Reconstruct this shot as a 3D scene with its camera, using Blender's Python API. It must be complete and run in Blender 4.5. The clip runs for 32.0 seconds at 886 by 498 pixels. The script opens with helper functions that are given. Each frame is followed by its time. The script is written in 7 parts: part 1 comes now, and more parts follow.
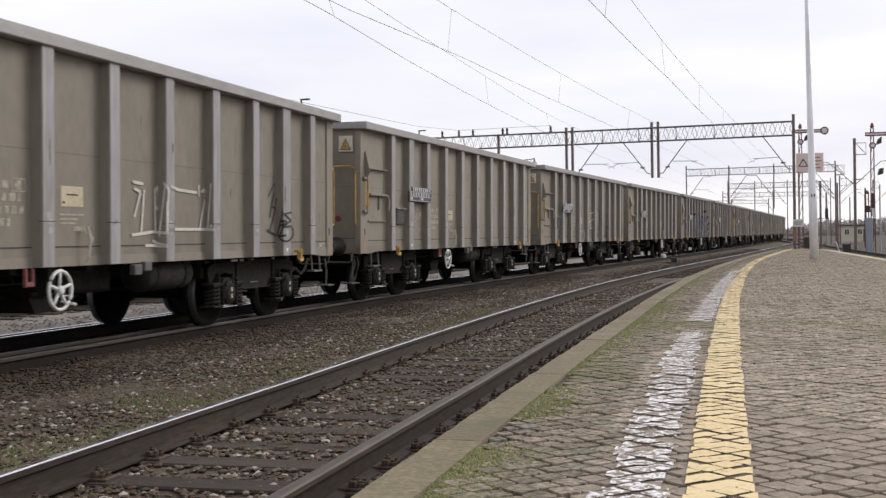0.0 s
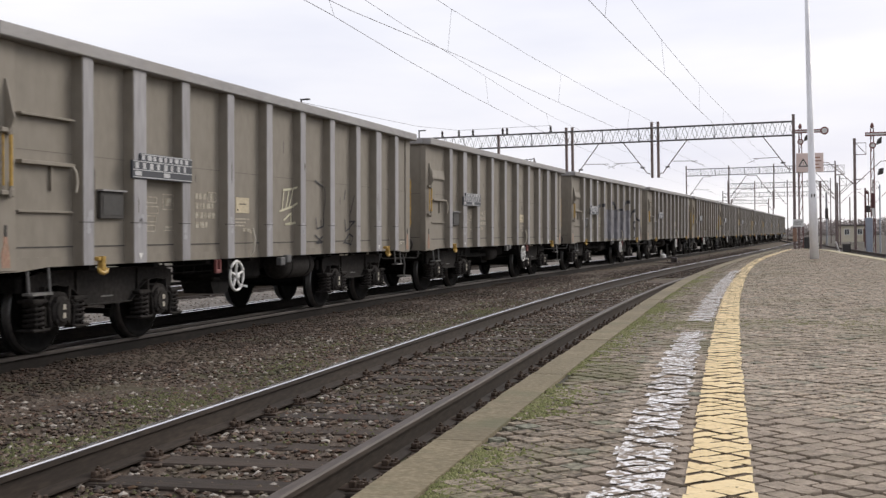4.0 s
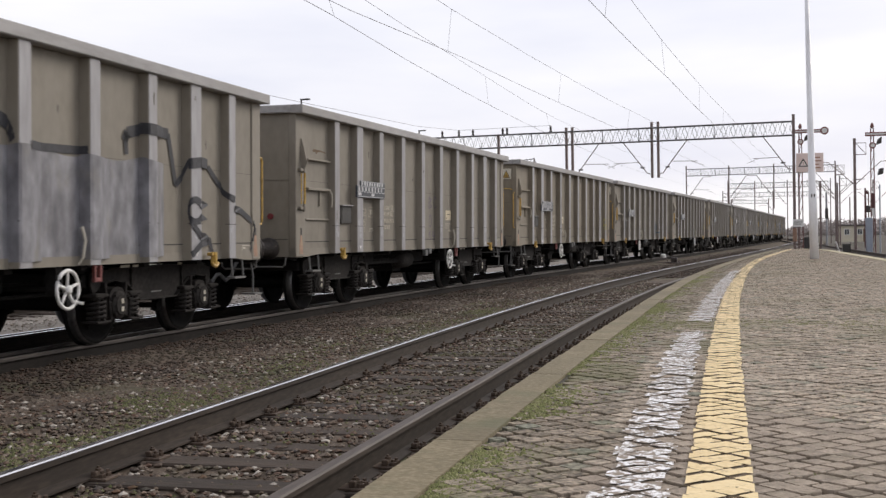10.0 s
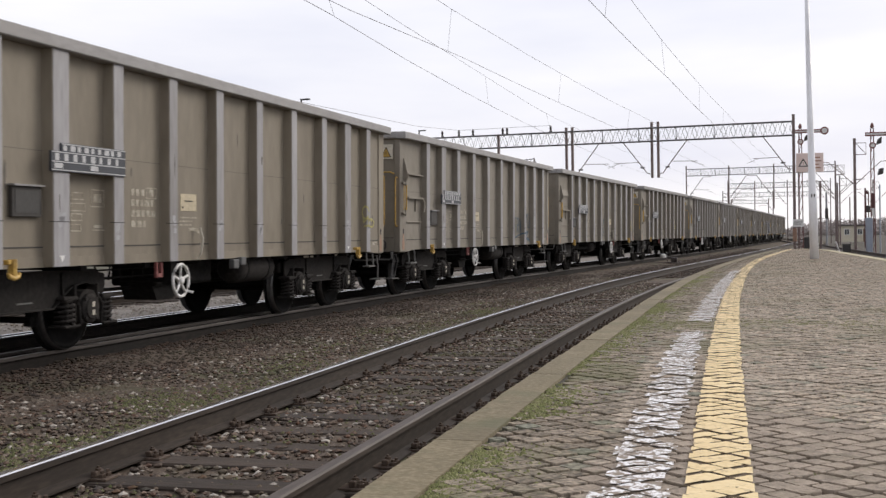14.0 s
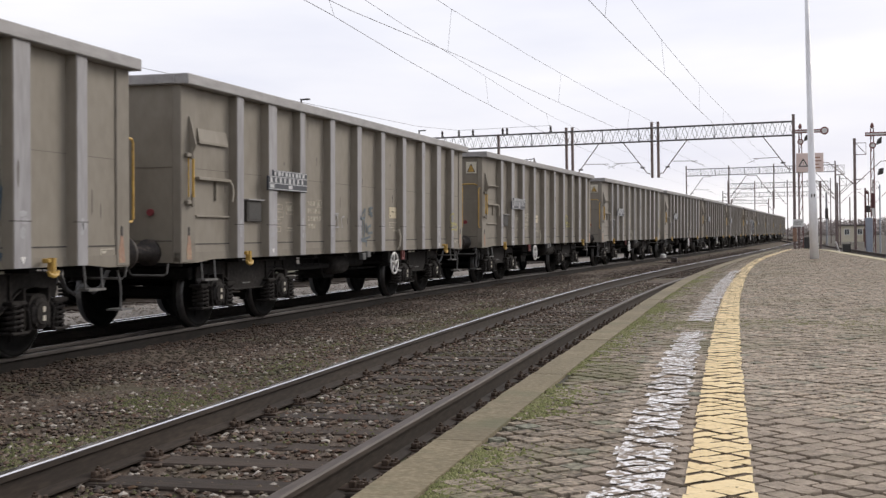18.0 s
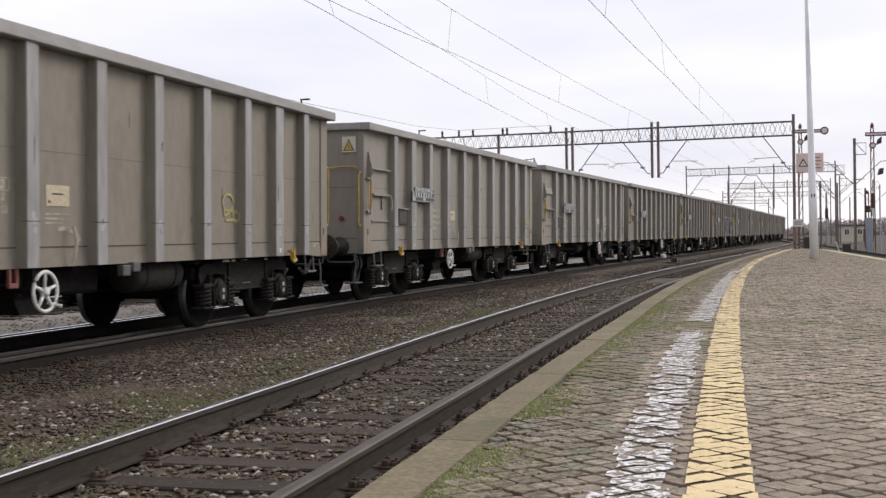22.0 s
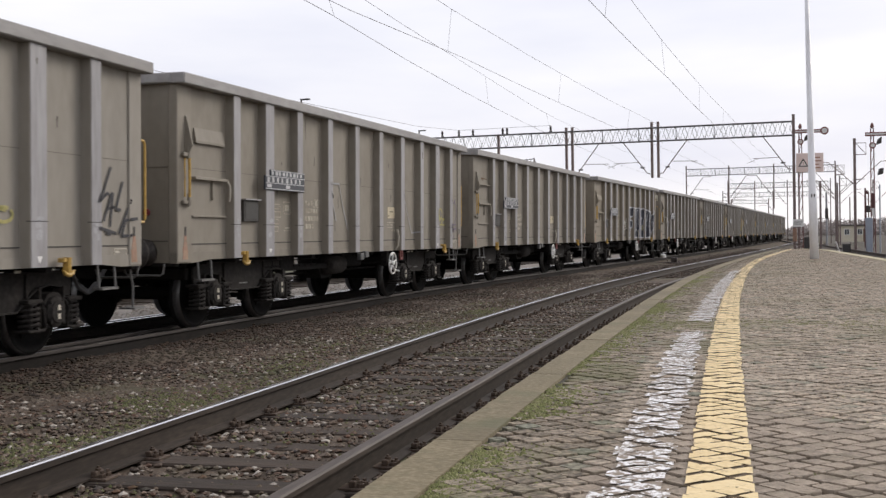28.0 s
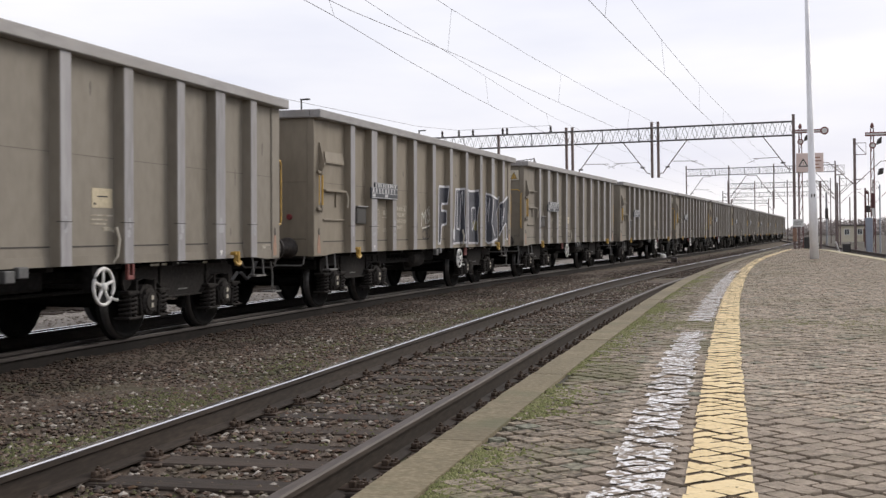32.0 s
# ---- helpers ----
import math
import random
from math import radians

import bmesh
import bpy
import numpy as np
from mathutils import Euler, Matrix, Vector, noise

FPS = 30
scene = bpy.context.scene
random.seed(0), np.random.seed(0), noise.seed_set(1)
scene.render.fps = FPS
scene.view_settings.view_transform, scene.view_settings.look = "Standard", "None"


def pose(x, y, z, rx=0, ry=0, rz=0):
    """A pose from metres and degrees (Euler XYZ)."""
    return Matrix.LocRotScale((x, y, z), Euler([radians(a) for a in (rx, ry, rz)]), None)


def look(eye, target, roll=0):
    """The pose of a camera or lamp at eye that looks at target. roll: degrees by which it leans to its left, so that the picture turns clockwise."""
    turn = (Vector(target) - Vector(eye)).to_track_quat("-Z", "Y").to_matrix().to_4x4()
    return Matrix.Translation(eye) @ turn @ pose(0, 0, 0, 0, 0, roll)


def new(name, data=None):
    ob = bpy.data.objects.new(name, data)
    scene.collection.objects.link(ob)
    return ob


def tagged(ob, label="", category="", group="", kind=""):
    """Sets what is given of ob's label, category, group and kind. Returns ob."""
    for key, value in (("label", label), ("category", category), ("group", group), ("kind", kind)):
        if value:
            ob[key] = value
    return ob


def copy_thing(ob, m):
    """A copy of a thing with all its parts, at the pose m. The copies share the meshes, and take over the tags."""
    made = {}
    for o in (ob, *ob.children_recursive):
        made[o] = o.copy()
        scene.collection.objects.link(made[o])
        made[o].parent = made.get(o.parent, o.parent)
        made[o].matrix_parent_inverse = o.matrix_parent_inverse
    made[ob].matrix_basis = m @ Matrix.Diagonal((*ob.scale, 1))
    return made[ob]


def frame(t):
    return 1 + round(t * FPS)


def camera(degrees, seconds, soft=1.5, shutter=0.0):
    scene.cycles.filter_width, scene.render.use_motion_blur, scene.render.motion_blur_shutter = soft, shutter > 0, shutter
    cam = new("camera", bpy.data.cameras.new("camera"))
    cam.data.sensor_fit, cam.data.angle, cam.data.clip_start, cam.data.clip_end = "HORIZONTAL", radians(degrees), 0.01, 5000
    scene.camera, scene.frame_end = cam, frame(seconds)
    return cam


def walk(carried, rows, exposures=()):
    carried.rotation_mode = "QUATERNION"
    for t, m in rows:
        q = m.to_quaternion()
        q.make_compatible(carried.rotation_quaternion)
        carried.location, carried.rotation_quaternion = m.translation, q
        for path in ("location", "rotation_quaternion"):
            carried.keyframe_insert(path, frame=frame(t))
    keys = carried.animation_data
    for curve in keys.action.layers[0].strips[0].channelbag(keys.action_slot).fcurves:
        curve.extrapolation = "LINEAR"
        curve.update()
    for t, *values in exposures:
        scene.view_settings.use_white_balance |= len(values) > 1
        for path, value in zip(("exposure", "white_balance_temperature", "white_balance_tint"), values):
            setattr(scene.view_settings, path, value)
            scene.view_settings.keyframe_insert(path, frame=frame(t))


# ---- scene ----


cam = camera(42.11, 32.0, soft=1.4, shutter=0.18)
EYE = (0.0, 0.0, 1.146)
CAM = look(EYE, (EYE[0] - 0.23764, EYE[1] + 0.97130, EYE[2] - 0.01000), -0.9265)
walk(cam, [(0.0, CAM), (32.0, CAM)])

# ---- daylight: bright overcast ----
world = bpy.data.worlds.new("world")
scene.world = world
world.use_nodes = True
wn, wl = world.node_tree.nodes, world.node_tree.links
wn.clear()
w_out = wn.new("ShaderNodeOutputWorld")
w_bg = wn.new("ShaderNodeBackground")
w_sky = wn.new("ShaderNodeTexSky")
w_sky.sky_type = "NISHITA"
w_sky.sun_disc = False
w_sky.sun_elevation = radians(32)
w_sky.sun_rotation = radians(40)
w_sky.air_density, w_sky.dust_density = 1.4, 3.0
w_gain = wn.new("ShaderNodeVectorMath")
w_gain.operation = "SCALE"
w_gain.inputs["Scale"].default_value = 0.10
w_tc = wn.new("ShaderNodeTexCoord")
w_map = wn.new("ShaderNodeMapping")
w_map.inputs["Scale"].default_value = (1.0, 1.0, 4.5)
w_noise = wn.new("ShaderNodeTexNoise")
w_noise.inputs["Scale"].default_value = 2.6
w_noise.inputs["Detail"].default_value = 5.0
w_noise.inputs["Roughness"].default_value = 0.5
w_ramp = wn.new("ShaderNodeValToRGB")
w_ramp.color_ramp.elements[0].position, w_ramp.color_ramp.elements[0].color = 0.30, (0.79, 0.805, 0.94, 1)
w_ramp.color_ramp.elements[1].position, w_ramp.color_ramp.elements[1].color = 0.72, (1.05, 1.035, 1.075, 1)
w_mix = wn.new("ShaderNodeMixRGB")
w_mix.inputs["Fac"].default_value = 0.90
wl.new(w_sky.outputs[0], w_gain.inputs[0])
wl.new(w_tc.outputs["Generated"], w_map.inputs[0])
wl.new(w_map.outputs[0], w_noise.inputs[0])
wl.new(w_noise.outputs[0], w_ramp.inputs[0])
wl.new(w_gain.outputs[0], w_mix.inputs[1])
wl.new(w_ramp.outputs[0], w_mix.inputs[2])
# the cloud cover is brighter on the sun's side
w_dot = wn.new("ShaderNodeVectorMath")
w_dot.operation = "DOT_PRODUCT"
w_dot.inputs[1].default_value = (0.64, 0.77, 0.0)
wl.new(w_tc.outputs["Generated"], w_dot.inputs[0])
w_side = wn.new("ShaderNodeMapRange")
w_side.interpolation_type = "SMOOTHSTEP"
w_side.inputs["From Min"].default_value, w_side.inputs["From Max"].default_value = -0.9, 0.55
w_side.inputs["To Min"].default_value, w_side.inputs["To Max"].default_value = 0.82, 1.05
wl.new(w_dot.outputs["Value"], w_side.inputs["Value"])
w_shade = wn.new("ShaderNodeVectorMath")
w_shade.operation = "SCALE"
wl.new(w_mix.outputs[0], w_shade.inputs[0])
wl.new(w_side.outputs[0], w_shade.inputs["Scale"])
w_sep = wn.new("ShaderNodeSeparateXYZ")
wl.new(w_tc.outputs["Generated"], w_sep.inputs[0])
w_low = wn.new("ShaderNodeMapRange")
w_low.interpolation_type = "SMOOTHSTEP"
w_low.inputs["From Min"].default_value, w_low.inputs["From Max"].default_value = 0.015, 0.075
w_low.inputs["To Min"].default_value, w_low.inputs["To Max"].default_value = 0.8, 0.0
wl.new(w_sep.outputs["Z"], w_low.inputs["Value"])
w_haze = wn.new("ShaderNodeMixRGB")
wl.new(w_low.outputs[0], w_haze.inputs["Fac"])
wl.new(w_shade.outputs[0], w_haze.inputs[1])
w_haze.inputs[2].default_value = (1.07, 1.035, 1.03, 1)
wl.new(w_haze.outputs[0], w_bg.inputs[0])
w_bg.inputs[1].default_value = 1.0
wl.new(w_bg.outputs[0], w_out.inputs[0])

sun_data = bpy.data.lights.new("sun", "SUN")
sun_data.energy, sun_data.angle, sun_data.color = 1.7, radians(25), (1.0, 0.925, 0.83)
sun = new("sun", sun_data)
sun.matrix_world = look((42, 50, 36), (0, 0, 0))
scene.view_settings.exposure = 0.0


# ---- materials ----
def nodes_of(name):
    m = bpy.data.materials.new(name)
    m.use_nodes = True
    n, l = m.node_tree.nodes, m.node_tree.links
    return m, n, l, n["Principled BSDF"]


def surface(name, dark, mid, light, rough=0.7, metal=0.0, coarse=1.2, fine=30.0, bump=0.3, stretch=(1, 1, 1),
            stain=None, stain_amount=0.0, stain_scale=0.8, vary=0.0, depth=0.01, rough_vary=0.12, spec=0.4, stain_from=0.52, stain_to=0.68):
    """A surface of three tones at two scales, with grain relief, stains of their own shape, and a small change from piece to piece."""
    m, n, l, b = nodes_of(name)
    tc = n.new("ShaderNodeTexCoord")
    mp = n.new("ShaderNodeMapping")
    mp.inputs["Scale"].default_value = stretch
    l.new(tc.outputs["Object"], mp.inputs[0])
    oi = n.new("ShaderNodeObjectInfo")
    shift = n.new("ShaderNodeVectorMath")
    shift.operation = "SCALE"
    comb = n.new("ShaderNodeCombineXYZ")
    for i in range(3):
        l.new(oi.outputs["Random"], comb.inputs[i])
    l.new(comb.outputs[0], shift.inputs[0])
    shift.inputs["Scale"].default_value = 17.0
    add = n.new("ShaderNodeVectorMath")
    l.new(mp.outputs[0], add.inputs[0])
    l.new(shift.outputs[0], add.inputs[1])
    big, small = n.new("ShaderNodeTexNoise"), n.new("ShaderNodeTexNoise")
    big.inputs["Scale"].default_value, big.inputs["Detail"].default_value = coarse, 6.0
    small.inputs["Scale"].default_value, small.inputs["Detail"].default_value = fine, 4.0
    for x in (big, small):
        l.new(add.outputs[0], x.inputs["Vector"])
    mixed = n.new("ShaderNodeMath")
    mixed.operation = "MULTIPLY_ADD"
    l.new(small.outputs[0], mixed.inputs[0])
    mixed.inputs[1].default_value = 0.55
    half = n.new("ShaderNodeMath")
    half.operation = "MULTIPLY"
    half.inputs[1].default_value = 0.45
    l.new(big.outputs[0], half.inputs[0])
    l.new(half.outputs[0], mixed.inputs[2])
    ramp = n.new("ShaderNodeValToRGB")
    e = ramp.color_ramp.elements
    e[0].position, e[0].color = 0.34, (*dark, 1)
    e[1].position, e[1].color = 0.66, (*light, 1)
    k = e.new(0.5)
    k.color = (*mid, 1)
    l.new(mixed.outputs[0], ramp.inputs[0])
    colour = ramp.outputs[0]
    if stain is not None:
        st = n.new("ShaderNodeTexNoise")
        st.inputs["Scale"].default_value, st.inputs["Detail"].default_value = stain_scale, 8.0
        st.inputs["Roughness"].default_value = 0.65
        l.new(add.outputs[0], st.inputs["Vector"])
        sr = n.new("ShaderNodeMapRange")
        sr.inputs["From Min"].default_value, sr.inputs["From Max"].default_value = stain_from, stain_to
        sr.inputs["To Max"].default_value = stain_amount
        l.new(st.outputs[0], sr.inputs["Value"])
        mx = n.new("ShaderNodeMixRGB")
        l.new(sr.outputs[0], mx.inputs["Fac"])
        l.new(colour, mx.inputs[1])
        mx.inputs[2].default_value = (*stain, 1)
        colour = mx.outputs[0]
    if vary:
        hv = n.new("ShaderNodeHueSaturation")
        vr = n.new("ShaderNodeMapRange")
        vr.inputs["To Min"].default_value, vr.inputs["To Max"].default_value = 1 - vary, 1 + vary
        l.new(oi.outputs["Random"], vr.inputs["Value"])
        l.new(vr.outputs[0], hv.inputs["Value"])
        l.new(colour, hv.inputs["Color"])
        colour = hv.outputs[0]
    l.new(colour, b.inputs["Base Color"])
    rr = n.new("ShaderNodeMapRange")
    rr.inputs["To Min"].default_value, rr.inputs["To Max"].default_value = max(0.03, rough - rough_vary), min(1, rough + rough_vary)
    l.new(big.outputs[0], rr.inputs["Value"])
    l.new(rr.outputs[0], b.inputs["Roughness"])
    b.inputs["Metallic"].default_value = metal
    b.inputs["Specular IOR Level"].default_value = spec
    if bump:
        bp = n.new("ShaderNodeBump")
        bp.inputs["Strength"].default_value, bp.inputs["Distance"].default_value = bump, depth
        l.new(mixed.outputs[0], bp.inputs["Height"])
        l.new(bp.outputs[0], b.inputs["Normal"])
    return m


def island_surface(name, tones, rough=0.8, bump=0.5, fine=60.0, moss=None, moss_amount=0.0, moss_scale=0.6, grain=(0.6, 1.4), span=(0.25, 0.75)):
    """Loose pieces joined in one mesh: each takes a tone of its own."""
    m, n, l, b = nodes_of(name)
    g = n.new("ShaderNodeNewGeometry")
    ramp = n.new("ShaderNodeValToRGB")
    e = ramp.color_ramp.elements
    e[0].position, e[0].color = 0.0, (*tones[0], 1)
    e[1].position, e[1].color = 1.0, (*tones[-1], 1)
    for i, c in enumerate(tones[1:-1], 1):
        k = e.new(i / (len(tones) - 1))
        k.color = (*c, 1)
    l.new(g.outputs["Random Per Island"], ramp.inputs[0])
    tc = n.new("ShaderNodeTexCoord")
    ns = n.new("ShaderNodeTexNoise")
    ns.inputs["Scale"].default_value, ns.inputs["Detail"].default_value = fine, 4.0
    l.new(tc.outputs["Object"], ns.inputs["Vector"])
    mr = n.new("ShaderNodeMapRange")
    mr.inputs["To Min"].default_value, mr.inputs["To Max"].default_value = grain
    mr.inputs["From Min"].default_value, mr.inputs["From Max"].default_value = span
    l.new(ns.outputs[0], mr.inputs["Value"])
    mul = n.new("ShaderNodeVectorMath")
    mul.operation = "SCALE"
    l.new(ramp.outputs[0], mul.inputs[0])
    l.new(mr.outputs[0], mul.inputs["Scale"])
    colour = mul.outputs[0]
    if moss is not None:
        st = n.new("ShaderNodeTexNoise")
        st.inputs["Scale"].default_value, st.inputs["Detail"].default_value = moss_scale, 8.0
        st.inputs["Roughness"].default_value = 0.7
        l.new(tc.outputs["Object"], st.inputs["Vector"])
        sr = n.new("ShaderNodeMapRange")
        sr.inputs["From Min"].default_value, sr.inputs["From Max"].default_value = 0.50, 0.66
        sr.inputs["To Max"].default_value = moss_amount
        l.new(st.outputs[0], sr.inputs["Value"])
        mx = n.new("ShaderNodeMixRGB")
        l.new(sr.outputs[0], mx.inputs["Fac"])
        l.new(colour, mx.inputs[1])
        mx.inputs[2].default_value = (*moss, 1)
        colour = mx.outputs[0]
    l.new(colour, b.inputs["Base Color"])
    b.inputs["Roughness"].default_value = rough
    b.inputs["Specular IOR Level"].default_value = 0.35
    bp = n.new("ShaderNodeBump")
    bp.inputs["Strength"].default_value, bp.inputs["Distance"].default_value = bump, 0.004
    l.new(ns.outputs[0], bp.inputs["Height"])
    l.new(bp.outputs[0], b.inputs["Normal"])
    return m


def plain(name, colour, rough=0.5, metal=0.0, fine=25.0, spread=0.18):
    d = tuple(c * (1 - spread) for c in colour)
    h = tuple(min(1, c * (1 + spread)) for c in colour)
    return surface(name, d, colour, h, rough, metal, 2.0, fine, 0.12)


GREY_WAGON = surface("weathered_grey_beige_paint", (0.212, 0.187, 0.149), (0.237, 0.211, 0.170), (0.260, 0.233, 0.190), 0.62, 0, 0.9, 8.0, 0.06,
                     (1.0, 1.0, 0.60), (0.155, 0.13, 0.096), 0.38, 1.3, 0.07)
GREY_RIB = surface("scuffed_blue_grey_paint", (0.245, 0.236, 0.237), (0.31, 0.302, 0.305), (0.367, 0.359, 0.363), 0.5, 0, 1.3, 14.0, 0.12,
                   (1.0, 1.0, 0.18), (0.20, 0.18, 0.15), 0.5, 1.2, 0.07)
GREY_CAP = surface("grey_top_rail_paint", (0.25, 0.24, 0.232), (0.315, 0.303, 0.294), (0.37, 0.357, 0.347), 0.5, 0, 1.0, 12.0, 0.10,
                   (1, 0.3, 1), (0.22, 0.19, 0.15), 0.4, 1.5, 0.07)
PALE_WAGON = surface("pale_grey_wagon_paint", (0.240, 0.218, 0.184), (0.270, 0.246, 0.208), (0.296, 0.271, 0.231), 0.62, 0, 0.9, 8.0, 0.06,
                     (1.0, 1.0, 0.40), (0.19, 0.168, 0.132), 0.38, 1.3, 0.07)
BROWN_WAGON = surface("brownish_wagon_paint", (0.214, 0.183, 0.136), (0.241, 0.207, 0.156), (0.268, 0.232, 0.177), 0.62, 0, 0.9, 8.0, 0.06,
                      (1.0, 1.0, 0.40), (0.15, 0.123, 0.088), 0.38, 1.3, 0.07)
INNER = surface("rusty_wagon_floor", (0.06, 0.045, 0.035), (0.11, 0.075, 0.05), (0.17, 0.11, 0.07), 0.9, 0, 1.5, 18.0, 0.4)
SEAM = plain("dark_seam", (0.06, 0.055, 0.05), 0.8)
SOFT_SEAM = plain("soft_seam", (0.135, 0.118, 0.095), 0.8)
# running gear blacks: grime plus the shade beneath the wagons, put into the colour
BOGIE = surface("grimy_shaded_steel", (0.008, 0.0075, 0.007), (0.014, 0.013, 0.012), (0.024, 0.022, 0.020), 0.85, 0.0, 2.0, 20.0, 0.3, spec=0.15)
FRAME_DARK = surface("sooty_shaded_underframe", (0.011, 0.0105, 0.010), (0.018, 0.017, 0.016), (0.028, 0.026, 0.025), 0.9, 0, 2.0, 18.0, 0.3, spec=0.1)
TREAD = surface("shaded_wheel_steel", (0.005, 0.005, 0.005), (0.009, 0.0085, 0.008), (0.014, 0.013, 0.012), 0.85, 0.0, 2.0, 20.0, 0.2, spec=0.12)
YELLOW = surface("chipped_yellow_paint", (0.36, 0.22, 0.05), (0.51, 0.325, 0.075), (0.60, 0.39, 0.11), 0.5, 0, 4.0, 30.0, 0.15, (1, 1, 1), (0.20, 0.13, 0.06), 0.6, 6.0)
WHITE = surface("white_paint", (0.62, 0.61, 0.57), (0.74, 0.73, 0.70), (0.80, 0.79, 0.77), 0.5, 0, 3.0, 25.0, 0.1, (1, 1, 1), (0.35, 0.31, 0.26), 0.5, 5.0)
OCHRE = surface("rust_orange_patch", (0.25, 0.17, 0.10), (0.34, 0.195, 0.14), (0.40, 0.30, 0.19), 0.7, 0, 5.0, 30.0, 0.2, (1, 1, 1), (0.26, 0.22, 0.165), 0.8, 9.0)
CHALK = plain("pale_paint", (0.50, 0.46, 0.38), 0.7, 0, 40.0, 0.12)
STENCIL = surface("faded_stencil", (0.33, 0.295, 0.23), (0.43, 0.39, 0.31), (0.51, 0.465, 0.38), 0.7, 0, 3.0, 40.0, 0.1, (1, 1, 1), (0.27, 0.24, 0.185), 0.9, 14.0, stain_from=0.47, stain_to=0.56)
LABEL_PAPER = plain("yellowed_label", (0.54, 0.465, 0.32), 0.6)
BOARD = plain("dark_board", (0.045, 0.05, 0.06), 0.5)
BOARD_GREY = plain("board_figures", (0.50, 0.50, 0.50), 0.5)
REDP = plain("faded_red_paint", (0.20, 0.065, 0.058), 0.6)
DARKRED = plain("dark_signal_red", (0.115, 0.048, 0.046), 0.6)
RAILRUST = surface("brown_rail_rust", (0.05, 0.034, 0.024), (0.092, 0.064, 0.046), (0.14, 0.102, 0.076), 0.7, 0.2, 3.0, 40.0, 0.25, (1, 0.15, 1))
RAILSIDE = surface("dark_rail_flank", (0.020, 0.014, 0.010), (0.036, 0.026, 0.019), (0.060, 0.045, 0.034), 0.75, 0.1, 3.0, 40.0, 0.3, (1, 0.2, 1))
SHINE = surface("polished_rail_head", (0.50, 0.50, 0.53), (0.66, 0.66, 0.68), (0.78, 0.78, 0.80), 0.17, 1.0, 2.0, 60.0, 0.04, (1, 0.05, 1), rough_vary=0.05)
DULLHEAD = surface("dull_rail_head", (0.045, 0.034, 0.027), (0.074, 0.058, 0.047), (0.112, 0.090, 0.074), 0.6, 0.1, 2.5, 45.0, 0.15, (1, 0.08, 1))
TIMBER = surface("old_sleeper_timber", (0.022, 0.015, 0.010), (0.044, 0.031, 0.022), (0.072, 0.053, 0.039), 0.85, 0, 2.5, 18.0, 0.6, (0.35, 4, 4), (0.10, 0.075, 0.05), 0.4, 2.0, 0.25)
CONCRETE = surface("mossy_concrete_edge", (0.128, 0.102, 0.058), (0.180, 0.147, 0.086), (0.258, 0.216, 0.140), 0.85, 0, 2.2, 45.0, 0.5, (1, 1, 1), (0.128, 0.122, 0.066), 0.85, 2.6, 0.10)
WALLC = surface("platform_wall_concrete", (0.10, 0.09, 0.075), (0.17, 0.155, 0.13), (0.24, 0.22, 0.19), 0.9, 0, 1.2, 20.0, 0.5)
DIRT = surface("dark_joint_dirt", (0.024, 0.02, 0.014), (0.045, 0.037, 0.026), (0.075, 0.064, 0.045), 0.95, 0, 1.5, 45.0, 0.7, (1, 1, 1), (0.09, 0.10, 0.035), 0.75, 1.1)
SETT = island_surface("weathered_setts", [(0.195, 0.192, 0.142), (0.355, 0.292, 0.222), (0.295, 0.246, 0.187), (0.42, 0.347, 0.265), (0.255, 0.211, 0.160), (0.365, 0.292, 0.217), (0.33, 0.275, 0.212)],
                      0.85, 0.9, 48.0, (0.165, 0.152, 0.085), 0.7, 0.65, (0.45, 1.42), (0.34, 0.66))
EDGE_SETT = island_surface("mossy_dirty_setts", [(0.165, 0.133, 0.093), (0.26, 0.211, 0.155), (0.205, 0.170, 0.124), (0.30, 0.246, 0.184), (0.18, 0.148, 0.106), (0.265, 0.21, 0.15), (0.195, 0.194, 0.143)],
                           0.85, 0.9, 48.0, (0.135, 0.132, 0.062), 0.8, 1.1, (0.40, 1.42), (0.34, 0.66))
STEELPOLE = surface("mast_steel", (0.125, 0.092, 0.084), (0.19, 0.143, 0.13), (0.265, 0.205, 0.188), 0.6, 0.2, 2.0, 20.0, 0.2, (1, 1, 0.3))
RUSTRED = surface("rusty_red_steel", (0.13, 0.06, 0.055), (0.20, 0.095, 0.085), (0.28, 0.15, 0.135), 0.7, 0.1, 2.0, 20.0, 0.2, (1, 1, 0.3))
LATTICE = surface("portal_steel", (0.12, 0.115, 0.115), (0.17, 0.165, 0.165), (0.23, 0.225, 0.22), 0.6, 0.2, 2.0, 20.0, 0.2)
POLEGREY = surface("galvanised_lamp_post", (0.80, 0.80, 0.81), (0.86, 0.86, 0.87), (0.90, 0.90, 0.91), 0.45, 0.0, 1.5, 25.0, 0.08, (1, 1, 0.2), (0.42, 0.40, 0.37), 0.4, 2.5)
WIRE = plain("copper_wire", (0.27, 0.26, 0.27), 0.5, 0.1)
INSUL = plain("brown_insulator", (0.045, 0.035, 0.032), 0.3)
STEP_GREY = surface("grimy_step_steel", (0.085, 0.082, 0.077), (0.14, 0.136, 0.128), (0.20, 0.193, 0.182), 0.6, 0, 3.0, 25.0, 0.2)

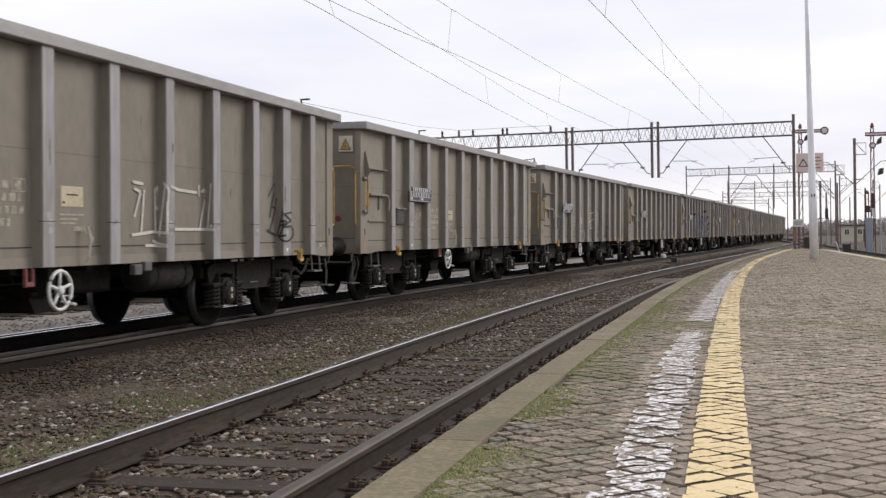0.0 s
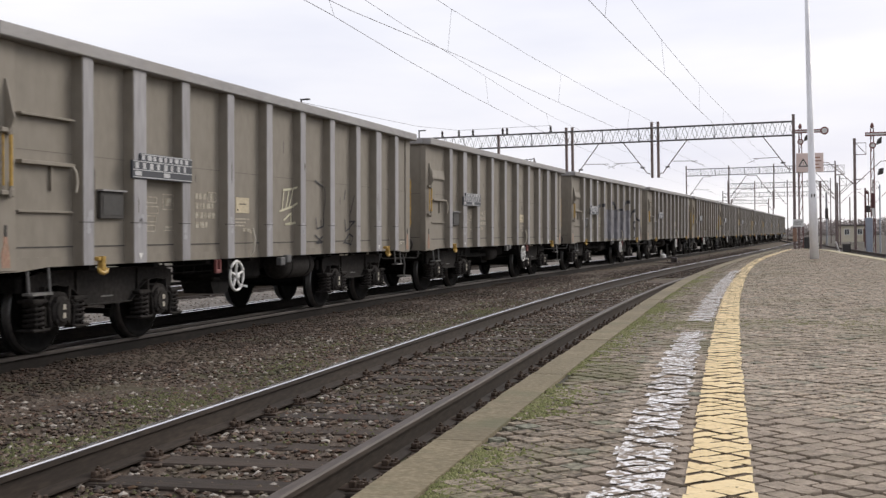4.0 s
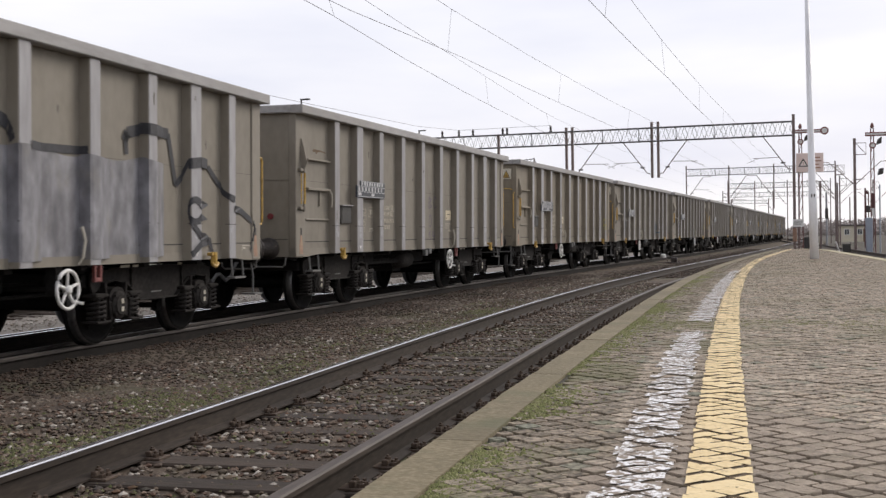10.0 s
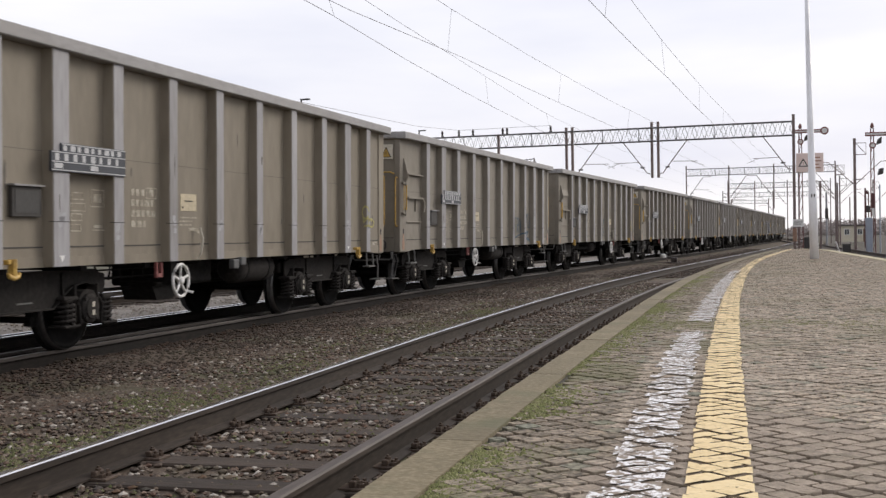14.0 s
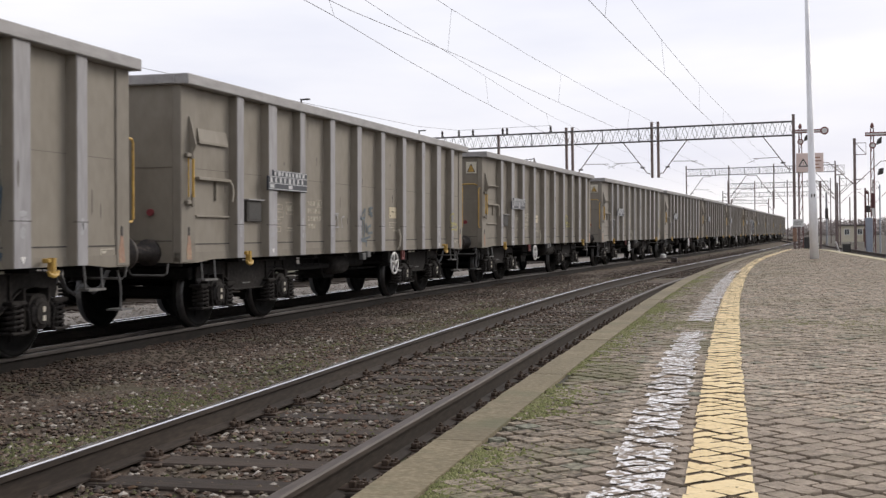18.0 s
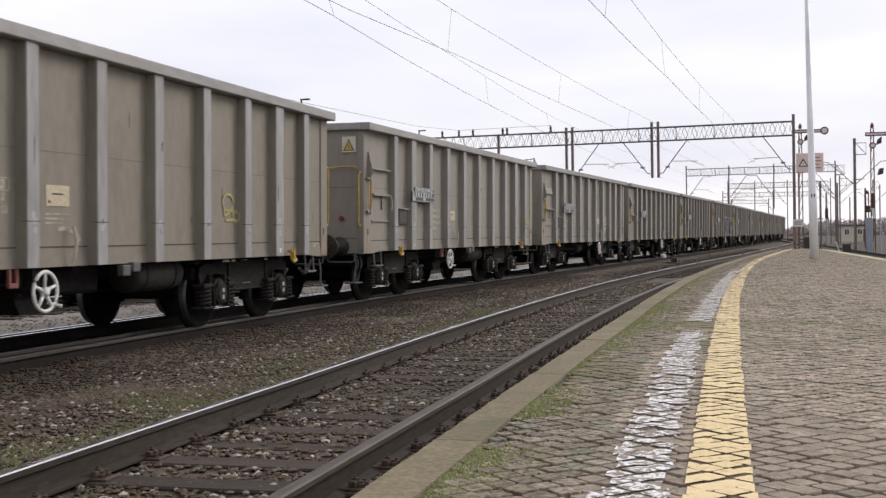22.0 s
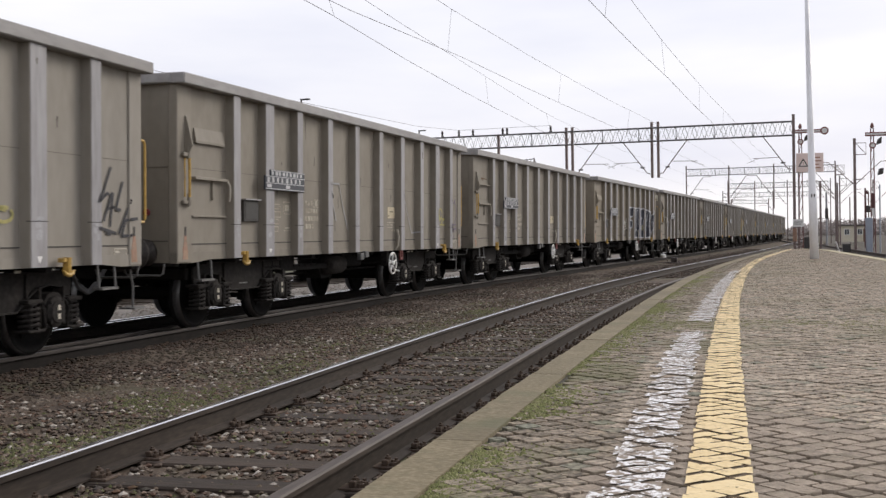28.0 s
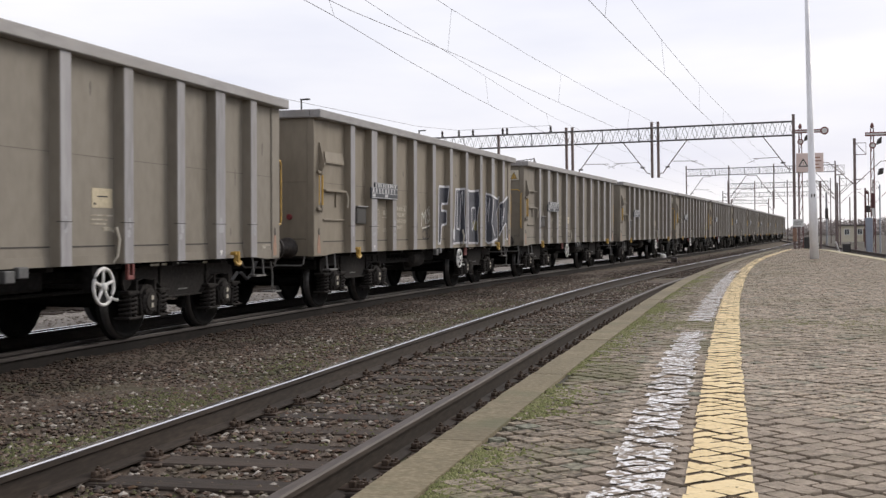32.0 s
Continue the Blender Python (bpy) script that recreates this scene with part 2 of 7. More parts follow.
HOSE = plain("perished_grey_hose", (0.10, 0.10, 0.098), 0.6)
DARKHEAD = surface("greasy_rail_head", (0.030, 0.025, 0.022), (0.052, 0.044, 0.039), (0.085, 0.074, 0.066), 0.55, 0.3, 2.5, 45.0, 0.15, (1, 0.08, 1))
# dusty steel, its base colour lowered to carry shade around the wheels
BOGIE_GREY = surface("dusty_shaded_bogie_steel", (0.014, 0.0125, 0.011), (0.025, 0.022, 0.020), (0.043, 0.038, 0.034), 0.85, 0.0, 2.0, 20.0, 0.3, (1, 1, 1), (0.022, 0.020, 0.018), 0.6, 3.0, spec=0.2)
STEP_DARK = plain("dark_step_steel", (0.055, 0.053, 0.05), 0.7)
RUBBED = surface("rubbed_rib_paint", (0.33, 0.325, 0.335), (0.385, 0.38, 0.392), (0.44, 0.435, 0.447), 0.5, 0, 8.0, 40.0, 0.1, (1, 1, 1), (0.33, 0.322, 0.327), 0.9, 16.0)
SCUFF = plain("dark_scuff", (0.125, 0.112, 0.094), 0.75, 0, 20.0, 0.3)
BUFFER = surface("greasy_brown_buffer", (0.018, 0.015, 0.013), (0.034, 0.028, 0.024), (0.060, 0.050, 0.042), 0.6, 0.1, 3.0, 25.0, 0.3, (1, 1, 1), (0.16, 0.12, 0.09), 0.5, 7.0, stain_from=0.58, stain_to=0.66)
RIM = surface("worn_bright_tread", (0.09, 0.088, 0.085), (0.15, 0.147, 0.143), (0.21, 0.206, 0.20), 0.4, 0.7, 3.0, 30.0, 0.1)
# rail flank with the shade of the overhanging wagons put into its colour
SHADESIDE = surface("shaded_rail_flank", (0.008, 0.0065, 0.0055), (0.014, 0.011, 0.009), (0.026, 0.021, 0.017), 0.85, 0.0, 3.0, 40.0, 0.3, (1, 0.2, 1), spec=0.2)


# ---- building helpers ----
def link(name, me, parent=None, label=""):
    ob = new(name, me)
    if parent is not None:
        ob.parent = parent
    if label:
        ob["label"] = label
    return ob


def part(name, bm, material, parent, label="", smooth=False):
    """One bmesh as one mesh object under a thing or a part."""
    me = bpy.data.meshes.new(name)
    bmesh.ops.recalc_face_normals(bm, faces=bm.faces[:])
    if smooth:
        for f in bm.faces:
            f.smooth = True
    bm.to_mesh(me)
    bm.free()
    for m in material if isinstance(material, (list, tuple)) else [material]:
        me.materials.append(m)
    return link(name, me, parent, label)


def box(bm, x0, x1, y0, y1, z0, z1, mat=0, chamfer=0.0):
    r = bmesh.ops.create_cube(bm, size=1.0, matrix=Matrix.Translation(((x0 + x1) / 2, (y0 + y1) / 2, (z0 + z1) / 2))
                              @ Matrix.Diagonal((abs(x1 - x0), abs(y1 - y0), abs(z1 - z0), 1)))
    vs = r["verts"]
    faces = {f for v in vs for f in v.link_faces}
    for f in faces:
        f.material_index = mat
    if chamfer:
        bmesh.ops.bevel(bm, geom=list({e for v in vs for e in v.link_edges}), offset=chamfer, segments=1, affect="EDGES", profile=0.5)
    return bm


def boxes(*dims, chamfer=0.0):
    bm = bmesh.new()
    for d in dims:
        box(bm, *d, chamfer=chamfer)
    return bm


def prism(bm, pts, axis, a, b, mat=0):
    """A polygon drawn out along an axis: pts are (x, y) for z, (x, z) for y, (y, z) for x."""
    def put(u, v, w):
        return {"z": (u, v, w), "y": (u, w, v), "x": (w, u, v)}[axis]
    lo = [bm.verts.new(put(u, v, a)) for u, v in pts]
    hi = [bm.verts.new(put(u, v, b)) for u, v in pts]
    n = len(pts)
    fs = [bm.faces.new(lo[::-1]), bm.faces.new(hi)]
    for i in range(n):
        fs.append(bm.faces.new((lo[i], lo[(i + 1) % n], hi[(i + 1) % n], hi[i])))
    for f in fs:
        f.material_index = mat
    return bm


def tube(bm, pts, r, n=8, closed=False, mat=0):
    """A round bar along a line of points; r may be a list of radii."""
    pts = [Vector(p) for p in pts]
    rs = r if isinstance(r, (list, tuple)) else [r] * len(pts)
    rings = []
    m = len(pts)
    for i, p in enumerate(pts):
        if closed:
            d = pts[(i + 1) % m] - pts[i - 1]
        else:
            d = pts[min(i + 1, m - 1)] - pts[max(i - 1, 0)]
        d.normalize()
        side = d.cross(Vector((0, 0, 1)) if abs(d.z) < 0.9 else Vector((0, 1, 0))).normalized()
        up = side.cross(d)
        rings.append([bm.verts.new(p + rs[i] * (math.cos(2 * math.pi * k / n) * side + math.sin(2 * math.pi * k / n) * up)) for k in range(n)])
    for i in range(m if closed else m - 1):
        a, b = rings[i], rings[(i + 1) % m]
        for k in range(n):
            f = bm.faces.new((a[k], a[(k + 1) % n], b[(k + 1) % n], b[k]))
            f.material_index = mat
    if not closed:
        bm.faces.new(rings[0][::-1]).material_index = mat
        bm.faces.new(rings[-1]).material_index = mat
    return bm


def lathe(bm, profile, axis, centre, n=24, mat=0, caps=True):
    """A profile of (distance along the axis, radius) turned round it."""
    c = Vector(centre)
    ax = {"x": Vector((1, 0, 0)), "y": Vector((0, 1, 0)), "z": Vector((0, 0, 1))}[axis]
    u = Vector((0, 0, 1)) if axis != "z" else Vector((1, 0, 0))
    v = ax.cross(u)
    rings = []
    for a, r in profile:
        rings.append([bm.verts.new(c + a * ax + max(r, 0.001) * (math.cos(2 * math.pi * k / n) * u + math.sin(2 * math.pi * k / n) * v)) for k in range(n)])
    for a, b in zip(rings, rings[1:]):
        for k in range(n):
            bm.faces.new((a[k], a[(k + 1) % n], b[(k + 1) % n], b[k])).material_index = mat
    if not caps:
        return bm
    bm.faces.new(rings[0][::-1]).material_index = mat
    bm.faces.new(rings[-1]).material_index = mat
    return bm


def mesh_of(name, verts, faces, material, parent=None, label="", smooth=False):
    me = bpy.data.meshes.new(name)
    me.from_pydata(verts, [], faces)
    me.materials.append(material)
    if smooth:
        me.polygons.foreach_set("use_smooth", [True] * len(me.polygons))
    me.update()
    return link(name, me, parent, label)


def empty(name, m=None):
    ob = new(name)
    ob.empty_display_size = 0.3
    if m is not None:
        ob.matrix_world = m
    return ob


# ---- the line of the tracks ----
KNOTS = (-400, -40, 0, 20, 40, 60, 80, 110, 150, 172, 600)
BENDS = (0.0, 0.001706, 0.001706, 0.003654, 0.001298, -0.000618, -0.000402, 0.000085, 0.00015, -0.005, -0.005)
STEP = 0.5
S_AXIS = np.arange(-120, 560, STEP)
_k = np.interp(S_AXIS, KNOTS, BENDS)
_th = np.concatenate([[0], np.cumsum((_k[1:] + _k[:-1]) / 2 * STEP)])
_zero = int(np.argmin(abs(S_AXIS)))
_th = _th - _th[_zero]
_mid = (_th[1:] + _th[:-1]) / 2
_cx = np.concatenate([[0], np.cumsum(np.sin(_mid) * STEP)])
_cy = np.concatenate([[0], np.cumsum(np.cos(_mid) * STEP)])
_cx, _cy = _cx - _cx[_zero], _cy - _cy[_zero]
LINE_X = -7.984       # the train's track, left of the camera
NEAR = 5.22           # from the train's track to the platform's
CANT = 0.0163


def track(s, off=0.0, z=0.0):
    """A point s metres along the train's track and off metres to its right."""
    h = float(np.interp(s, S_AXIS, _th))
    return Vector((LINE_X + float(np.interp(s, S_AXIS, _cx)) + off * math.cos(h),
                   float(np.interp(s, S_AXIS, _cy)) - off * math.sin(h), z))


def heading(s):
    return float(np.interp(s, S_AXIS, _th))


def near_off(s):
    """The platform's track comes a little closer to the train's as both leave the station."""
    return float(np.interp(s, (-100, 9, 28, 60, 600), (NEAR + 0.02, NEAR, NEAR - 0.28, NEAR - 0.25, NEAR - 0.2)))


def sweep(profile, s0, s1, ds, off, z=0.0, tilt=0.0, flip=False):
    """Vertices and faces of a profile of (off, z) drawn along the track; off may be a function of s."""
    n = max(2, int(round((s1 - s0) / ds)) + 1)
    vs, fs = [], []
    m = len(profile)
    for i in range(n):
        s = s0 + (s1 - s0) * i / (n - 1)
        o = off(s) if callable(off) else off
        for u, w in profile:
            vs.append(track(s, o + u, z + w - tilt * u))
    for i in range(n - 1):
        for j in range(m):
            a, b = i * m + j, i * m + (j + 1) % m
            fs.append((a, b, b + m, a + m))
    fs.append(tuple(range(m))[::-1])
    fs.append(tuple(range((n - 1) * m, n * m)))
    return vs, fs


RAIL = [(-0.075, -0.172), (0.075, -0.172), (0.075, -0.160), (0.012, -0.142), (0.010, -0.050), (0.036, -0.036), (0.036, -0.008), (0.028, 0.0),
        (-0.028, 0.0), (-0.036, -0.008), (-0.036, -0.036), (-0.010, -0.050), (-0.012, -0.142), (-0.075, -0.160)]


def rail(parent, s0, s1, off, z, head, label, side=None):
    """A flat-bottomed rail with a running surface of its own."""
    vs, fs = sweep(RAIL, s0, s1, 1.0, off, z)
    ob = mesh_of("rail", vs, fs, side or RAILSIDE, parent, label)
    if head is SHINE:
        # only the worn running band is bright
        tv, tf = sweep([(-0.022, -0.004), (0.0335, -0.0065), (0.0355, -0.0042), (0.0290, 0.0026), (-0.022, 0.0026)], s0, s1, 1.0, off, z)
    else:
        tv, tf = sweep([(-0.0375, -0.030), (0.0375, -0.030), (0.0375, -0.0065), (0.0285, 0.0025), (-0.0285, 0.0025), (-0.0375, -0.0065)], s0, s1, 1.0, off, z)
    mesh_of("rail_head", tv, tf, head, ob)
    return ob


# ---- platform ----
DECK = 0.431
EDGE = 6.98
RIGHT_X = 3.93


def edge_off(s):
    return float(np.interp(s, (-20, 3, 10, 18, 60), (EDGE - 0.035, EDGE - 0.035, EDGE - 0.015, EDGE - 0.055, EDGE - 0.11)))


def right_off(s):
    """Offset of the platform's other edge, which runs straight, and rounds off at the end."""
    o = (RIGHT_X - track(s).x) / math.cos(heading(s))
    if s > 47.0:
        o -= 0.9 * ((s - 47.0) / 5.0) ** 2
    return o


LINE_S = (-10, 3.2, 5.2, 8.1, 17.7, 25.6, 31.3, 48, 60)
YELLOW_C = (7.96, 7.955, 7.94, 7.92, 7.82, 7.67, 7.56, 7.44, 7.40)
WHITE_S = (-10, 3.2, 5, 8.1, 11.5, 19.8, 24, 60)
WHITE_C = (7.72, 7.715, 7.705, 7.68, 7.69, 7.63, 7.58, 7.4)


# ---- ground and track beds ----
def terrain():
    """One sheet of ground out to the horizon; low, rough and brown."""
    xs = [-2500, -900, -400, -200, -120, -80, -50, -35, -25, -20, -16] + list(np.arange(-14, 16.1, 2.0)) + [20, 26, 35, 50, 80, 120, 200, 400, 900, 2500]
    ys = [-600, -200, -80, -40, -20, -10] + list(np.arange(-4, 60, 4.0)) + list(np.arange(60, 220, 10.0)) + [240, 300, 400, 600, 1000, 1800, 3500]
    vs = [(x, y, -0.50 + 0.05 * noise.noise(Vector((x * 0.11, y * 0.07, 0)))) for y in ys for x in xs]
    w = len(xs)
    fs = [(j * w + i, j * w + i + 1, (j + 1) * w + i + 1, (j + 1) * w + i) for j in range(len(ys) - 1) for i in range(w - 1)]
    mat = surface("brown_yard_ground", (0.04, 0.031, 0.023), (0.062, 0.05, 0.037), (0.088, 0.072, 0.053), 0.95, 0, 0.25, 8.0, 0.6, (1, 1, 1), (0.10, 0.105, 0.05), 0.6, 0.12, depth=0.05)
    tagged(mesh_of("ground", vs, fs, mat), "brown trampled yard ground with sparse dry grass", "ground", kind="structure")


def bed(name, profile, s0, s1, mat, label, ds=0.6, rough=0.012, lift=0.0):
    """A strip of ballast along the track: profile of (off, z), broken up by small relief."""
    vs, fs = [], []
    n = int((s1 - s0) / ds) + 1
    m = len(profile)
    for i in range(n):
        s = s0 + i * ds
        for j, (o, z) in enumerate(profile):
            p = track(s, o, z + lift)
            if 0 < j < m - 1:
                p.z += rough * noise.noise(p * 2.3) + rough * 1.2 * noise.noise(p * 0.7)
            vs.append(p)
    for i in range(n - 1):
        for j in range(m - 1):
            a = i * m + j
            fs.append((a, a + 1, a + m + 1, a + m))
    return tagged(mesh_of(name, vs, fs, mat, smooth=True), label, "ballast", kind="structure")


BALLAST = surface("brown_fouled_ballast", (0.041, 0.029, 0.020), (0.087, 0.063, 0.044), (0.141, 0.107, 0.075), 0.92, 0, 1.3, 42.0, 0.9, (1, 1, 1), (0.076, 0.085, 0.034), 0.8, 0.55, depth=0.03)
GRAVEL_LIGHT = surface("pale_clean_ballast", (0.15, 0.129, 0.104), (0.26, 0.231, 0.193), (0.38, 0.342, 0.291), 0.9, 0, 1.0, 30.0, 0.9, depth=0.03)
STONES = island_surface("loose_ballast_stones", [(0.06, 0.042, 0.030), (0.155, 0.112, 0.081), (0.088, 0.065, 0.05), (0.205, 0.149, 0.109), (0.12, 0.094, 0.075), (0.15, 0.091, 0.062), (0.24, 0.195, 0.155), (0.085, 0.063, 0.047), (0.14, 0.108, 0.082), (0.13, 0.07, 0.043), (0.065, 0.054, 0.048), (0.21, 0.172, 0.138), (0.10, 0.072, 0.05), (0.55, 0.50, 0.43), (0.045, 0.034, 0.026), (0.09, 0.07, 0.055)],
                        0.85, 0.6, 40.0, (0.068, 0.076, 0.032), 0.6, 0.7, (0.5, 1.3))
PALE_STONES = island_surface("pale_ballast_stones", [(0.20, 0.17, 0.137), (0.40, 0.357, 0.306), (0.28, 0.246, 0.208), (0.52, 0.475, 0.415), (0.24, 0.192, 0.145)], 0.85, 0.6, 40.0)


def stones(name, count, s_range, place, size, mat, label, seed, power=1.0):
    """Loose stones, each an uneven block of its own, lying on the bed. place(rnd, s) gives (off, z) or None."""
    rnd = random.Random(seed)
    base = [(0, 0, 0.62)] + [(math.cos(a) * 0.9, math.sin(a) * 0.9, 0.18) for a in (0.2, 1.4, 2.5, 3.8, 5.1)] + [(math.cos(a) * 0.75, math.sin(a) * 0.75, -0.4) for a in (0.7, 2.3, 4.2)]
    tri = [(0, i, i % 5 + 1) for i in range(1, 6)] + [(1, 6, 2), (2, 6, 7), (2, 7, 3), (3, 7, 4), (4, 7, 8), (4, 8, 5), (5, 8, 1), (1, 8, 6), (6, 8, 7)]
    vs, fs = [], []
    while count > 0:
        count -= 1
        s = s_range[0] + (s_range[1] - s_range[0]) * rnd.random() ** power
        got = place(rnd, s)
        if got is None:
            continue
        c = track(s, got[0], got[1])
        r = size * rnd.uniform(0.5, 1.35)
        a = rnd.uniform(0, 6.28)
        ca, sa = math.cos(a), math.sin(a)
        sx, sy, sz = r * rnd.uniform(0.8, 1.3), r * rnd.uniform(0.65, 1.1), r * rnd.uniform(0.65, 1.15)
        k = len(vs)
        for x, y, z in base:
            x, y, z = x * sx * rnd.uniform(0.8, 1.2), y * sy * rnd.uniform(0.8, 1.2), z * sz
            vs.append((c.x + x * ca - y * sa, c.y + x * sa + y * ca, c.z + z))
        fs += [(k + p, k + q, k + t) for p, q, t in tri]
    return tagged(mesh_of(name, vs, fs, mat), label, "stones", kind="stuff")


def track_bed():
    bed("ballast_bed", [(-3.4, -0.48), (-2.6, -0.24), (-1.9, -0.19), (-1.2, -0.205), (-0.6, -0.21), (0, -0.21), (0.6, -0.19), (0.78, -0.18), (0.9, -0.165), (1.2, -0.15), (1.7, -0.155), (2.1, -0.17), (2.5, -0.185),
                        (2.9, -0.195), (3.3, -0.19), (3.7, -0.185), (4.1, -0.185), (4.5, -0.192), (4.9, -0.19), (5.3, -0.188), (5.7, -0.19), (6.1, -0.195), (6.5, -0.22), (6.95, -0.26)],
        -30, 240, BALLAST, "brown oil-stained ballast with moss between the two tracks")
    bed("pale_ballast_bed", [(-9.6, -0.49), (-8.6, -0.25), (-7.6, -0.2), (-6.8, -0.2), (-6.0, -0.2), (-5.2, -0.2), (-4.4, -0.2), (-3.6, -0.24), (-2.9, -0.34)],
        -10, 200, GRAVEL_LIGHT, "pale clean ballast of the farther track", 1.0)
    # black strip that paints the deep shadow between the rails under the train
    under_shade = surface("shade_black_ballast", (0.010, 0.009, 0.008), (0.019, 0.017, 0.015), (0.034, 0.030, 0.026), 0.9, 0, 1.3, 40.0, 0.8, depth=0.03)
    bed("oily_bed", [(-2.45, -0.30), (-1.9, -0.175), (-1.5, -0.17), (-1.1, -0.175), (-0.62, -0.17), (-0.2, -0.175), (0.2, -0.175), (0.62, -0.165), (0.70, -0.20)], -30, 200, under_shade, "ballast under the train, its shade painted in black")
    near = lambda rnd, s: (lambda o: None if min(abs(o - near_off(s) - 0.75), abs(o - near_off(s) + 0.75)) < 0.085 or (s < 24 and abs((s - 1.0 + 0.3) % 0.6 - 0.3) < 0.115 and rnd.random() < (0.85 if s < 7 else 0.6)) else (o, -0.176))(rnd.uniform(near_off(s) - 0.78, near_off(s) + 1.6))
    stones("ballast_stones", 19000, (2.5, 32), near, 0.025, STONES, "brown and grey ballast stones between the rails", 3, 1.6)
    rise = lambda o: float(np.interp(o, (0.9, 1.2, 1.7, 2.1, 2.5, 4.3), (-0.165, -0.148, -0.153, -0.168, -0.182, -0.182)))
    def spread(lo, hi):
        def place(rnd, s):
            o = rnd.uniform(lo, hi) + 0.25 * noise.noise(Vector((s * 0.8, 3.1, lo)))
            o = min(4.35, max(0.85, o))
            return o, rise(o)
        return place
    dark_stones = island_surface("dark_brown_stones", [(0.030, 0.021, 0.015), (0.066, 0.046, 0.033), (0.042, 0.031, 0.024), (0.088, 0.058, 0.040), (0.050, 0.038, 0.030), (0.075, 0.043, 0.029), (0.11, 0.085, 0.066), (0.035, 0.027, 0.021)],
                                 0.85, 0.6, 40.0, (0.045, 0.045, 0.022), 0.4, 0.7, (0.5, 1.3))
    stones("dark_gravel_stones", 12500, (5, 38), spread(0.85, 2.35), 0.026, dark_stones, "dark gravel stones beside the main track", 5, 1.3)
    stones("gravel_stones", 17000, (5, 38), spread(2.1, 4.35), 0.025, STONES, "small brown gravel stones with moss between the tracks", 6, 1.3)
    stones("far_gravel_stones", 11000, (36, 95), lambda rnd, s: (rnd.uniform(0.85, 6.6), -0.18), 0.05, dark_stones, "dark gravel stones farther down the line", 9, 1.2)
    # stones heaped against the foot of the rail
    stones("rail_foot_stones", 4200, (5, 36), lambda rnd, s: (rnd.uniform(0.835, 0.97), -0.168 + 0.055 * rnd.random() * max(0.0, 0.35 + noise.noise(Vector((s * 1.9, 7.7, 0))))), 0.026, dark_stones, "dark stones heaped against the rail's foot", 8, 1.3)
    stones("pale_stones", 5200, (8, 40), lambda rnd, s: (rnd.uniform(-8.4, -2.9), -0.20), 0.032, PALE_STONES, "pale loose ballast stones beside the farther track", 7, 1.2)
    # low clumps of moss and short grass in the gravel and along the joints
    rnd = random.Random(11)
    vs, fs = [], []
    ring = [(math.cos(a), math.sin(a)) for a in (0.1, 1.2, 2.2, 3.3, 4.4, 5.4)]
    def clump(s, o, z, r, h):
        nonlocal vs, fs
        p = track(s, o, z)
        k = len(vs)
        for x, y in ring:
            q = r * rnd.uniform(0.6, 1.3)
            vs.append((p.x + x * q, p.y + y * q, p.z - 0.006))
        vs.append((p.x, p.y, p.z + h))
        for i in range(6):
            fs.append((k + i, k + (i + 1) % 6, k + 6))
    for _ in range(74):
        s, o = 5.0 + 18 * rnd.random() ** 1.7, rnd.triangular(2.3, 4.25, 3.8)
        for _ in range(90):
            clump(s + rnd.gauss(0, 0.30), min(4.3, o + rnd.gauss(0, 0.16)), -0.174, rnd.uniform(0.010, 0.024), rnd.uniform(0.003, 0.010))
    for _ in range(500):
        s = rnd.uniform(3, 16)
        clump(s, near_off(s) + rnd.uniform(-0.65, 0.65), -0.170, rnd.uniform(0.008, 0.02), rnd.uniform(0.004, 0.012))
    low, vs, fs = (vs, fs), [], []
    for _ in range(8500):
        s = 2.5 + 20 * rnd.random() ** 1.5
        if noise.noise(Vector((s * 1.3, 0, 4))) + rnd.uniform(-0.25, 0.25) > -0.12:
            clump(s, edge_off(s) + 0.195 + abs(rnd.gauss(0, 0.10)), DECK + 0.001, rnd.uniform(0.005, 0.015), rnd.uniform(0.0005, 0.003))
    for _ in range(6500):
        s = rnd.gauss(9.35, 0.33)
        clump(s, rnd.uniform(edge_off(s) + 0.2, 11.0), DECK - 0.004, rnd.uniform(0.006, 0.020), rnd.uniform(0.002, 0.007))
    for _ in range(2200):
        s = rnd.uniform(3, 30)
        clump(s, rnd.uniform(edge_off(s) + 0.2, 10.8), DECK - 0.006, rnd.uniform(0.004, 0.014), rnd.uniform(0.001, 0.006))
    moss = island_surface("short_moss_grass", [(0.086, 0.094, 0.038), (0.118, 0.121, 0.052), (0.148, 0.138, 0.07), (0.095, 0.105, 0.042)], 0.95, 0.3, 90.0)
    tagged(mesh_of("moss_clumps", low[0], low[1], moss), "dull green moss and short grass in the gravel", "moss", kind="stuff")
    pale_moss = island_surface("dry_joint_moss", [(0.145, 0.155, 0.055), (0.195, 0.20, 0.08), (0.23, 0.215, 0.11), (0.155, 0.175, 0.06)], 0.95, 0.3, 90.0)
    tagged(mesh_of("joint_moss", vs, fs, pale_moss), "yellow-green moss creeping over the setts", "moss", kind="stuff")


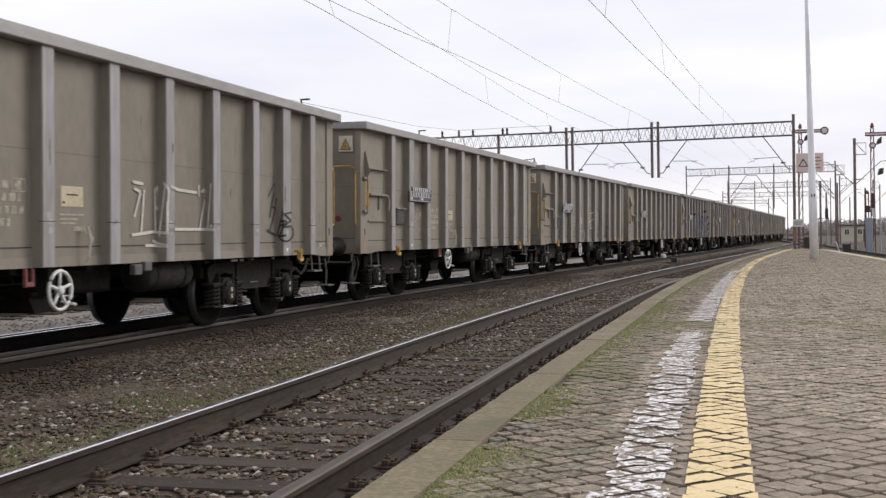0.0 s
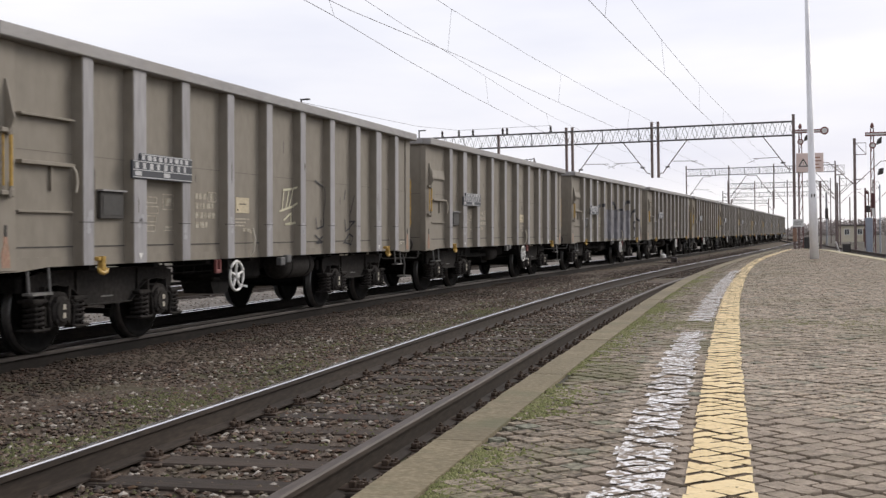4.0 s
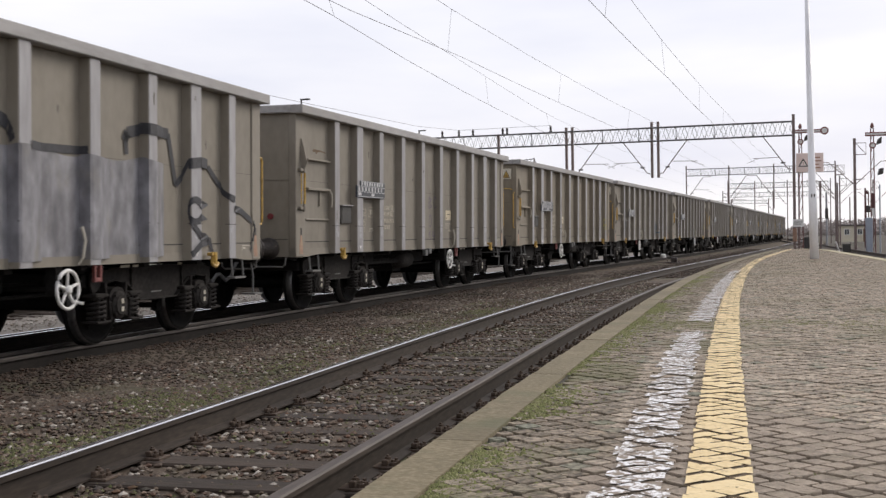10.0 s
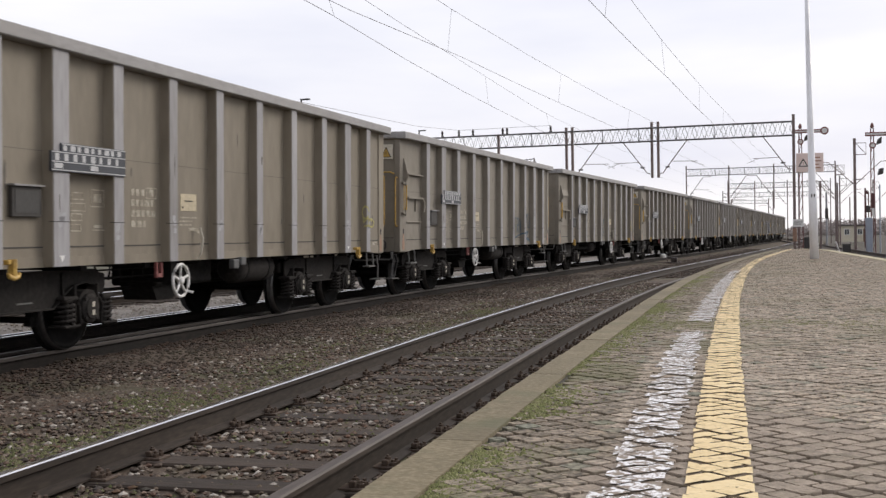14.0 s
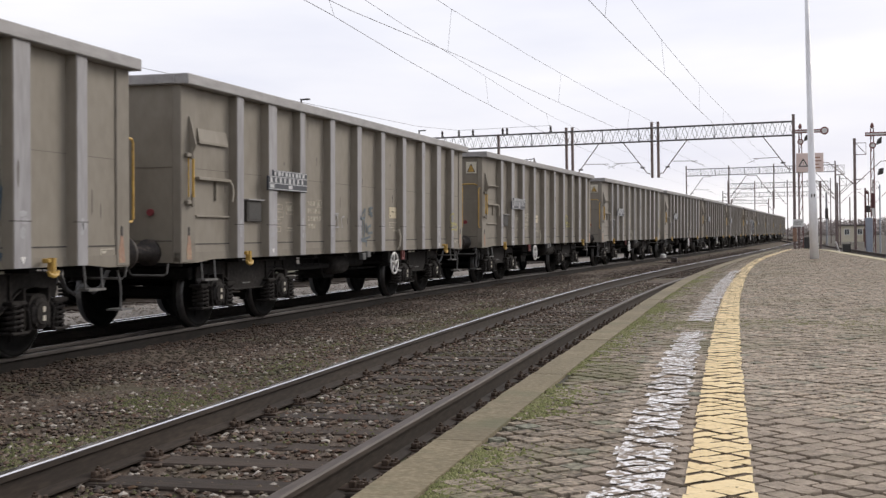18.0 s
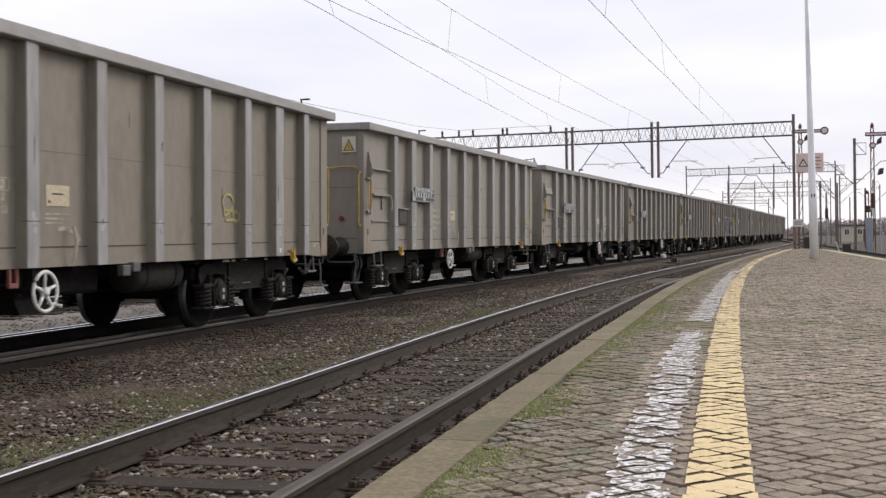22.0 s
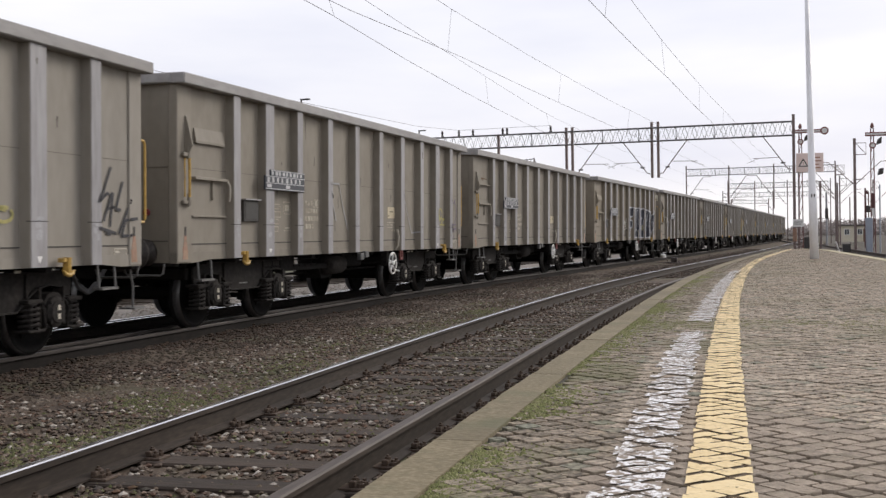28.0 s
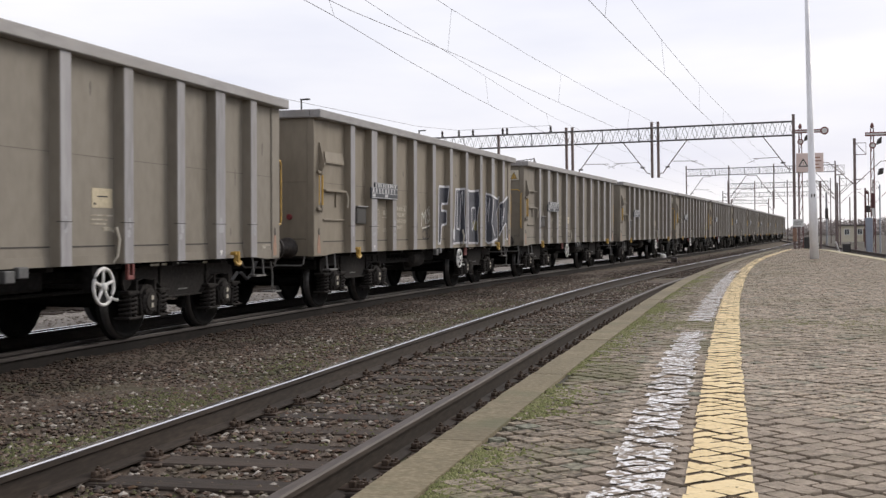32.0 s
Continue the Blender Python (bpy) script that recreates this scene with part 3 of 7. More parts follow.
def railway(name, label, off, s0, s1, heads, sleeper_to, tilt, offs=(-0.75, 0.75)):
    """A track of two rails on timber sleepers, with plates and screws where it is near."""
    root = tagged(empty(name), label, "track", kind="structure")
    f = off if callable(off) else (lambda s: off)
    for o, h, text in zip(offs, heads[0], heads[1]):
        rail(root, s0, s1, (lambda s, o=o: f(s) + o), -tilt * o, h, text, SHADESIDE if name == "train_track" else None)
    me = bpy.data.meshes.new("sleeper")
    bm = bmesh.new()
    box(bm, -1.30, 1.30, -0.125, 0.125, -0.15, 0.0, chamfer=0.012)
    bm.to_mesh(me)
    bm.free()
    me.materials.append(TIMBER)
    plate = bpy.data.meshes.new("rail_plate")
    bm = bmesh.new()
    box(bm, -0.17, 0.17, -0.07, 0.07, 0.0, 0.016, chamfer=0.003)
    for sx in (-1, 1):
        box(bm, sx * 0.078 - 0.018, sx * 0.078 + 0.018, -0.045, 0.045, 0.016, 0.05, chamfer=0.005)
        for dy in (-0.03, 0.03):
            lathe(bm, [(0.016, 0.022), (0.036, 0.022), (0.038, 0.012), (0.052, 0.012), (0.054, 0.006)], "z", (sx * 0.125, dy, 0), 6)
        lathe(bm, [(0.05, 0.018), (0.062, 0.018), (0.064, 0.009), (0.074, 0.009)], "z", (sx * 0.085, 0, 0), 6)
    bmesh.ops.recalc_face_normals(bm, faces=bm.faces[:])
    bm.to_mesh(plate)
    bm.free()
    plate.materials.append(RAILRUST)
    s, rnd, k = s0, random.Random(4), 0
    while s < sleeper_to and k < 290:
        p = track(s, f(s), (-0.166 if s < 7 or name != "near_track" else -0.172 if s < 24 else -0.188) + rnd.uniform(-0.020, 0.004))
        sl = link("sleeper", me, root)
        sl.matrix_world = Matrix.Translation(p) @ pose(0, 0, 0, 0, 0, -math.degrees(heading(s)) + rnd.uniform(-0.8, 0.8))
        if s < 26 and name == "near_track":
            for o in offs:
                c = link("rail_plate", plate, sl)
                c.matrix_parent_inverse = Matrix.Identity(4)
                c.location = (o, 0, 0.0)
        s += 0.60
        k += 1
    return root


def tracks():
    bright, dull = SHINE, DULLHEAD
    railway("near_track", "platform track with brown rails on old timber sleepers", near_off, 1.0, 220, ((bright, dull), ("rail with a bright polished head", "rail with a dull brown head")), 100, CANT)
    railway("train_track", "main track under the freight train", 0.0, -45, 330, ((bright, DARKHEAD), ("rail with a bright polished head", "rail with a dull dark head")), 110, CANT)
    rail_bits = tagged(empty("spare_rail"), "loose spare rail lying beside the main track", "rail")
    rail(rail_bits, 2.0, 90, -1.22, -0.02, bright, "spare rail", SHADESIDE)
    check = tagged(empty("check_rail"), "dark check rail beside the running rail of the main track", "rail")
    rail(check, 2.0, 70, 0.40, -0.012, DARKHEAD, "check rail", SHADESIDE)
    railway("sidings_track", "farther track on pale ballast", -6.0, 0, 150, ((bright, bright), ("worn rail", "worn rail")), 60, 0.0)
    # the track on the platform's other side, straight
    root = tagged(empty("side_track"), "rusty siding track beyond the platform", "track", kind="structure")
    for dx in (-0.75, 0.75):
        bm = bmesh.new()
        prism(bm, [(x, z) for x, z in RAIL], "y", 0, 190)
        ob = part("rail", bm, DULLHEAD, root)
        ob.matrix_world = pose(5.75 + dx, -5, 0, 0, 0, -0.9)
    me = bpy.data.meshes["sleeper"]
    for i in range(90):
        sl = link("sleeper", me, root)
        y = 20 + i * 0.62
        sl.matrix_world = pose(5.75 + (y + 5) * math.sin(radians(0.9)), y, -0.176, 0, 0, -0.9)
    bm = bmesh.new()
    nx, ny = 6, 120
    grid = [[bm.verts.new((4.02 + (y * 190 / ny) * 0.017 + x * 0.62 - (0.8 if y * 190 / ny > 52 else 0), -6 + y * 190 / ny, -0.21 + 0.015 * noise.noise(Vector((x * 1.7, y * 0.9, 2))))) for x in range(nx)] for y in range(ny + 1)]
    for j in range(ny):
        for i in range(nx - 1):
            bm.faces.new((grid[j][i], grid[j][i + 1], grid[j + 1][i + 1], grid[j + 1][i]))
    tagged(part("side_ballast", bm, BALLAST, None), "brown ballast of the siding beyond the platform", "ballast", kind="structure")


def clip_band(poly, lo, hi):
    """Cut a polygon of (s, off) to lo <= off <= hi."""
    for sign, lim in ((1, lo), (-1, hi)):
        res = []
        for i in range(len(poly)):
            a, b = poly[i - 1], poly[i]
            da, db = sign * (a[1] - lim), sign * (b[1] - lim)
            if (da >= 0) != (db >= 0):
                t = da / (da - db)
                res.append((a[0] + t * (b[0] - a[0]), a[1] + t * (b[1] - a[1])))
            if db >= 0:
                res.append(b)
        poly = res
        if len(poly) < 3:
            return []
    return poly


def platform():
    end = 51.5
    root = tagged(empty("platform"), "low sett-paved railway platform with a concrete edge", "platform", kind="structure")
    # body: walls and bedding
    vs, fs = [], []
    n = 60
    for i in range(n + 1):
        s = -6 + (end + 6) * i / n
        a, b = edge_off(s) + 0.05, right_off(s) - 0.03
        a2 = edge_off(s) + 0.17
        for o, z in ((a, -0.5), (a, DECK - 0.14), (a2, DECK - 0.14), (a2, DECK - 0.016), (b, DECK - 0.016), (b, -0.5)):
            vs.append(track(s, o, z))
    for i in range(n):
        for j in range(5):
            a = i * 6 + j
            fs.append((a, a + 6, a + 7, a + 1))
    fs.append(tuple(range(n * 6, n * 6 + 6)))
    fs.append(tuple(range(0, 6))[::-1])
    mesh_of("platform_bed", vs, fs, DIRT, root)
    # concrete edge slabs, each with its own chips
    rnd = random.Random(21)
    s = -5.0
    while s < end - 0.4:
        ln = 0.996
        m = 12
        v, f = [], []
        d0 = rnd.uniform(-0.0015, 0.0015)
        for i in range(m + 1):
            q = s + ln * i / m
            chip = 0.018 * max(0, noise.noise(Vector((q * 6.1, 3.3, 0)))) + 0.004 * rnd.random()
            e = edge_off(q)
            if i in (0, m):
                chip += 0.001
            for o, z in ((e + chip, DECK - 0.13), (e + chip * 0.8, DECK - 0.016 + d0), (e + 0.014 + chip, DECK + d0), (e + 0.187, DECK + d0 - 0.002), (e + 0.19, DECK - 0.02)):
                v.append(track(q + (0.0004 if i == 0 else -0.0004 if i == m else 0), o, z))
        for i in range(m):
            for j in range(4):
                a = i * 5 + j
                f.append((a, a + 5, a + 6, a + 1))
        f.append(tuple(range(5)))
        f.append(tuple(range(m * 5, m * 5 + 5))[::-1])
        mesh_of("edge_slab", v, f, CONCRETE, root)
        s += 1.0
    # the other edge
    v, f = [], []
    for i in range(n + 1):
        q = -6 + (end + 6) * i / n
        b = right_off(q)
        for o, z in ((b - 0.28, DECK + 0.002), (b, DECK + 0.002), (b, DECK - 0.16), (b - 0.28, DECK - 0.16)):
            v.append(track(q, o, z))
    for i in range(n):
        for j in range(4):
            a = i * 4 + j
            b = i * 4 + (j + 1) % 4
            f.append((a, b, b + 4, a + 4))
    f.append((n * 4, n * 4 + 1, n * 4 + 2, n * 4 + 3))
    far_paint = surface("pale_yellow_edge_paint", (0.34, 0.30, 0.20), (0.46, 0.40, 0.25), (0.55, 0.48, 0.31), 0.75, 0, 1.5, 30.0, 0.3, (1, 1, 1), (0.25, 0.22, 0.17), 0.7, 1.4)
    mesh_of("far_edge_slab", v, f, far_paint, root, "worn pale yellow edge slab")
    setts(root, end)


def setts(root, end):
    """Square setts laid askew in the bedding; painted lines lie on their tops."""
    side, gap = 0.090, 0.0055
    rot = radians(44)
    ca, sa = math.cos(rot), math.sin(rot)
    rnd = random.Random(33)
    vs, fs = [], []
    edge_vs, edge_fs = [], []
    pv = {"yellow": ([], []), "white": ([], [])}
    kinds = []
    single_mat = surface("sett_stone", (0.18, 0.145, 0.108), (0.295, 0.24, 0.182), (0.40, 0.33, 0.255), 0.85, 0, 14.0, 80.0, 0.9, (1, 1, 1), (0.13, 0.11, 0.065), 0.65, 5.0, 0.13)
    for k in range(14):
        h = side / 2 - gap / 2 + rnd.uniform(-0.004, 0.001)
        outer = []
        for cx, cy in ((-1, -1), (1, -1), (1, 1), (-1, 1)):
            c = rnd.uniform(0.003, 0.012)
            jx, jy = rnd.uniform(-0.005, 0.002), rnd.uniform(-0.005, 0.002)
            a, b = (cx * (h + jx), cy * (h + jy - c)), (cx * (h + jx - c), cy * (h + jy))
            outer += [a, b] if cx * cy > 0 else [b, a]
        inner = [(x * 0.965, y * 0.965) for x, y in outer]
        kinds.append((outer, inner))
    shared = []
    for outer, inner in kinds:
        m = len(outer)
        v = [(x, y, -0.022) for x, y in outer] + [(x, y, -0.004) for x, y in outer] + [(x, y, 0.0) for x, y in inner] + [(rnd.uniform(-0.02, 0.02), rnd.uniform(-0.02, 0.02), rnd.uniform(-0.002, 0.0015))]
        f = [(i, (i + 1) % m, m + (i + 1) % m, m + i) for i in range(m)] + [(m + i, m + (i + 1) % m, 2 * m + (i + 1) % m, 2 * m + i) for i in range(m)]
        f += [(2 * m + i, 2 * m + (i + 1) % m, 3 * m) for i in range(m)]
        me = bpy.data.meshes.new("sett")
        me.from_pydata(v, [], f)
        me.materials.append(single_mat)
        shared.append((v, f, me))
    count = 0
    reach = int(75 / side)
    for iu in range(-reach, reach):
        for iv in range(-reach, reach):
            u, w = iu * side, iv * side
            s = u * ca - w * sa + 1.0
            o = u * sa + w * ca + 7.0
            if not (-1.0 < s < end - 0.3) or o < 7.0:
                continue
            s += 0.030 * noise.noise(Vector((s * 0.9, o * 0.9, 5))) + rnd.uniform(-0.004, 0.004)
            o += 0.030 * noise.noise(Vector((s * 0.9, o * 0.9, 9))) + rnd.uniform(-0.004, 0.004)
            fit_in = (o - edge_off(s) - 0.192) / (side * 0.62)
            if fit_in < 0.5 or o > right_off(s) - 0.30 - side * 0.55:
                continue
            size = min(1.0, fit_in)
            k = rnd.randrange(14)
            turn = rnd.randrange(4) * math.pi / 2 + rnd.uniform(-0.08, 0.08) + rot - 0
            dz = rnd.uniform(-0.003, 0.003) + 0.006 * noise.noise(Vector((s * 0.5, o * 0.6, 1)))
            tx, ty = rnd.gauss(0, 0.013), rnd.gauss(0, 0.013)
            h = heading(s)
            p = track(s, o, DECK - 0.003 + dz)
            a = math.pi / 2 - h - turn
            v, f, me = shared[k]
            # near stones are pieces of their own
            if 2.9 < s < 5.6 and 7.58 < o < 8.95 and count < 300:
                ob = link("sett", me, root)
                ob.matrix_world = Matrix.Translation(p) @ Matrix.Rotation(a, 4, "Z") @ Matrix.Rotation(tx, 4, "X") @ Matrix.Rotation(ty, 4, "Y") @ Matrix.Diagonal((size, size, 1, 1))
                count += 1
            else:
                c, d = math.cos(a), math.sin(a)
                dirty = o + 0.10 * noise.noise(Vector((s * 1.1, o * 1.1, 3))) < float(np.interp(s, WHITE_S, WHITE_C)) - 0.16
                cv, cf = (edge_vs, edge_fs) if dirty else (vs, fs)
                b = len(cv)
                cv += [(p.x + size * (x * c - y * d), p.y + size * (x * d + y * c), p.z + z + tx * y - ty * x) for x, y, z in v]
                cf += [tuple(b + i for i in q) for q in f]
            # paint on the stone's top
            for name, knots, cs, half in (("yellow", LINE_S, YELLOW_C, 0.094), ("white", WHITE_S, WHITE_C, 0.092)):
                mid = float(np.interp(s, knots, cs))
                if abs(o - mid) > half + side * 0.75 or (name == "white" and (s > 23 or (8.75 < s < 9.75 and rnd.random() < 0.96))):
                    continue
                c, d = math.cos(turn), math.sin(turn)
                ring = []
                for x, y in kinds[k][1]:
                    x, y = x * 1.07, y * 1.07
                    ring.append((s + x * c - y * d, o + x * d + y * c))
                e1, e2 = (rnd.uniform(-0.006, 0.006), rnd.uniform(-0.006, 0.006)) if name == "yellow" else (rnd.uniform(-0.025, 0.025), rnd.uniform(-0.02, 0.015))
                if name == "white" and rnd.random() < 0.06:
                    continue
                ring = clip_band(ring, mid - half + e1, mid + half + e2)
                if len(ring) < 3:
                    continue
                V, F = pv[name]
                b = len(V)
                for q, r in ring:
                    g = track(q, r, 0)
                    dx, dy = g.x - p.x, g.y - p.y
                    ct, dt = math.cos(a), math.sin(a)
                    lx, ly = dx * ct + dy * dt, -dx * dt + dy * ct
                    V.append((g.x, g.y, p.z + 0.0045 + tx * ly - ty * lx))
                F.append(tuple(range(b, b + len(ring))))
    # paint that ran into the joints
    for name, knots, cs, half, share, to in (("yellow", LINE_S, YELLOW_C, 0.086, 0.80, end - 2.0), ("white", WHITE_S, WHITE_C, 0.075, 0.42, 22.5)):
        V, F = pv[name]
        q = -0.8
        while q < to:
            mid = float(np.interp(q, knots, cs))
            for k in range(6):
                r = mid - half + 2 * half * (k + 0.5) / 6
                if rnd.random() > share or (name == "white" and 8.7 < q < 9.8):
                    continue
                b = len(V)
                h = half / 6 + 0.003
                for ds, dr in ((-0.019, -h), (0.019, -h), (0.019, h), (-0.019, h)):
                    V.append(tuple(track(q + ds + rnd.uniform(-0.006, 0.006), r + dr + rnd.uniform(-0.006, 0.006), DECK - 0.0085)))
                F.append((b, b + 1, b + 2, b + 3))
            q += 0.034
    tagged(mesh_of("paving_setts", vs, fs, SETT), "grey-brown stone setts with dark mossy joints", "paving", kind="stuff")
    tagged(mesh_of("edge_setts", edge_vs, edge_fs, EDGE_SETT), "dirty brown stone setts with moss beside the edge", "paving", kind="stuff")
    cream = surface("cream_yellow_line_paint", (0.67, 0.505, 0.25), (0.79, 0.615, 0.325), (0.85, 0.685, 0.395), 0.65, 0, 2.5, 60.0, 0.3, (1, 1, 1), (0.33, 0.25, 0.16), 0.7, 18.0, stain_from=0.58, stain_to=0.66)
    worn = surface("worn_white_line_paint", (0.72, 0.71, 0.69), (0.84, 0.83, 0.82), (0.88, 0.87, 0.86), 0.7, 0, 2.5, 60.0, 0.3, (1, 1, 1), (0.26, 0.21, 0.16), 1.0, 38.0, stain_from=0.465, stain_to=0.52)
    tagged(mesh_of("yellow_line", *pv["yellow"], cream), "cream-yellow safety line painted across the setts", "painted line", kind="structure")
    tagged(mesh_of("white_line", *pv["white"], worn), "worn white line painted across the setts", "painted line", kind="structure")


# ---- freight wagons ----
HALF = 6.38           # half the body's length
OUT = 1.43            # rib faces
SKIN = 1.31           # side sheets
TOP = 3.235
SILL = 0.935
RIBS = [1.42, 2.44, 3.50, 4.70, 5.91, 7.12, 8.33, 9.54, 10.61, 11.64]
PIVOT = 3.97
AXLE = 1.02


CORNER = SKIN + 0.022


def rib_half(k):
    return 0.130 if k in (1, 8) else 0.092


def loc(s):
    return s - HALF


def wheelset(parent, y):
    bm = bmesh.new()
    for sx in (-1, 1):
        prof = [(0.66, 0.08), (0.66, 0.13), (0.685, 0.14), (0.70, 0.34), (0.675, 0.385), (0.68, 0.487), (0.71, 0.487), (0.722, 0.462), (0.815, 0.455), (0.818, 0.40), (0.77, 0.38), (0.755, 0.15), (0.82, 0.13), (0.84, 0.08)]
        lathe(bm, [(sx * a, r) for a, r in prof], "x", (0, 0, 0), 32)
        # balance holes show the turning
        for k in range(3):
            a = k * 2.094
            lathe(bm, [(sx * 0.772, 0.035), (sx * 0.776, 0.03)], "x", (0, 0.27 * math.cos(a), 0.27 * math.sin(a)), 8)
    lathe(bm, [(-1.0, 0.065), (-0.66, 0.08), (0.66, 0.08), (1.0, 0.065)], "x", (0, 0, 0), 12)
    for sx in (-1, 1):
        lathe(bm, [(sx * 0.724, 0.4632), (sx * 0.765, 0.4605), (sx * 0.816, 0.4562), (sx * 0.8195, 0.449)], "x", (0, 0, 0), 32, 1, False)
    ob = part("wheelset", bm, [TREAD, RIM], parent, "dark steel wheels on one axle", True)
    ob.location = (0, y, 0.46)
    return ob


def spring_mesh():
    bm = bmesh.new()
    pts = []
    for k in range(41):
        a = k / 8 * 2 * math.pi
        pts.append((0.095 * math.cos(a), 0.095 * math.sin(a), 0.26 * k / 40))
    tube(bm, pts, 0.019, 6)
    tube(bm, [(0, 0, 0), (0, 0, 0.26)], 0.045, 8)
    me = bpy.data.meshes.new("spring")
    bmesh.ops.recalc_face_normals(bm, faces=bm.faces[:])
    bm.to_mesh(me)
    bm.free()
    me.materials.append(BOGIE_GREY)
    return me


SPRING = spring_mesh()


def bogie(parent, yc):
    """A two-axle bogie: trapezoid side plates arched over the axle boxes, coil springs, headstocks and brake gear."""
    bm = bmesh.new()
    box(bm, -0.95, 0.95, -0.22, 0.22, 0.55, 0.86, chamfer=0.03)
    for sy in (-1, 1):
        box(bm, -0.96, 0.96, sy * 1.50 - 0.05, sy * 1.50 + 0.05, 0.66, 0.82, chamfer=0.015)
        for sx in (-0.75, 0.75):
            prism(bm, [(sy * 0.40, 0.30), (sy * 0.50, 0.28), (sy * 0.54, 0.46), (sy * 0.48, 0.64), (sy * 0.40, 0.64), (sy * 0.45, 0.46)][::sy], "x", sx - 0.045, sx + 0.045)
        tube(bm, [(-0.8, sy * 0.42, 0.36), (0.8, sy * 0.42, 0.36)], 0.035, 8)
    b = part("bogie", bm, BOGIE, parent, "black two-axle bogie, grime and shade in its colour")
    b.location = (0, yc, 0)
    for sx in (-1, 1):
        bm = bmesh.new()
        half = [(0.44, 0.475), (0.62, 0.60), (0.70, 0.655), (0.80, 0.70), (1.02, 0.73), (1.24, 0.70), (1.34, 0.62), (1.42, 0.60), (1.46, 0.70), (1.44, 0.82), (1.20, 0.875)]
        prism(bm, [(-y, z) for y, z in half[::-1]] + half, "x", sx * 0.985, sx * 1.015)
        # flanges along the lower edge and the top
        for (ya, za), (yb, zb) in zip(half[:6], half[1:6]):
            for q in (-1, 1):
                prism(bm, [(q * ya, za), (q * yb, zb), (q * yb, zb + 0.016), (q * ya, za + 0.016)][::q], "x", sx * 0.95, sx * 1.055)
        box(bm, sx * 0.95, sx * 1.055, -0.44, 0.44, 0.474, 0.491)
        prism(bm, [(-1.2, 0.862), (1.2, 0.862), (1.2, 0.882), (-1.2, 0.882)], "x", sx * 0.93, sx * 1.075)
        for y in (-0.62, 0.62):
            box(bm, sx * 1.015, sx * 1.045, y - 0.014, y + 0.014, 0.62, 0.862)
        frame_part = part("side_frame", bm, BOGIE_GREY, b, "dusty grey-black side frame")
        part("maker_plate", boxes((sx * 1.016, sx * 1.019, -0.13, 0.12, 0.555, 0.572), chamfer=0.001), STEP_GREY, frame_part, "faint pale casting mark")
        for ax in (-AXLE, AXLE):
            bm = bmesh.new()
            prism(bm, [(ax - 0.17, 0.33), (ax - 0.19, 0.44), (ax - 0.18, 0.56), (ax - 0.11, 0.645), (ax, 0.665), (ax + 0.11, 0.645), (ax + 0.18, 0.56), (ax + 0.19, 0.44), (ax + 0.17, 0.33), (ax + 0.08, 0.295), (ax - 0.08, 0.295)], "x", sx * 0.90, sx * 1.085)
            lathe(bm, [(sx * 1.08, 0.165), (sx * 1.115, 0.16), (sx * 1.135, 0.125), (sx * 1.15, 0.115), (sx * 1.152, 0.05)], "x", (0, ax, 0.46), 16)
            for k in range(4):
                a = radians(45 + 90 * k)
                lathe(bm, [(sx * 1.11, 0.022), (sx * 1.135, 0.022)], "x", (0, ax + 0.143 * math.cos(a), 0.46 + 0.143 * math.sin(a)), 6)
            # guide horns
            for d in (-0.215, 0.215):
                box(bm, sx * 0.94, sx * 1.075, ax + d - 0.02, ax + d + 0.02, 0.31, 0.72, chamfer=0.006)
            part("axle_box", bm, BOGIE_GREY, b, "dusty grey axle box with a round cover")
            # a spring pan on either side, linked by a strap that bends up to the box
            for d in (-1, 1):
                bm = bmesh.new()
                box(bm, sx * 0.92, sx * 1.14, ax + d * 0.36 - 0.14, ax + d * 0.36 + 0.14, 0.27, 0.296, chamfer=0.008)
                tube(bm, [(sx * 1.10, ax + d * 0.49, 0.285), (sx * 1.115, ax + d * 0.30, 0.275), (sx * 1.12, ax + d * 0.195, 0.30), (sx * 1.12, ax + d * 0.225, 0.50), (sx * 1.09, ax + d * 0.19, 0.57)], 0.019, 6)
                box(bm, sx * 0.93, sx * 1.12, ax + d * 0.36 - 0.13, ax + d * 0.36 + 0.13, 0.556, 0.60, chamfer=0.012)
                part("spring_seat", bm, BOGIE_GREY, b)
            for z in (0.385, 0.475):
                part("paint_mark", boxes((sx * 1.152, sx * 1.156, ax - 0.022, ax + 0.022, z, z + 0.055)), CHALK, b, "pale paint mark")
            for d in (-0.36, 0.36):
                sp = link("spring", SPRING, b)
                sp.location = (sx * 1.03, ax + d, 0.296)
    wheelset(b, -AXLE)
    wheelset(b, AXLE)
    return b


def hook(parent, y, sx):
    """Yellow rope hook under the sill."""
    bm = bmesh.new()
    x = sx * 1.45
    prism(bm, [(x - sx * 0.05, y - 0.028), (x + sx * 0.015, y - 0.028), (x + sx * 0.027, y), (x + sx * 0.015, y + 0.028), (x - sx * 0.05, y + 0.028)], "z", 0.875, 1.03)
    box(bm, x - sx * 0.08, x, y - 0.08, y + 0.04, 0.98, 1.025, chamfer=0.008)
    tube(bm, [(x, y - 0.088, 0.90), (x, y - 0.066, 0.868), (x, y, 0.852), (x, y + 0.066, 0.868), (x, y + 0.088, 0.90)], [0.014, 0.022, 0.025, 0.022, 0.014], 8)
    part("rope_hook", bm, YELLOW, parent, "chipped yellow rope hook")


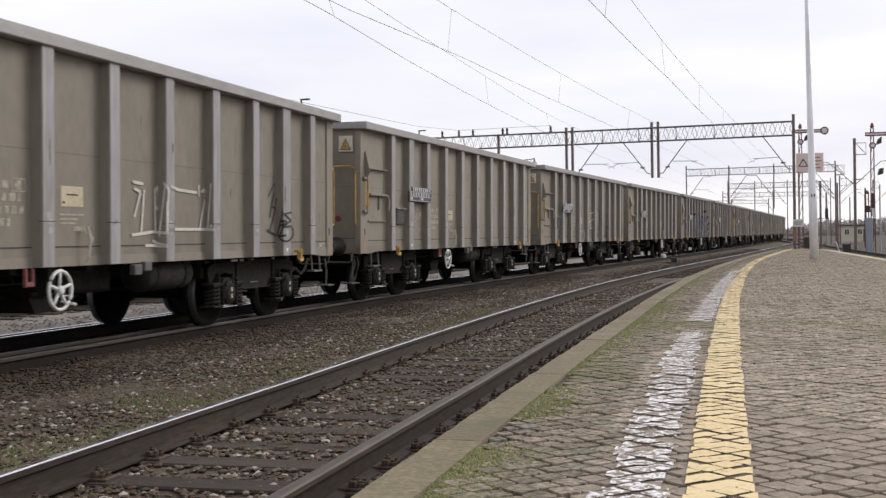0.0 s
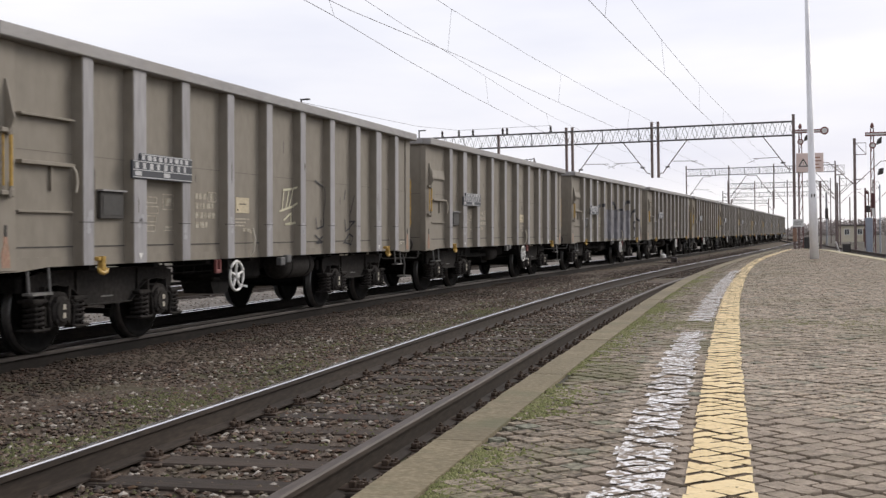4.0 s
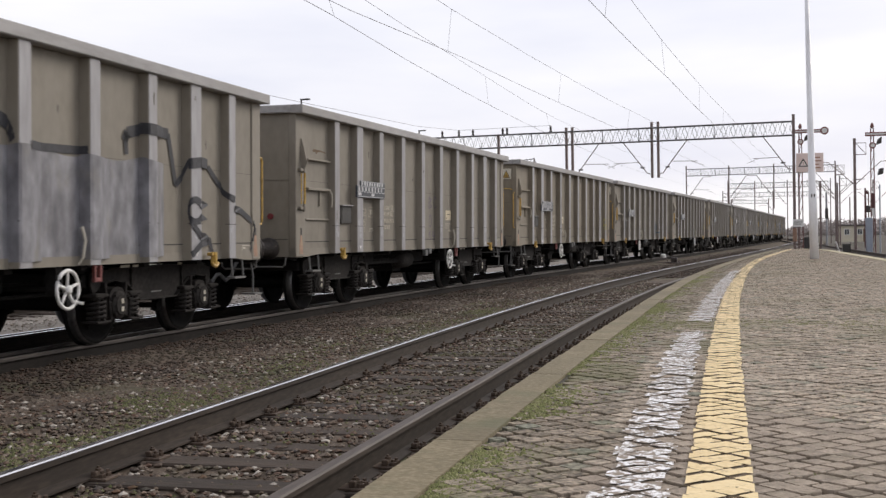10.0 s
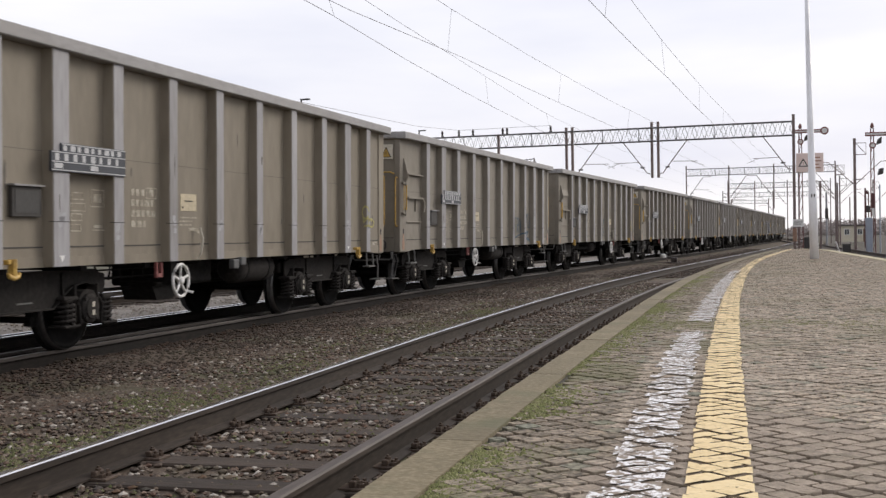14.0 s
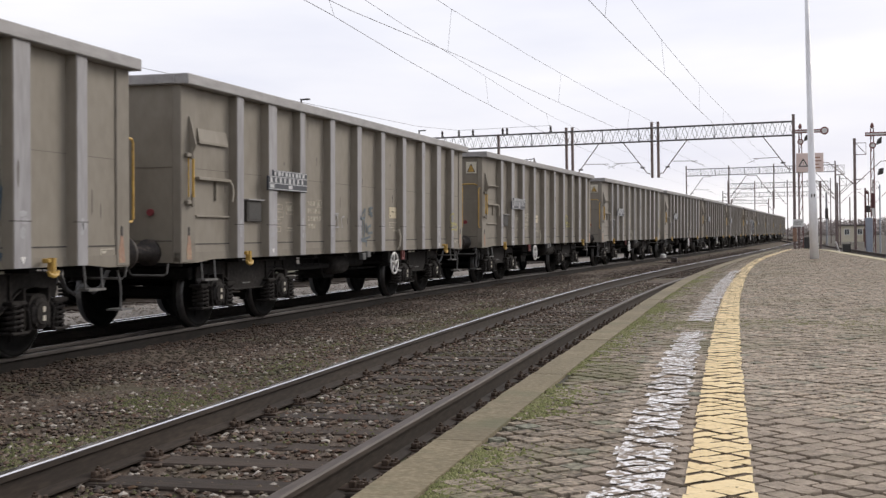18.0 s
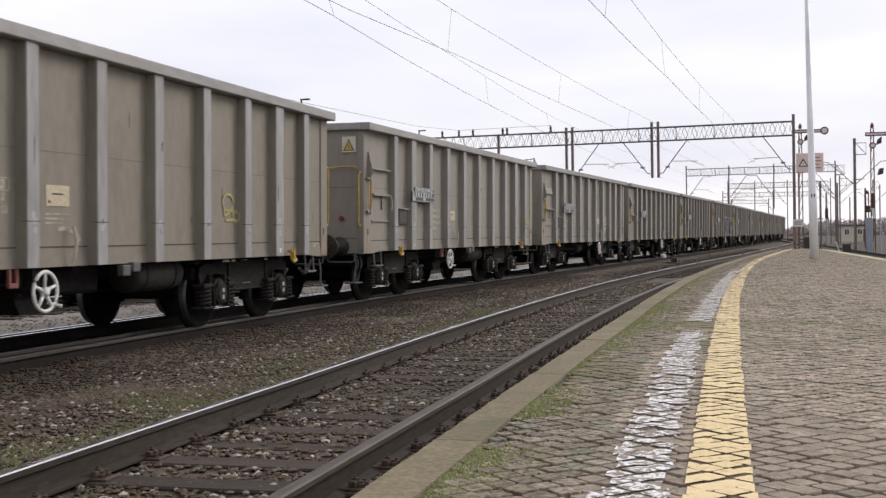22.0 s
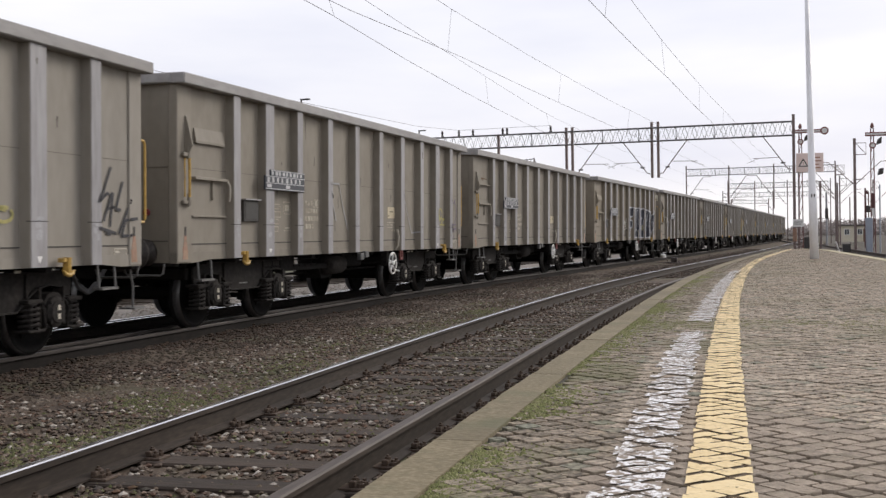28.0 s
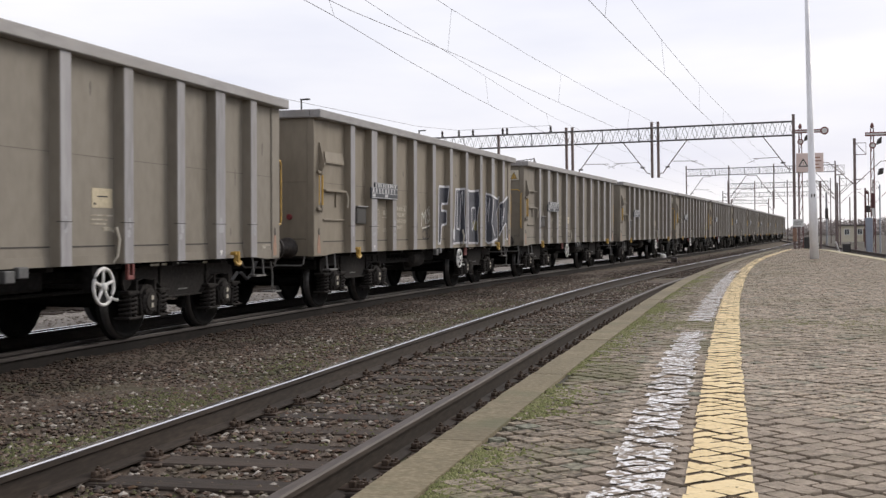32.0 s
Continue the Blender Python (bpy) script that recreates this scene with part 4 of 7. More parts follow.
def hand_wheel(parent, y, z, x):
    bm = bmesh.new()
    ring = [(x, y + 0.195 * math.cos(2 * math.pi * k / 28), z + 0.195 * math.sin(2 * math.pi * k / 28)) for k in range(28)]
    tube(bm, ring, 0.019, 8, True)
    lathe(bm, [(-0.035, 0.045), (0.025, 0.045), (0.035, 0.03)], "x", (x, y, z), 12)
    for k in range(5):
        a = 2 * math.pi * k / 5 + 0.31
        tube(bm, [(x - 0.01, y + 0.03 * math.cos(a), z + 0.03 * math.sin(a)), (x, y + 0.195 * math.cos(a), z + 0.195 * math.sin(a))], [0.020, 0.015], 6)
    hw = part("hand_wheel", bm, WHITE, parent, "white-painted brake hand wheel with five spokes", True)
    bm = bmesh.new()
    tube(bm, [(x + 0.01, y + 0.14, z - 0.135), (x + 0.08, y + 0.155, z - 0.15)], [0.013, 0.017], 8)
    part("grip", bm, WHITE, hw, "small white grip")
    bm = bmesh.new()
    tube(bm, [(x - 0.02, y, z), (0.55, y, z)], 0.025, 8)
    box(bm, x - 0.22, x - 0.10, y - 0.06, y + 0.06, z - 0.05, SILL + 0.02)
    part("bracket", bm, FRAME_DARK, hw)


def rope_loop(bm, x, y0, y1, z0, z1, r=0.018, stand=0.08, sx=1):
    """A handrail of round bar, standing off the wall it is fixed to."""
    tube(bm, [(x, y0, z0), (x + sx * stand, y0, z0 + 0.03), (x + sx * stand, y0, z1 - 0.03), (x, y1, z1)], r, 8)


def side_bits(root, kind):
    """What is fitted on the side that faces the platform."""
    sx = 1
    # ladder bay at the leading end
    bm = bmesh.new()
    prism(bm, [(CORNER - 0.01, 2.20), (CORNER + 0.03, 2.20), (CORNER + 0.105, 2.36), (CORNER + 0.02, 2.72), (CORNER - 0.01, 2.74)], "y", loc(0.19), loc(0.21))
    part("gusset", bm, GREY_WAGON, root)
    for z in (2.21, 1.62):
        hb = bmesh.new()
        box(hb, CORNER, CORNER + 0.05, loc(0.08), loc(0.19), z + 0.01, z + 0.06, chamfer=0.008)
        box(hb, CORNER + 0.01, CORNER + 0.06, loc(0.21), loc(0.255), z - 0.005, z + 0.075, chamfer=0.008)
        lathe(hb, [(-0.05, 0.017), (0.11, 0.017)], "z", (CORNER + 0.045, loc(0.20), z + 0.03), 8)
        part("hinge_bracket", hb, GREY_WAGON, root, "worn grey-beige hinge bracket")
    bm = bmesh.new()
    tube(bm, [(CORNER + 0.06, loc(0.20), 2.2), (CORNER + 0.06, loc(0.20), 1.72)], 0.018, 8)
    tube(bm, [(CORNER + 0.05, loc(0.10), 2.2), (CORNER + 0.05, loc(0.10), 1.72)], 0.010, 6)
    part("grab_rod", bm, YELLOW, root, "yellow grab rod")
    bm = bmesh.new()
    if kind == "A":
        prism(bm, [(SKIN, 2.60), (SKIN + 0.012, 2.60), (SKIN + 0.04, 2.44), (SKIN + 0.04, 2.41), (SKIN, 2.425)], "y", loc(0.44), loc(1.22))
    else:
        box(bm, SKIN, SKIN + 0.07, loc(0.37), loc(1.26), 2.415, 2.44, chamfer=0.004)
    part("step", bm, GREY_WAGON, root, "pale folded step plate" if kind == "A" else "thin grey step ledge")
    if kind == "C":
        bm = bmesh.new()
        prism(bm, [(loc(0.68), 2.58), (loc(0.72), 2.605), (loc(0.96), 2.60), (loc(1.20), 2.58), (loc(1.19), 2.565), (loc(0.96), 2.575), (loc(0.86), 2.56), (loc(0.84), 2.53), (loc(0.80), 2.565), (loc(0.71), 2.56)], "x", SKIN - 0.001, SKIN + 0.003)
        part("scrape", bm, plain("brown_scrape", (0.13, 0.085, 0.05), 0.8), root, "brown rusty scrape")
    bm = bmesh.new()
    box(bm, SKIN, SKIN + 0.075, loc(0.37), loc(1.25), 1.945, 1.985, chamfer=0.005)
    box(bm, SKIN, SKIN + 0.03, loc(0.90), loc(0.94), 1.70, 1.95)
    part("step", bm, GREY_WAGON, root, "grey-beige step bar with a drop strut")
    bm = bmesh.new()
    box(bm, SKIN, SKIN + 0.035, loc(0.37), loc(1.28), 1.475, 1.50, chamfer=0.004)
    part("step", bm, GREY_WAGON, root)
    bm = bmesh.new()
    tube(bm, [(SKIN + 0.08, loc(1.20), 1.96), (SKIN + 0.10, loc(1.23), 1.90), (SKIN + 0.10, loc(1.25), 1.80), (SKIN + 0.09, loc(1.24), 1.69)], [0.012, 0.012, 0.015, 0.012], 8)
    part("lever", bm, CHALK, root, "pale release lever")
    # ticket holder
    bm = bmesh.new()
    y0, y1 = loc(1.75), loc(2.21)
    box(bm, SKIN, SKIN + 0.05, y0, y1, 1.43, 1.73, chamfer=0.006)
    holder = part("ticket_holder", bm, plain("holder_black", (0.05, 0.046, 0.042), 0.7), root, "black steel ticket holder")
    bm = bmesh.new()
    box(bm, SKIN + 0.05, SKIN + 0.056, y0 + 0.04, y1 - 0.05, 1.47, 1.69)
    part("grille", bm, STEP_DARK, holder)
    bm = boxes((SKIN + 0.0, SKIN + 0.085, y0 - 0.01, y1 + 0.01, 1.727, 1.745))
    part("lid", bm, GREY_RIB, holder)
    # owner's board, set across two ribs
    bm = bmesh.new()
    y0, y1 = loc(2.24), loc(3.60)
    z0, z1 = 1.885, 2.175
    box(bm, OUT - 0.01, OUT + 0.02, y0, y1, z0, z1 - 0.085, chamfer=0.004)
    box(bm, OUT - 0.01, OUT + 0.02, y0 + 0.17, y1, z1 - 0.09, z1, chamfer=0.004)
    board = part("owner_board", bm, BOARD, root, "dark owner's board with rows of pale figures")
    rnd = random.Random(8)
    bars = bmesh.new()
    x = OUT + 0.0225
    for z in (z0 + 0.018, z0 + 0.100, z0 + 0.195, z1 - 0.012):
        box(bars, x - 0.002, x + 0.001, y0 + (0.17 if z > z1 - 0.02 else 0.01), y1 - 0.01, z - 0.005, z + 0.005)
    for row, (za, zb, ya, n) in enumerate(((z1 - 0.078, z1 - 0.024, y0 + 0.20, 9), (z0 + 0.113, z0 + 0.182, y0 + 0.06, 8))):
        for k in range(n):
            a = ya + (y1 - 0.05 - ya) * k / n
            w = rnd.uniform(0.05, 0.085)
            box(bars, x - 0.002, x + 0.001, a, a + w, za, zb)
    for a, b in ((y0 + 0.05, y0 + 0.19), (y0 + 0.68, y0 + 0.82)):
        box(bars, x - 0.002, x + 0.001, a, b, z0 + 0.035, z0 + 0.085)
    tagged(part("number_panel", bars, BOARD_GREY, board, "pale grey bars of writing"), kind="stuff")
    # stencilled data
    tv = bmesh.new()
    x = SKIN + 0.003
    def bar(ya, yb, za, zb):
        d = 0.17 if ya < 3.4 else 0.20 if ya < 4.4 and za > 1.2 else 0.0
        box(tv, x - 0.002, x + 0.001, loc(ya + d), loc(yb + d), za, zb)
    def frame_of(ya, yb, za, zb, t=0.012):
        bar(ya, yb, za, za + t); bar(ya, yb, zb - t, zb); bar(ya, ya + t, za, zb); bar(yb - t, yb, za, zb)
    frame_of(2.60, 2.83, 1.62, 1.70); frame_of(2.60, 2.86, 1.50, 1.59); frame_of(2.60, 2.80, 1.40, 1.48); frame_of(2.60, 2.78, 1.29, 1.37)
    frame_of(2.96, 3.22, 1.55, 1.74); bar(3.02, 3.16, 1.60, 1.69); bar(2.98, 3.26, 1.30, 1.312); bar(3.02, 3.18, 1.33, 1.36)
    for ya, yb, za in ((3.74, 4.02, 1.70), (3.74, 4.25, 1.58), (3.74, 4.28, 1.46), (3.74, 4.05, 1.34)):
        a = ya
        while a < yb:
            w = rnd.uniform(0.05, 0.11)
            bar(a, min(a + w, yb), za, za + 0.075)
            a += w + 0.03
    frame_of(4.06, 4.30, 1.67, 1.80); bar(4.13, 4.22, 1.69, 1.78)
    b0 = 7.77 if kind in "AC" else 5.07
    for k, z in enumerate((1.455, 1.41, 1.365)):
        bar(b0 - 0.02, b0 + (0.42, 0.30, 0.28)[k], z, z + 0.018)
    for ya in (3.75, 6.2, 9.0):
        bar(ya, ya + 0.24, 0.985, 1.02)
        bar(ya + 0.3, ya + 0.45, 0.985, 1.01)
    for k in range(9):
        a = 0.5 + 0.16 * k
        tv_y, tv_z = b0 + 0.32 * math.cos(a) + 0.30, 1.12 + 0.20 * math.sin(a)
        bar(tv_y - 0.022, tv_y + 0.022, tv_z - 0.022, tv_z + 0.022)
    tagged(part("stencilled_data", tv, STENCIL, root, "faded stencilled data in pale paint"), kind="stuff")
    bm = boxes((SKIN, SKIN + 0.006, loc(b0), loc(b0 + 0.40), 1.545, 1.755), chamfer=0.001)
    lab = part("label_plate", bm, LABEL_PAPER, root, "yellowed data label")
    bm = boxes((SKIN + 0.006, SKIN + 0.008, loc(b0 + 0.03), loc(b0 + 0.07), 1.575, 1.60), (SKIN + 0.006, SKIN + 0.008, loc(b0 + 0.10), loc(b0 + 0.30), 1.66, 1.675))
    part("print", bm, SEAM, lab)
    # release handle by the hand wheel
    bm = bmesh.new()
    tube(bm, [(SKIN + 0.06, loc(b0 + 0.39), 1.34), (SKIN + 0.09, loc(b0 + 0.41), 1.2), (SKIN + 0.08, loc(b0 + 0.38), 1.02), (SKIN + 0.04, loc(b0 + 0.36), 0.95)], [0.022, 0.018, 0.016, 0.012], 6)
    part("brake_handle", bm, CHALK, root, "pale brake release handle")
    hand_wheel(root, loc(7.90 if kind in "AC" else 4.97), 0.70, 1.37)
    # dark scuffs and runs on the sheets and ribs
    rnd = random.Random({"A": 61, "B": 62, "C": 63}[kind])
    bm = bmesh.new()
    for _ in range(18):
        s, z = rnd.uniform(0.5, 2 * HALF - 0.4), rnd.uniform(1.25, 2.95)
        near_rib = min(range(10), key=lambda k: abs(RIBS[k] - s))
        d = abs(RIBS[near_rib] - s)
        hw = rib_half(near_rib)
        if hw - 0.03 < d < hw + 0.09:
            continue
        fx = OUT if d <= hw - 0.03 else SKIN
        w, h = rnd.uniform(0.006, 0.022), rnd.uniform(0.03, 0.20)
        prism(bm, [(loc(s) - w, z), (loc(s) - w * 0.3, z - h), (loc(s) + w * 0.6, z - h * 0.8), (loc(s) + w, z + h * 0.3), (loc(s), z + h * 0.5)], "x", fx - 0.001, fx + 0.0015)
    tagged(part("scuff_marks", bm, SCUFF, root, "dark scuffs and dirt runs"), kind="stuff")
    bm = bmesh.new()
    for k, r in enumerate(RIBS):
        hw = rib_half(k) - 0.012
        for _ in range(3):
            y, z = loc(r) + rnd.uniform(-0.4, 0.4) * hw, rnd.uniform(1.22, 1.46)
            w, h = rnd.uniform(0.3, 0.55) * hw, rnd.uniform(0.03, 0.075)
            prism(bm, [(y - w, z - h * 0.6), (y - w * 0.2, z - h), (y + w * 0.8, z - h * 0.7), (y + w, z + h * 0.5), (y + w * 0.1, z + h), (y - w * 0.9, z + h * 0.6)], "x", OUT - 0.001, OUT + 0.0012)
    tagged(part("rub_mark", bm, RUBBED, root, "pale rubbed patches on the ribs"), kind="stuff")
    bm = bmesh.new()
    ya, yb, za, zb = loc(12.18), loc(12.46), 1.0, 1.105
    for y0, y1, z0, z1 in ((ya, yb, za, za + 0.01), (ya, yb, zb - 0.01, zb), (ya, ya + 0.012, za, zb), (yb - 0.012, yb, za, zb), (ya + 0.03, ya + 0.11, zb - 0.05, zb - 0.025)):
        box(bm, SKIN - 0.001, SKIN + 0.003, y0, y1, z0, z1)
    part("data_frame", bm, CHALK, root, "thin pale painted frame")
    # white marks on the ribs
    for k in (1, 8):
        bm = bmesh.new()
        y = loc(RIBS[k])
        prism(bm, [(y - 0.045, 1.05), (y + 0.045, 1.05), (y, 0.98)], "x", OUT + 0.001, OUT + 0.004)
        part("jacking_mark", bm, WHITE, root, "small white jacking mark")
    # rust-coloured patches with a dark slot at both ends
    for s in (0.19, 2 * HALF - 0.18):
        bm = bmesh.new()
        prism(bm, [(loc(s) - 0.055, 0.945), (loc(s) + 0.07, 0.945), (loc(s) + 0.062, 1.06), (loc(s) + 0.045, 1.15), (loc(s) + 0.025, 1.25), (loc(s) - 0.025, 1.25), (loc(s) - 0.035, 1.16), (loc(s) - 0.062, 1.08)], "x", CORNER, CORNER + 0.003)
        patch = part("rust_patch", bm, OCHRE, root, "rust-orange worn patch")
        bm = boxes((CORNER, CORNER + 0.006, loc(s) - 0.018, loc(s) + 0.018, 1.24, 1.35))
        part("slot", bm, SEAM, patch)
    # chalk-grey clamps under the sill
    bm = bmesh.new()
    a = 6.2 if kind in "AC" else 6.4
    box(bm, 1.30, 1.38, loc(a), loc(a + 0.16), 0.80, 0.92, chamfer=0.01)
    box(bm, 1.33, 1.40, loc(a + 0.18), loc(a + 0.34), 0.84, 0.95, chamfer=0.01)
    part("brake_valve", bm, HOSE, root, "grey brake valve under the sill")
    a = 8.45 if kind in "AC" else 4.45
    bm = boxes((1.30, 1.34, loc(a), loc(a + 0.04), 0.78, 0.93), (1.30, 1.34, loc(a + 0.11), loc(a + 0.15), 0.78, 0.93), (1.30, 1.34, loc(a), loc(a + 0.15), 0.75, 0.80), chamfer=0.008)
    part("brake_lever", bm, REDP, root, "faded red brake change-over lever")


def wagon_template(kind):
    root = empty("freight_wagon")
    tagged(root, "grey-beige four-axle open freight wagon, dirty, with blue-grey ribs", "freight wagon", "wagons of the freight train")
    # sheets of the two long sides, with welded seams
    for sx in (1, -1):
        bm = bmesh.new()
        box(bm, sx * (SKIN - 0.03), sx * SKIN, -HALF + 0.03, HALF - 0.03, SILL + 0.02, TOP - 0.12)
        part("side_wall", bm, GREY_WAGON, root)
        for z, h, d in ((1.128, 0.014, 0.005), (2.085, 0.006, 0.002)):
            bm = boxes((sx * (SKIN - 0.004), sx * (SKIN + d), loc(0.30), loc(2 * HALF - 0.28), z, z + h))
            part("seam", bm, SEAM if z < 1.5 else SOFT_SEAM, root, "dark welded seam")
        for k, r in enumerate(RIBS):
            bm = bmesh.new()
            y = loc(r)
            hw = rib_half(k)
            # flanks take the darker sheet paint, which stands in for their recess shade
            prism(bm, [(sx * (SKIN - 0.002), y - hw - 0.022), (sx * (OUT - 0.012), y - hw - 0.010), (sx * (OUT - 0.004), y - hw), (sx * (OUT - 0.004), y + hw), (sx * (OUT - 0.012), y + hw + 0.010), (sx * (SKIN - 0.002), y + hw + 0.022)], "z", SILL + 0.005, TOP - 0.13, 1)
            box(bm, sx * (OUT - 0.008), sx * OUT, y - hw - 0.002, y + hw + 0.002, SILL + 0.006, TOP - 0.131, 0)
            rb = part("rib", bm, [GREY_RIB, GREY_WAGON], root)
            bm = boxes((sx * (SKIN + 0.01), sx * (OUT + 0.002), y - hw - 0.014, y + hw + 0.014, 1.385, 1.393))
            part("weld", bm, SEAM, rb)
        for s0, s1 in ((0.0, 0.36), (2 * HALF - 0.28, 2 * HALF)):
            bm = bmesh.new()
            box(bm, sx * (SKIN - 0.10), sx * CORNER, loc(s0), loc(s1), SILL - 0.03, TOP - 0.11, chamfer=0.012)
            part("corner_post", bm, GREY_WAGON, root)
        # sill, dropping at the ends
        bm = bmesh.new()
        pts = [(-HALF, SILL - 0.035), (-HALF + 0.42, SILL - 0.035), (-HALF + 0.85, SILL), (HALF - 0.85, SILL), (HALF - 0.42, SILL - 0.035), (HALF, SILL - 0.035), (HALF, SILL + 0.10), (-HALF, SILL + 0.10)]
        prism(bm, pts, "x", sx * (SKIN - 0.08), sx * (SKIN + 0.012))
        part("side_sill", bm, GREY_WAGON, root)
        bm = bmesh.new()
        box(bm, sx * (SKIN - 0.14), sx * (OUT + 0.035), -HALF - 0.05, HALF + 0.05, TOP - 0.135, TOP, chamfer=0.012)
        part("top_rail", bm, GREY_CAP, root)
    for sy in (1, -1):
        bm = bmesh.new()
        box(bm, -SKIN + 0.02, SKIN - 0.02, sy * (HALF - 0.06), sy * (HALF - 0.02), SILL - 0.03, TOP - 0.10)
        box(bm, -SKIN + 0.12, SKIN - 0.12, sy * (HALF - 0.022), sy * (HALF - 0.014), 1.17, 1.18, mat=1)
        ew = part("end_wall", bm, [GREY_WAGON, SEAM], root, "plain grey-beige end wall")
        bm = boxes((-OUT + 0.145, OUT - 0.145, sy * (HALF + 0.07), sy * (HALF - 0.12), TOP - 0.13, TOP - 0.004), chamfer=0.012)
        part("top_rail", bm, GREY_CAP, root)
        # buffers
        for sx in (1, -1):
            bm = bmesh.new()
            lathe(bm, [(sy * (HALF - 0.02), 0.17), (sy * (HALF + 0.03), 0.17), (sy * (HALF + 0.04), 0.115), (sy * (HALF + 0.30), 0.105), (sy * (HALF + 0.32), 0.075), (sy * (HALF + 0.55), 0.075), (sy * (HALF + 0.57), 0.21), (sy * (HALF + 0.605), 0.22), (sy * (HALF + 0.62), 0.20)], "y", (sx * 0.875, 0, 1.03), 20)
            part("buffer", bm, BUFFER, root, "greasy brown buffer", True)
        # headstock, draw hook and coupling
        bm = boxes((-1.28, 1.28, sy * (HALF - 0.14), sy * (HALF - 0.03), 0.86, 1.16), chamfer=0.01)
        part("headstock", bm, FRAME_DARK, root)
        bm = bmesh.new()
        tube(bm, [(0, sy * HALF, 1.03), (0, sy * (HALF + 0.28), 1.03), (0, sy * (HALF + 0.42), 1.0), (0, sy * (HALF + 0.55), 0.93), (0, sy * (HALF + 0.64), 0.95)], 0.045, 8)
        part("coupling", bm, FRAME_DARK, root)
        for dx in (-0.32, 0.36):
            bm = bmesh.new()
            tube(bm, [(dx, sy * HALF, 0.88), (dx, sy * (HALF + 0.10), 0.80), (dx, sy * (HALF + 0.24), 0.62), (dx, sy * (HALF + 0.42), 0.55), (dx, sy * (HALF + 0.62), 0.66)], 0.026, 8)
            part("brake_hose", bm, HOSE, root, "grey rubber brake hose")
        # shunter's stirrups and the bar under the buffers
        for sx in (1, -1):
            bm = bmesh.new()
            a, b = sy * (HALF - 0.56), sy * (HALF - 0.90)
            tube(bm, [(sx * 1.30, a, 0.92), (sx * 1.32, a, 0.68)], 0.016, 6)
            tube(bm, [(sx * 1.30, b, 0.95), (sx * 1.32, b, 0.68)], 0.016, 6)
            box(bm, sx * 1.24, sx * 1.36, a, b, 0.66, 0.685)
            part("foot_step", bm, STEP_GREY, root, "grey steel foot step")
            bm = bmesh.new()
            y = sy * (HALF + 0.12)
            tube(bm, [(sx * 1.22, y, 0.90), (sx * 1.20, y, 0.78), (sx * 1.16, y, 0.755), (sx * 0.72, y, 0.755), (sx * 0.68, y, 0.79), (sx * 0.66, y, 0.90)], 0.014, 8)
            part("shunter_bar", bm, STEP_GREY, root, "bent shunter's grab bar")
            # a hanging step: one bar at the rear, two bent bars at the front
            bm = bmesh.new()
            if sy == 1:
                y = HALF + 0.02
                tube(bm, [(sx * 1.20, y - 0.08, 0.90), (sx * 1.22, y - 0.03, 0.66), (sx * 1.20, y, 0.42)], 0.016, 6)
                box(bm, sx * 1.08, sx * 1.28, y - 0.10, y + 0.16, 0.40, 0.42)
            elif kind == "B":
                y = -HALF + 0.02
                for d in (0.0, 0.10, 0.26):
                    tube(bm, [(sx * 1.16, y - 0.10 + d, 0.92), (sx * 1.20, y - 0.06 + d, 0.72), (sx * 1.20, y - 0.16 + d * 0.8, 0.46), (sx * 1.18, y - 0.20 + d * 0.8, 0.40)], 0.017, 6)
                box(bm, sx * 1.08, sx * 1.28, y - 0.30, y + 0.06, 0.375, 0.40, chamfer=0.006)
            if sy == 1 or kind == "B":
                part("corner_step", bm, STEP_GREY if sy == 1 else STEP_DARK, root, "steel shunter's corner step")
            else:
                bm.free()
    # yellow handrails: one on each end, by the corners
    for sy, x in ((1, 1.29), (1, -1.02), (-1, 0.25)) + (((-1, 1.27),) if kind == "B" else ()):
        out = 0.15 if x > 1.28 else 0.09
        bm = bmesh.new()
        tube(bm, [(x, sy * (HALF - 0.02), 1.40), (x, sy * (HALF + out - 0.03), 1.405), (x, sy * (HALF + out), 1.44), (x, sy * (HALF + out), 2.30), (x, sy * (HALF + out - 0.03), 2.345), (x, sy * (HALF - 0.02), 2.35)], 0.016, 8)
        part("handrail", bm, YELLOW, root, "yellow end handrail")
    if kind == "B":
        bm = bmesh.new()
        tube(bm, [(0.60, -HALF + 0.02, 2.40), (0.62, -HALF - 0.06, 2.42), (0.90, -HALF - 0.06, 2.45), (1.16, -HALF - 0.06, 2.45), (1.20, -HALF + 0.02, 2.42)], 0.015, 8)
        part("handrail", bm, YELLOW, root, "yellow cross handrail")
        bm = boxes((0.92, 1.18, -HALF - 0.008, -HALF + 0.022, 2.71, 2.99), chamfer=0.003)
        sign = part("warning_plate", bm, plain("cream_plate", (0.62, 0.58, 0.48), 0.6), root, "cream plate with a yellow warning triangle")
        bm = bmesh.new()
        prism(bm, [(0.945, 2.74), (1.155, 2.74), (1.05, 2.95)], "y", -HALF - 0.012, -HALF - 0.007, 0)
        prism(bm, [(0.968, 2.753), (1.132, 2.753), (1.05, 2.922)], "y", -HALF - 0.016, -HALF - 0.011, 1)
        prism(bm, [(1.045, 2.77), (1.066, 2.815), (1.052, 2.815), (1.06, 2.865), (1.038, 2.81), (1.052, 2.81)], "y", -HALF - 0.019, -HALF - 0.015, 0)
        part("triangle", bm, [SEAM, YELLOW], sign, "yellow triangle with a dark border")
    bm = bmesh.new()
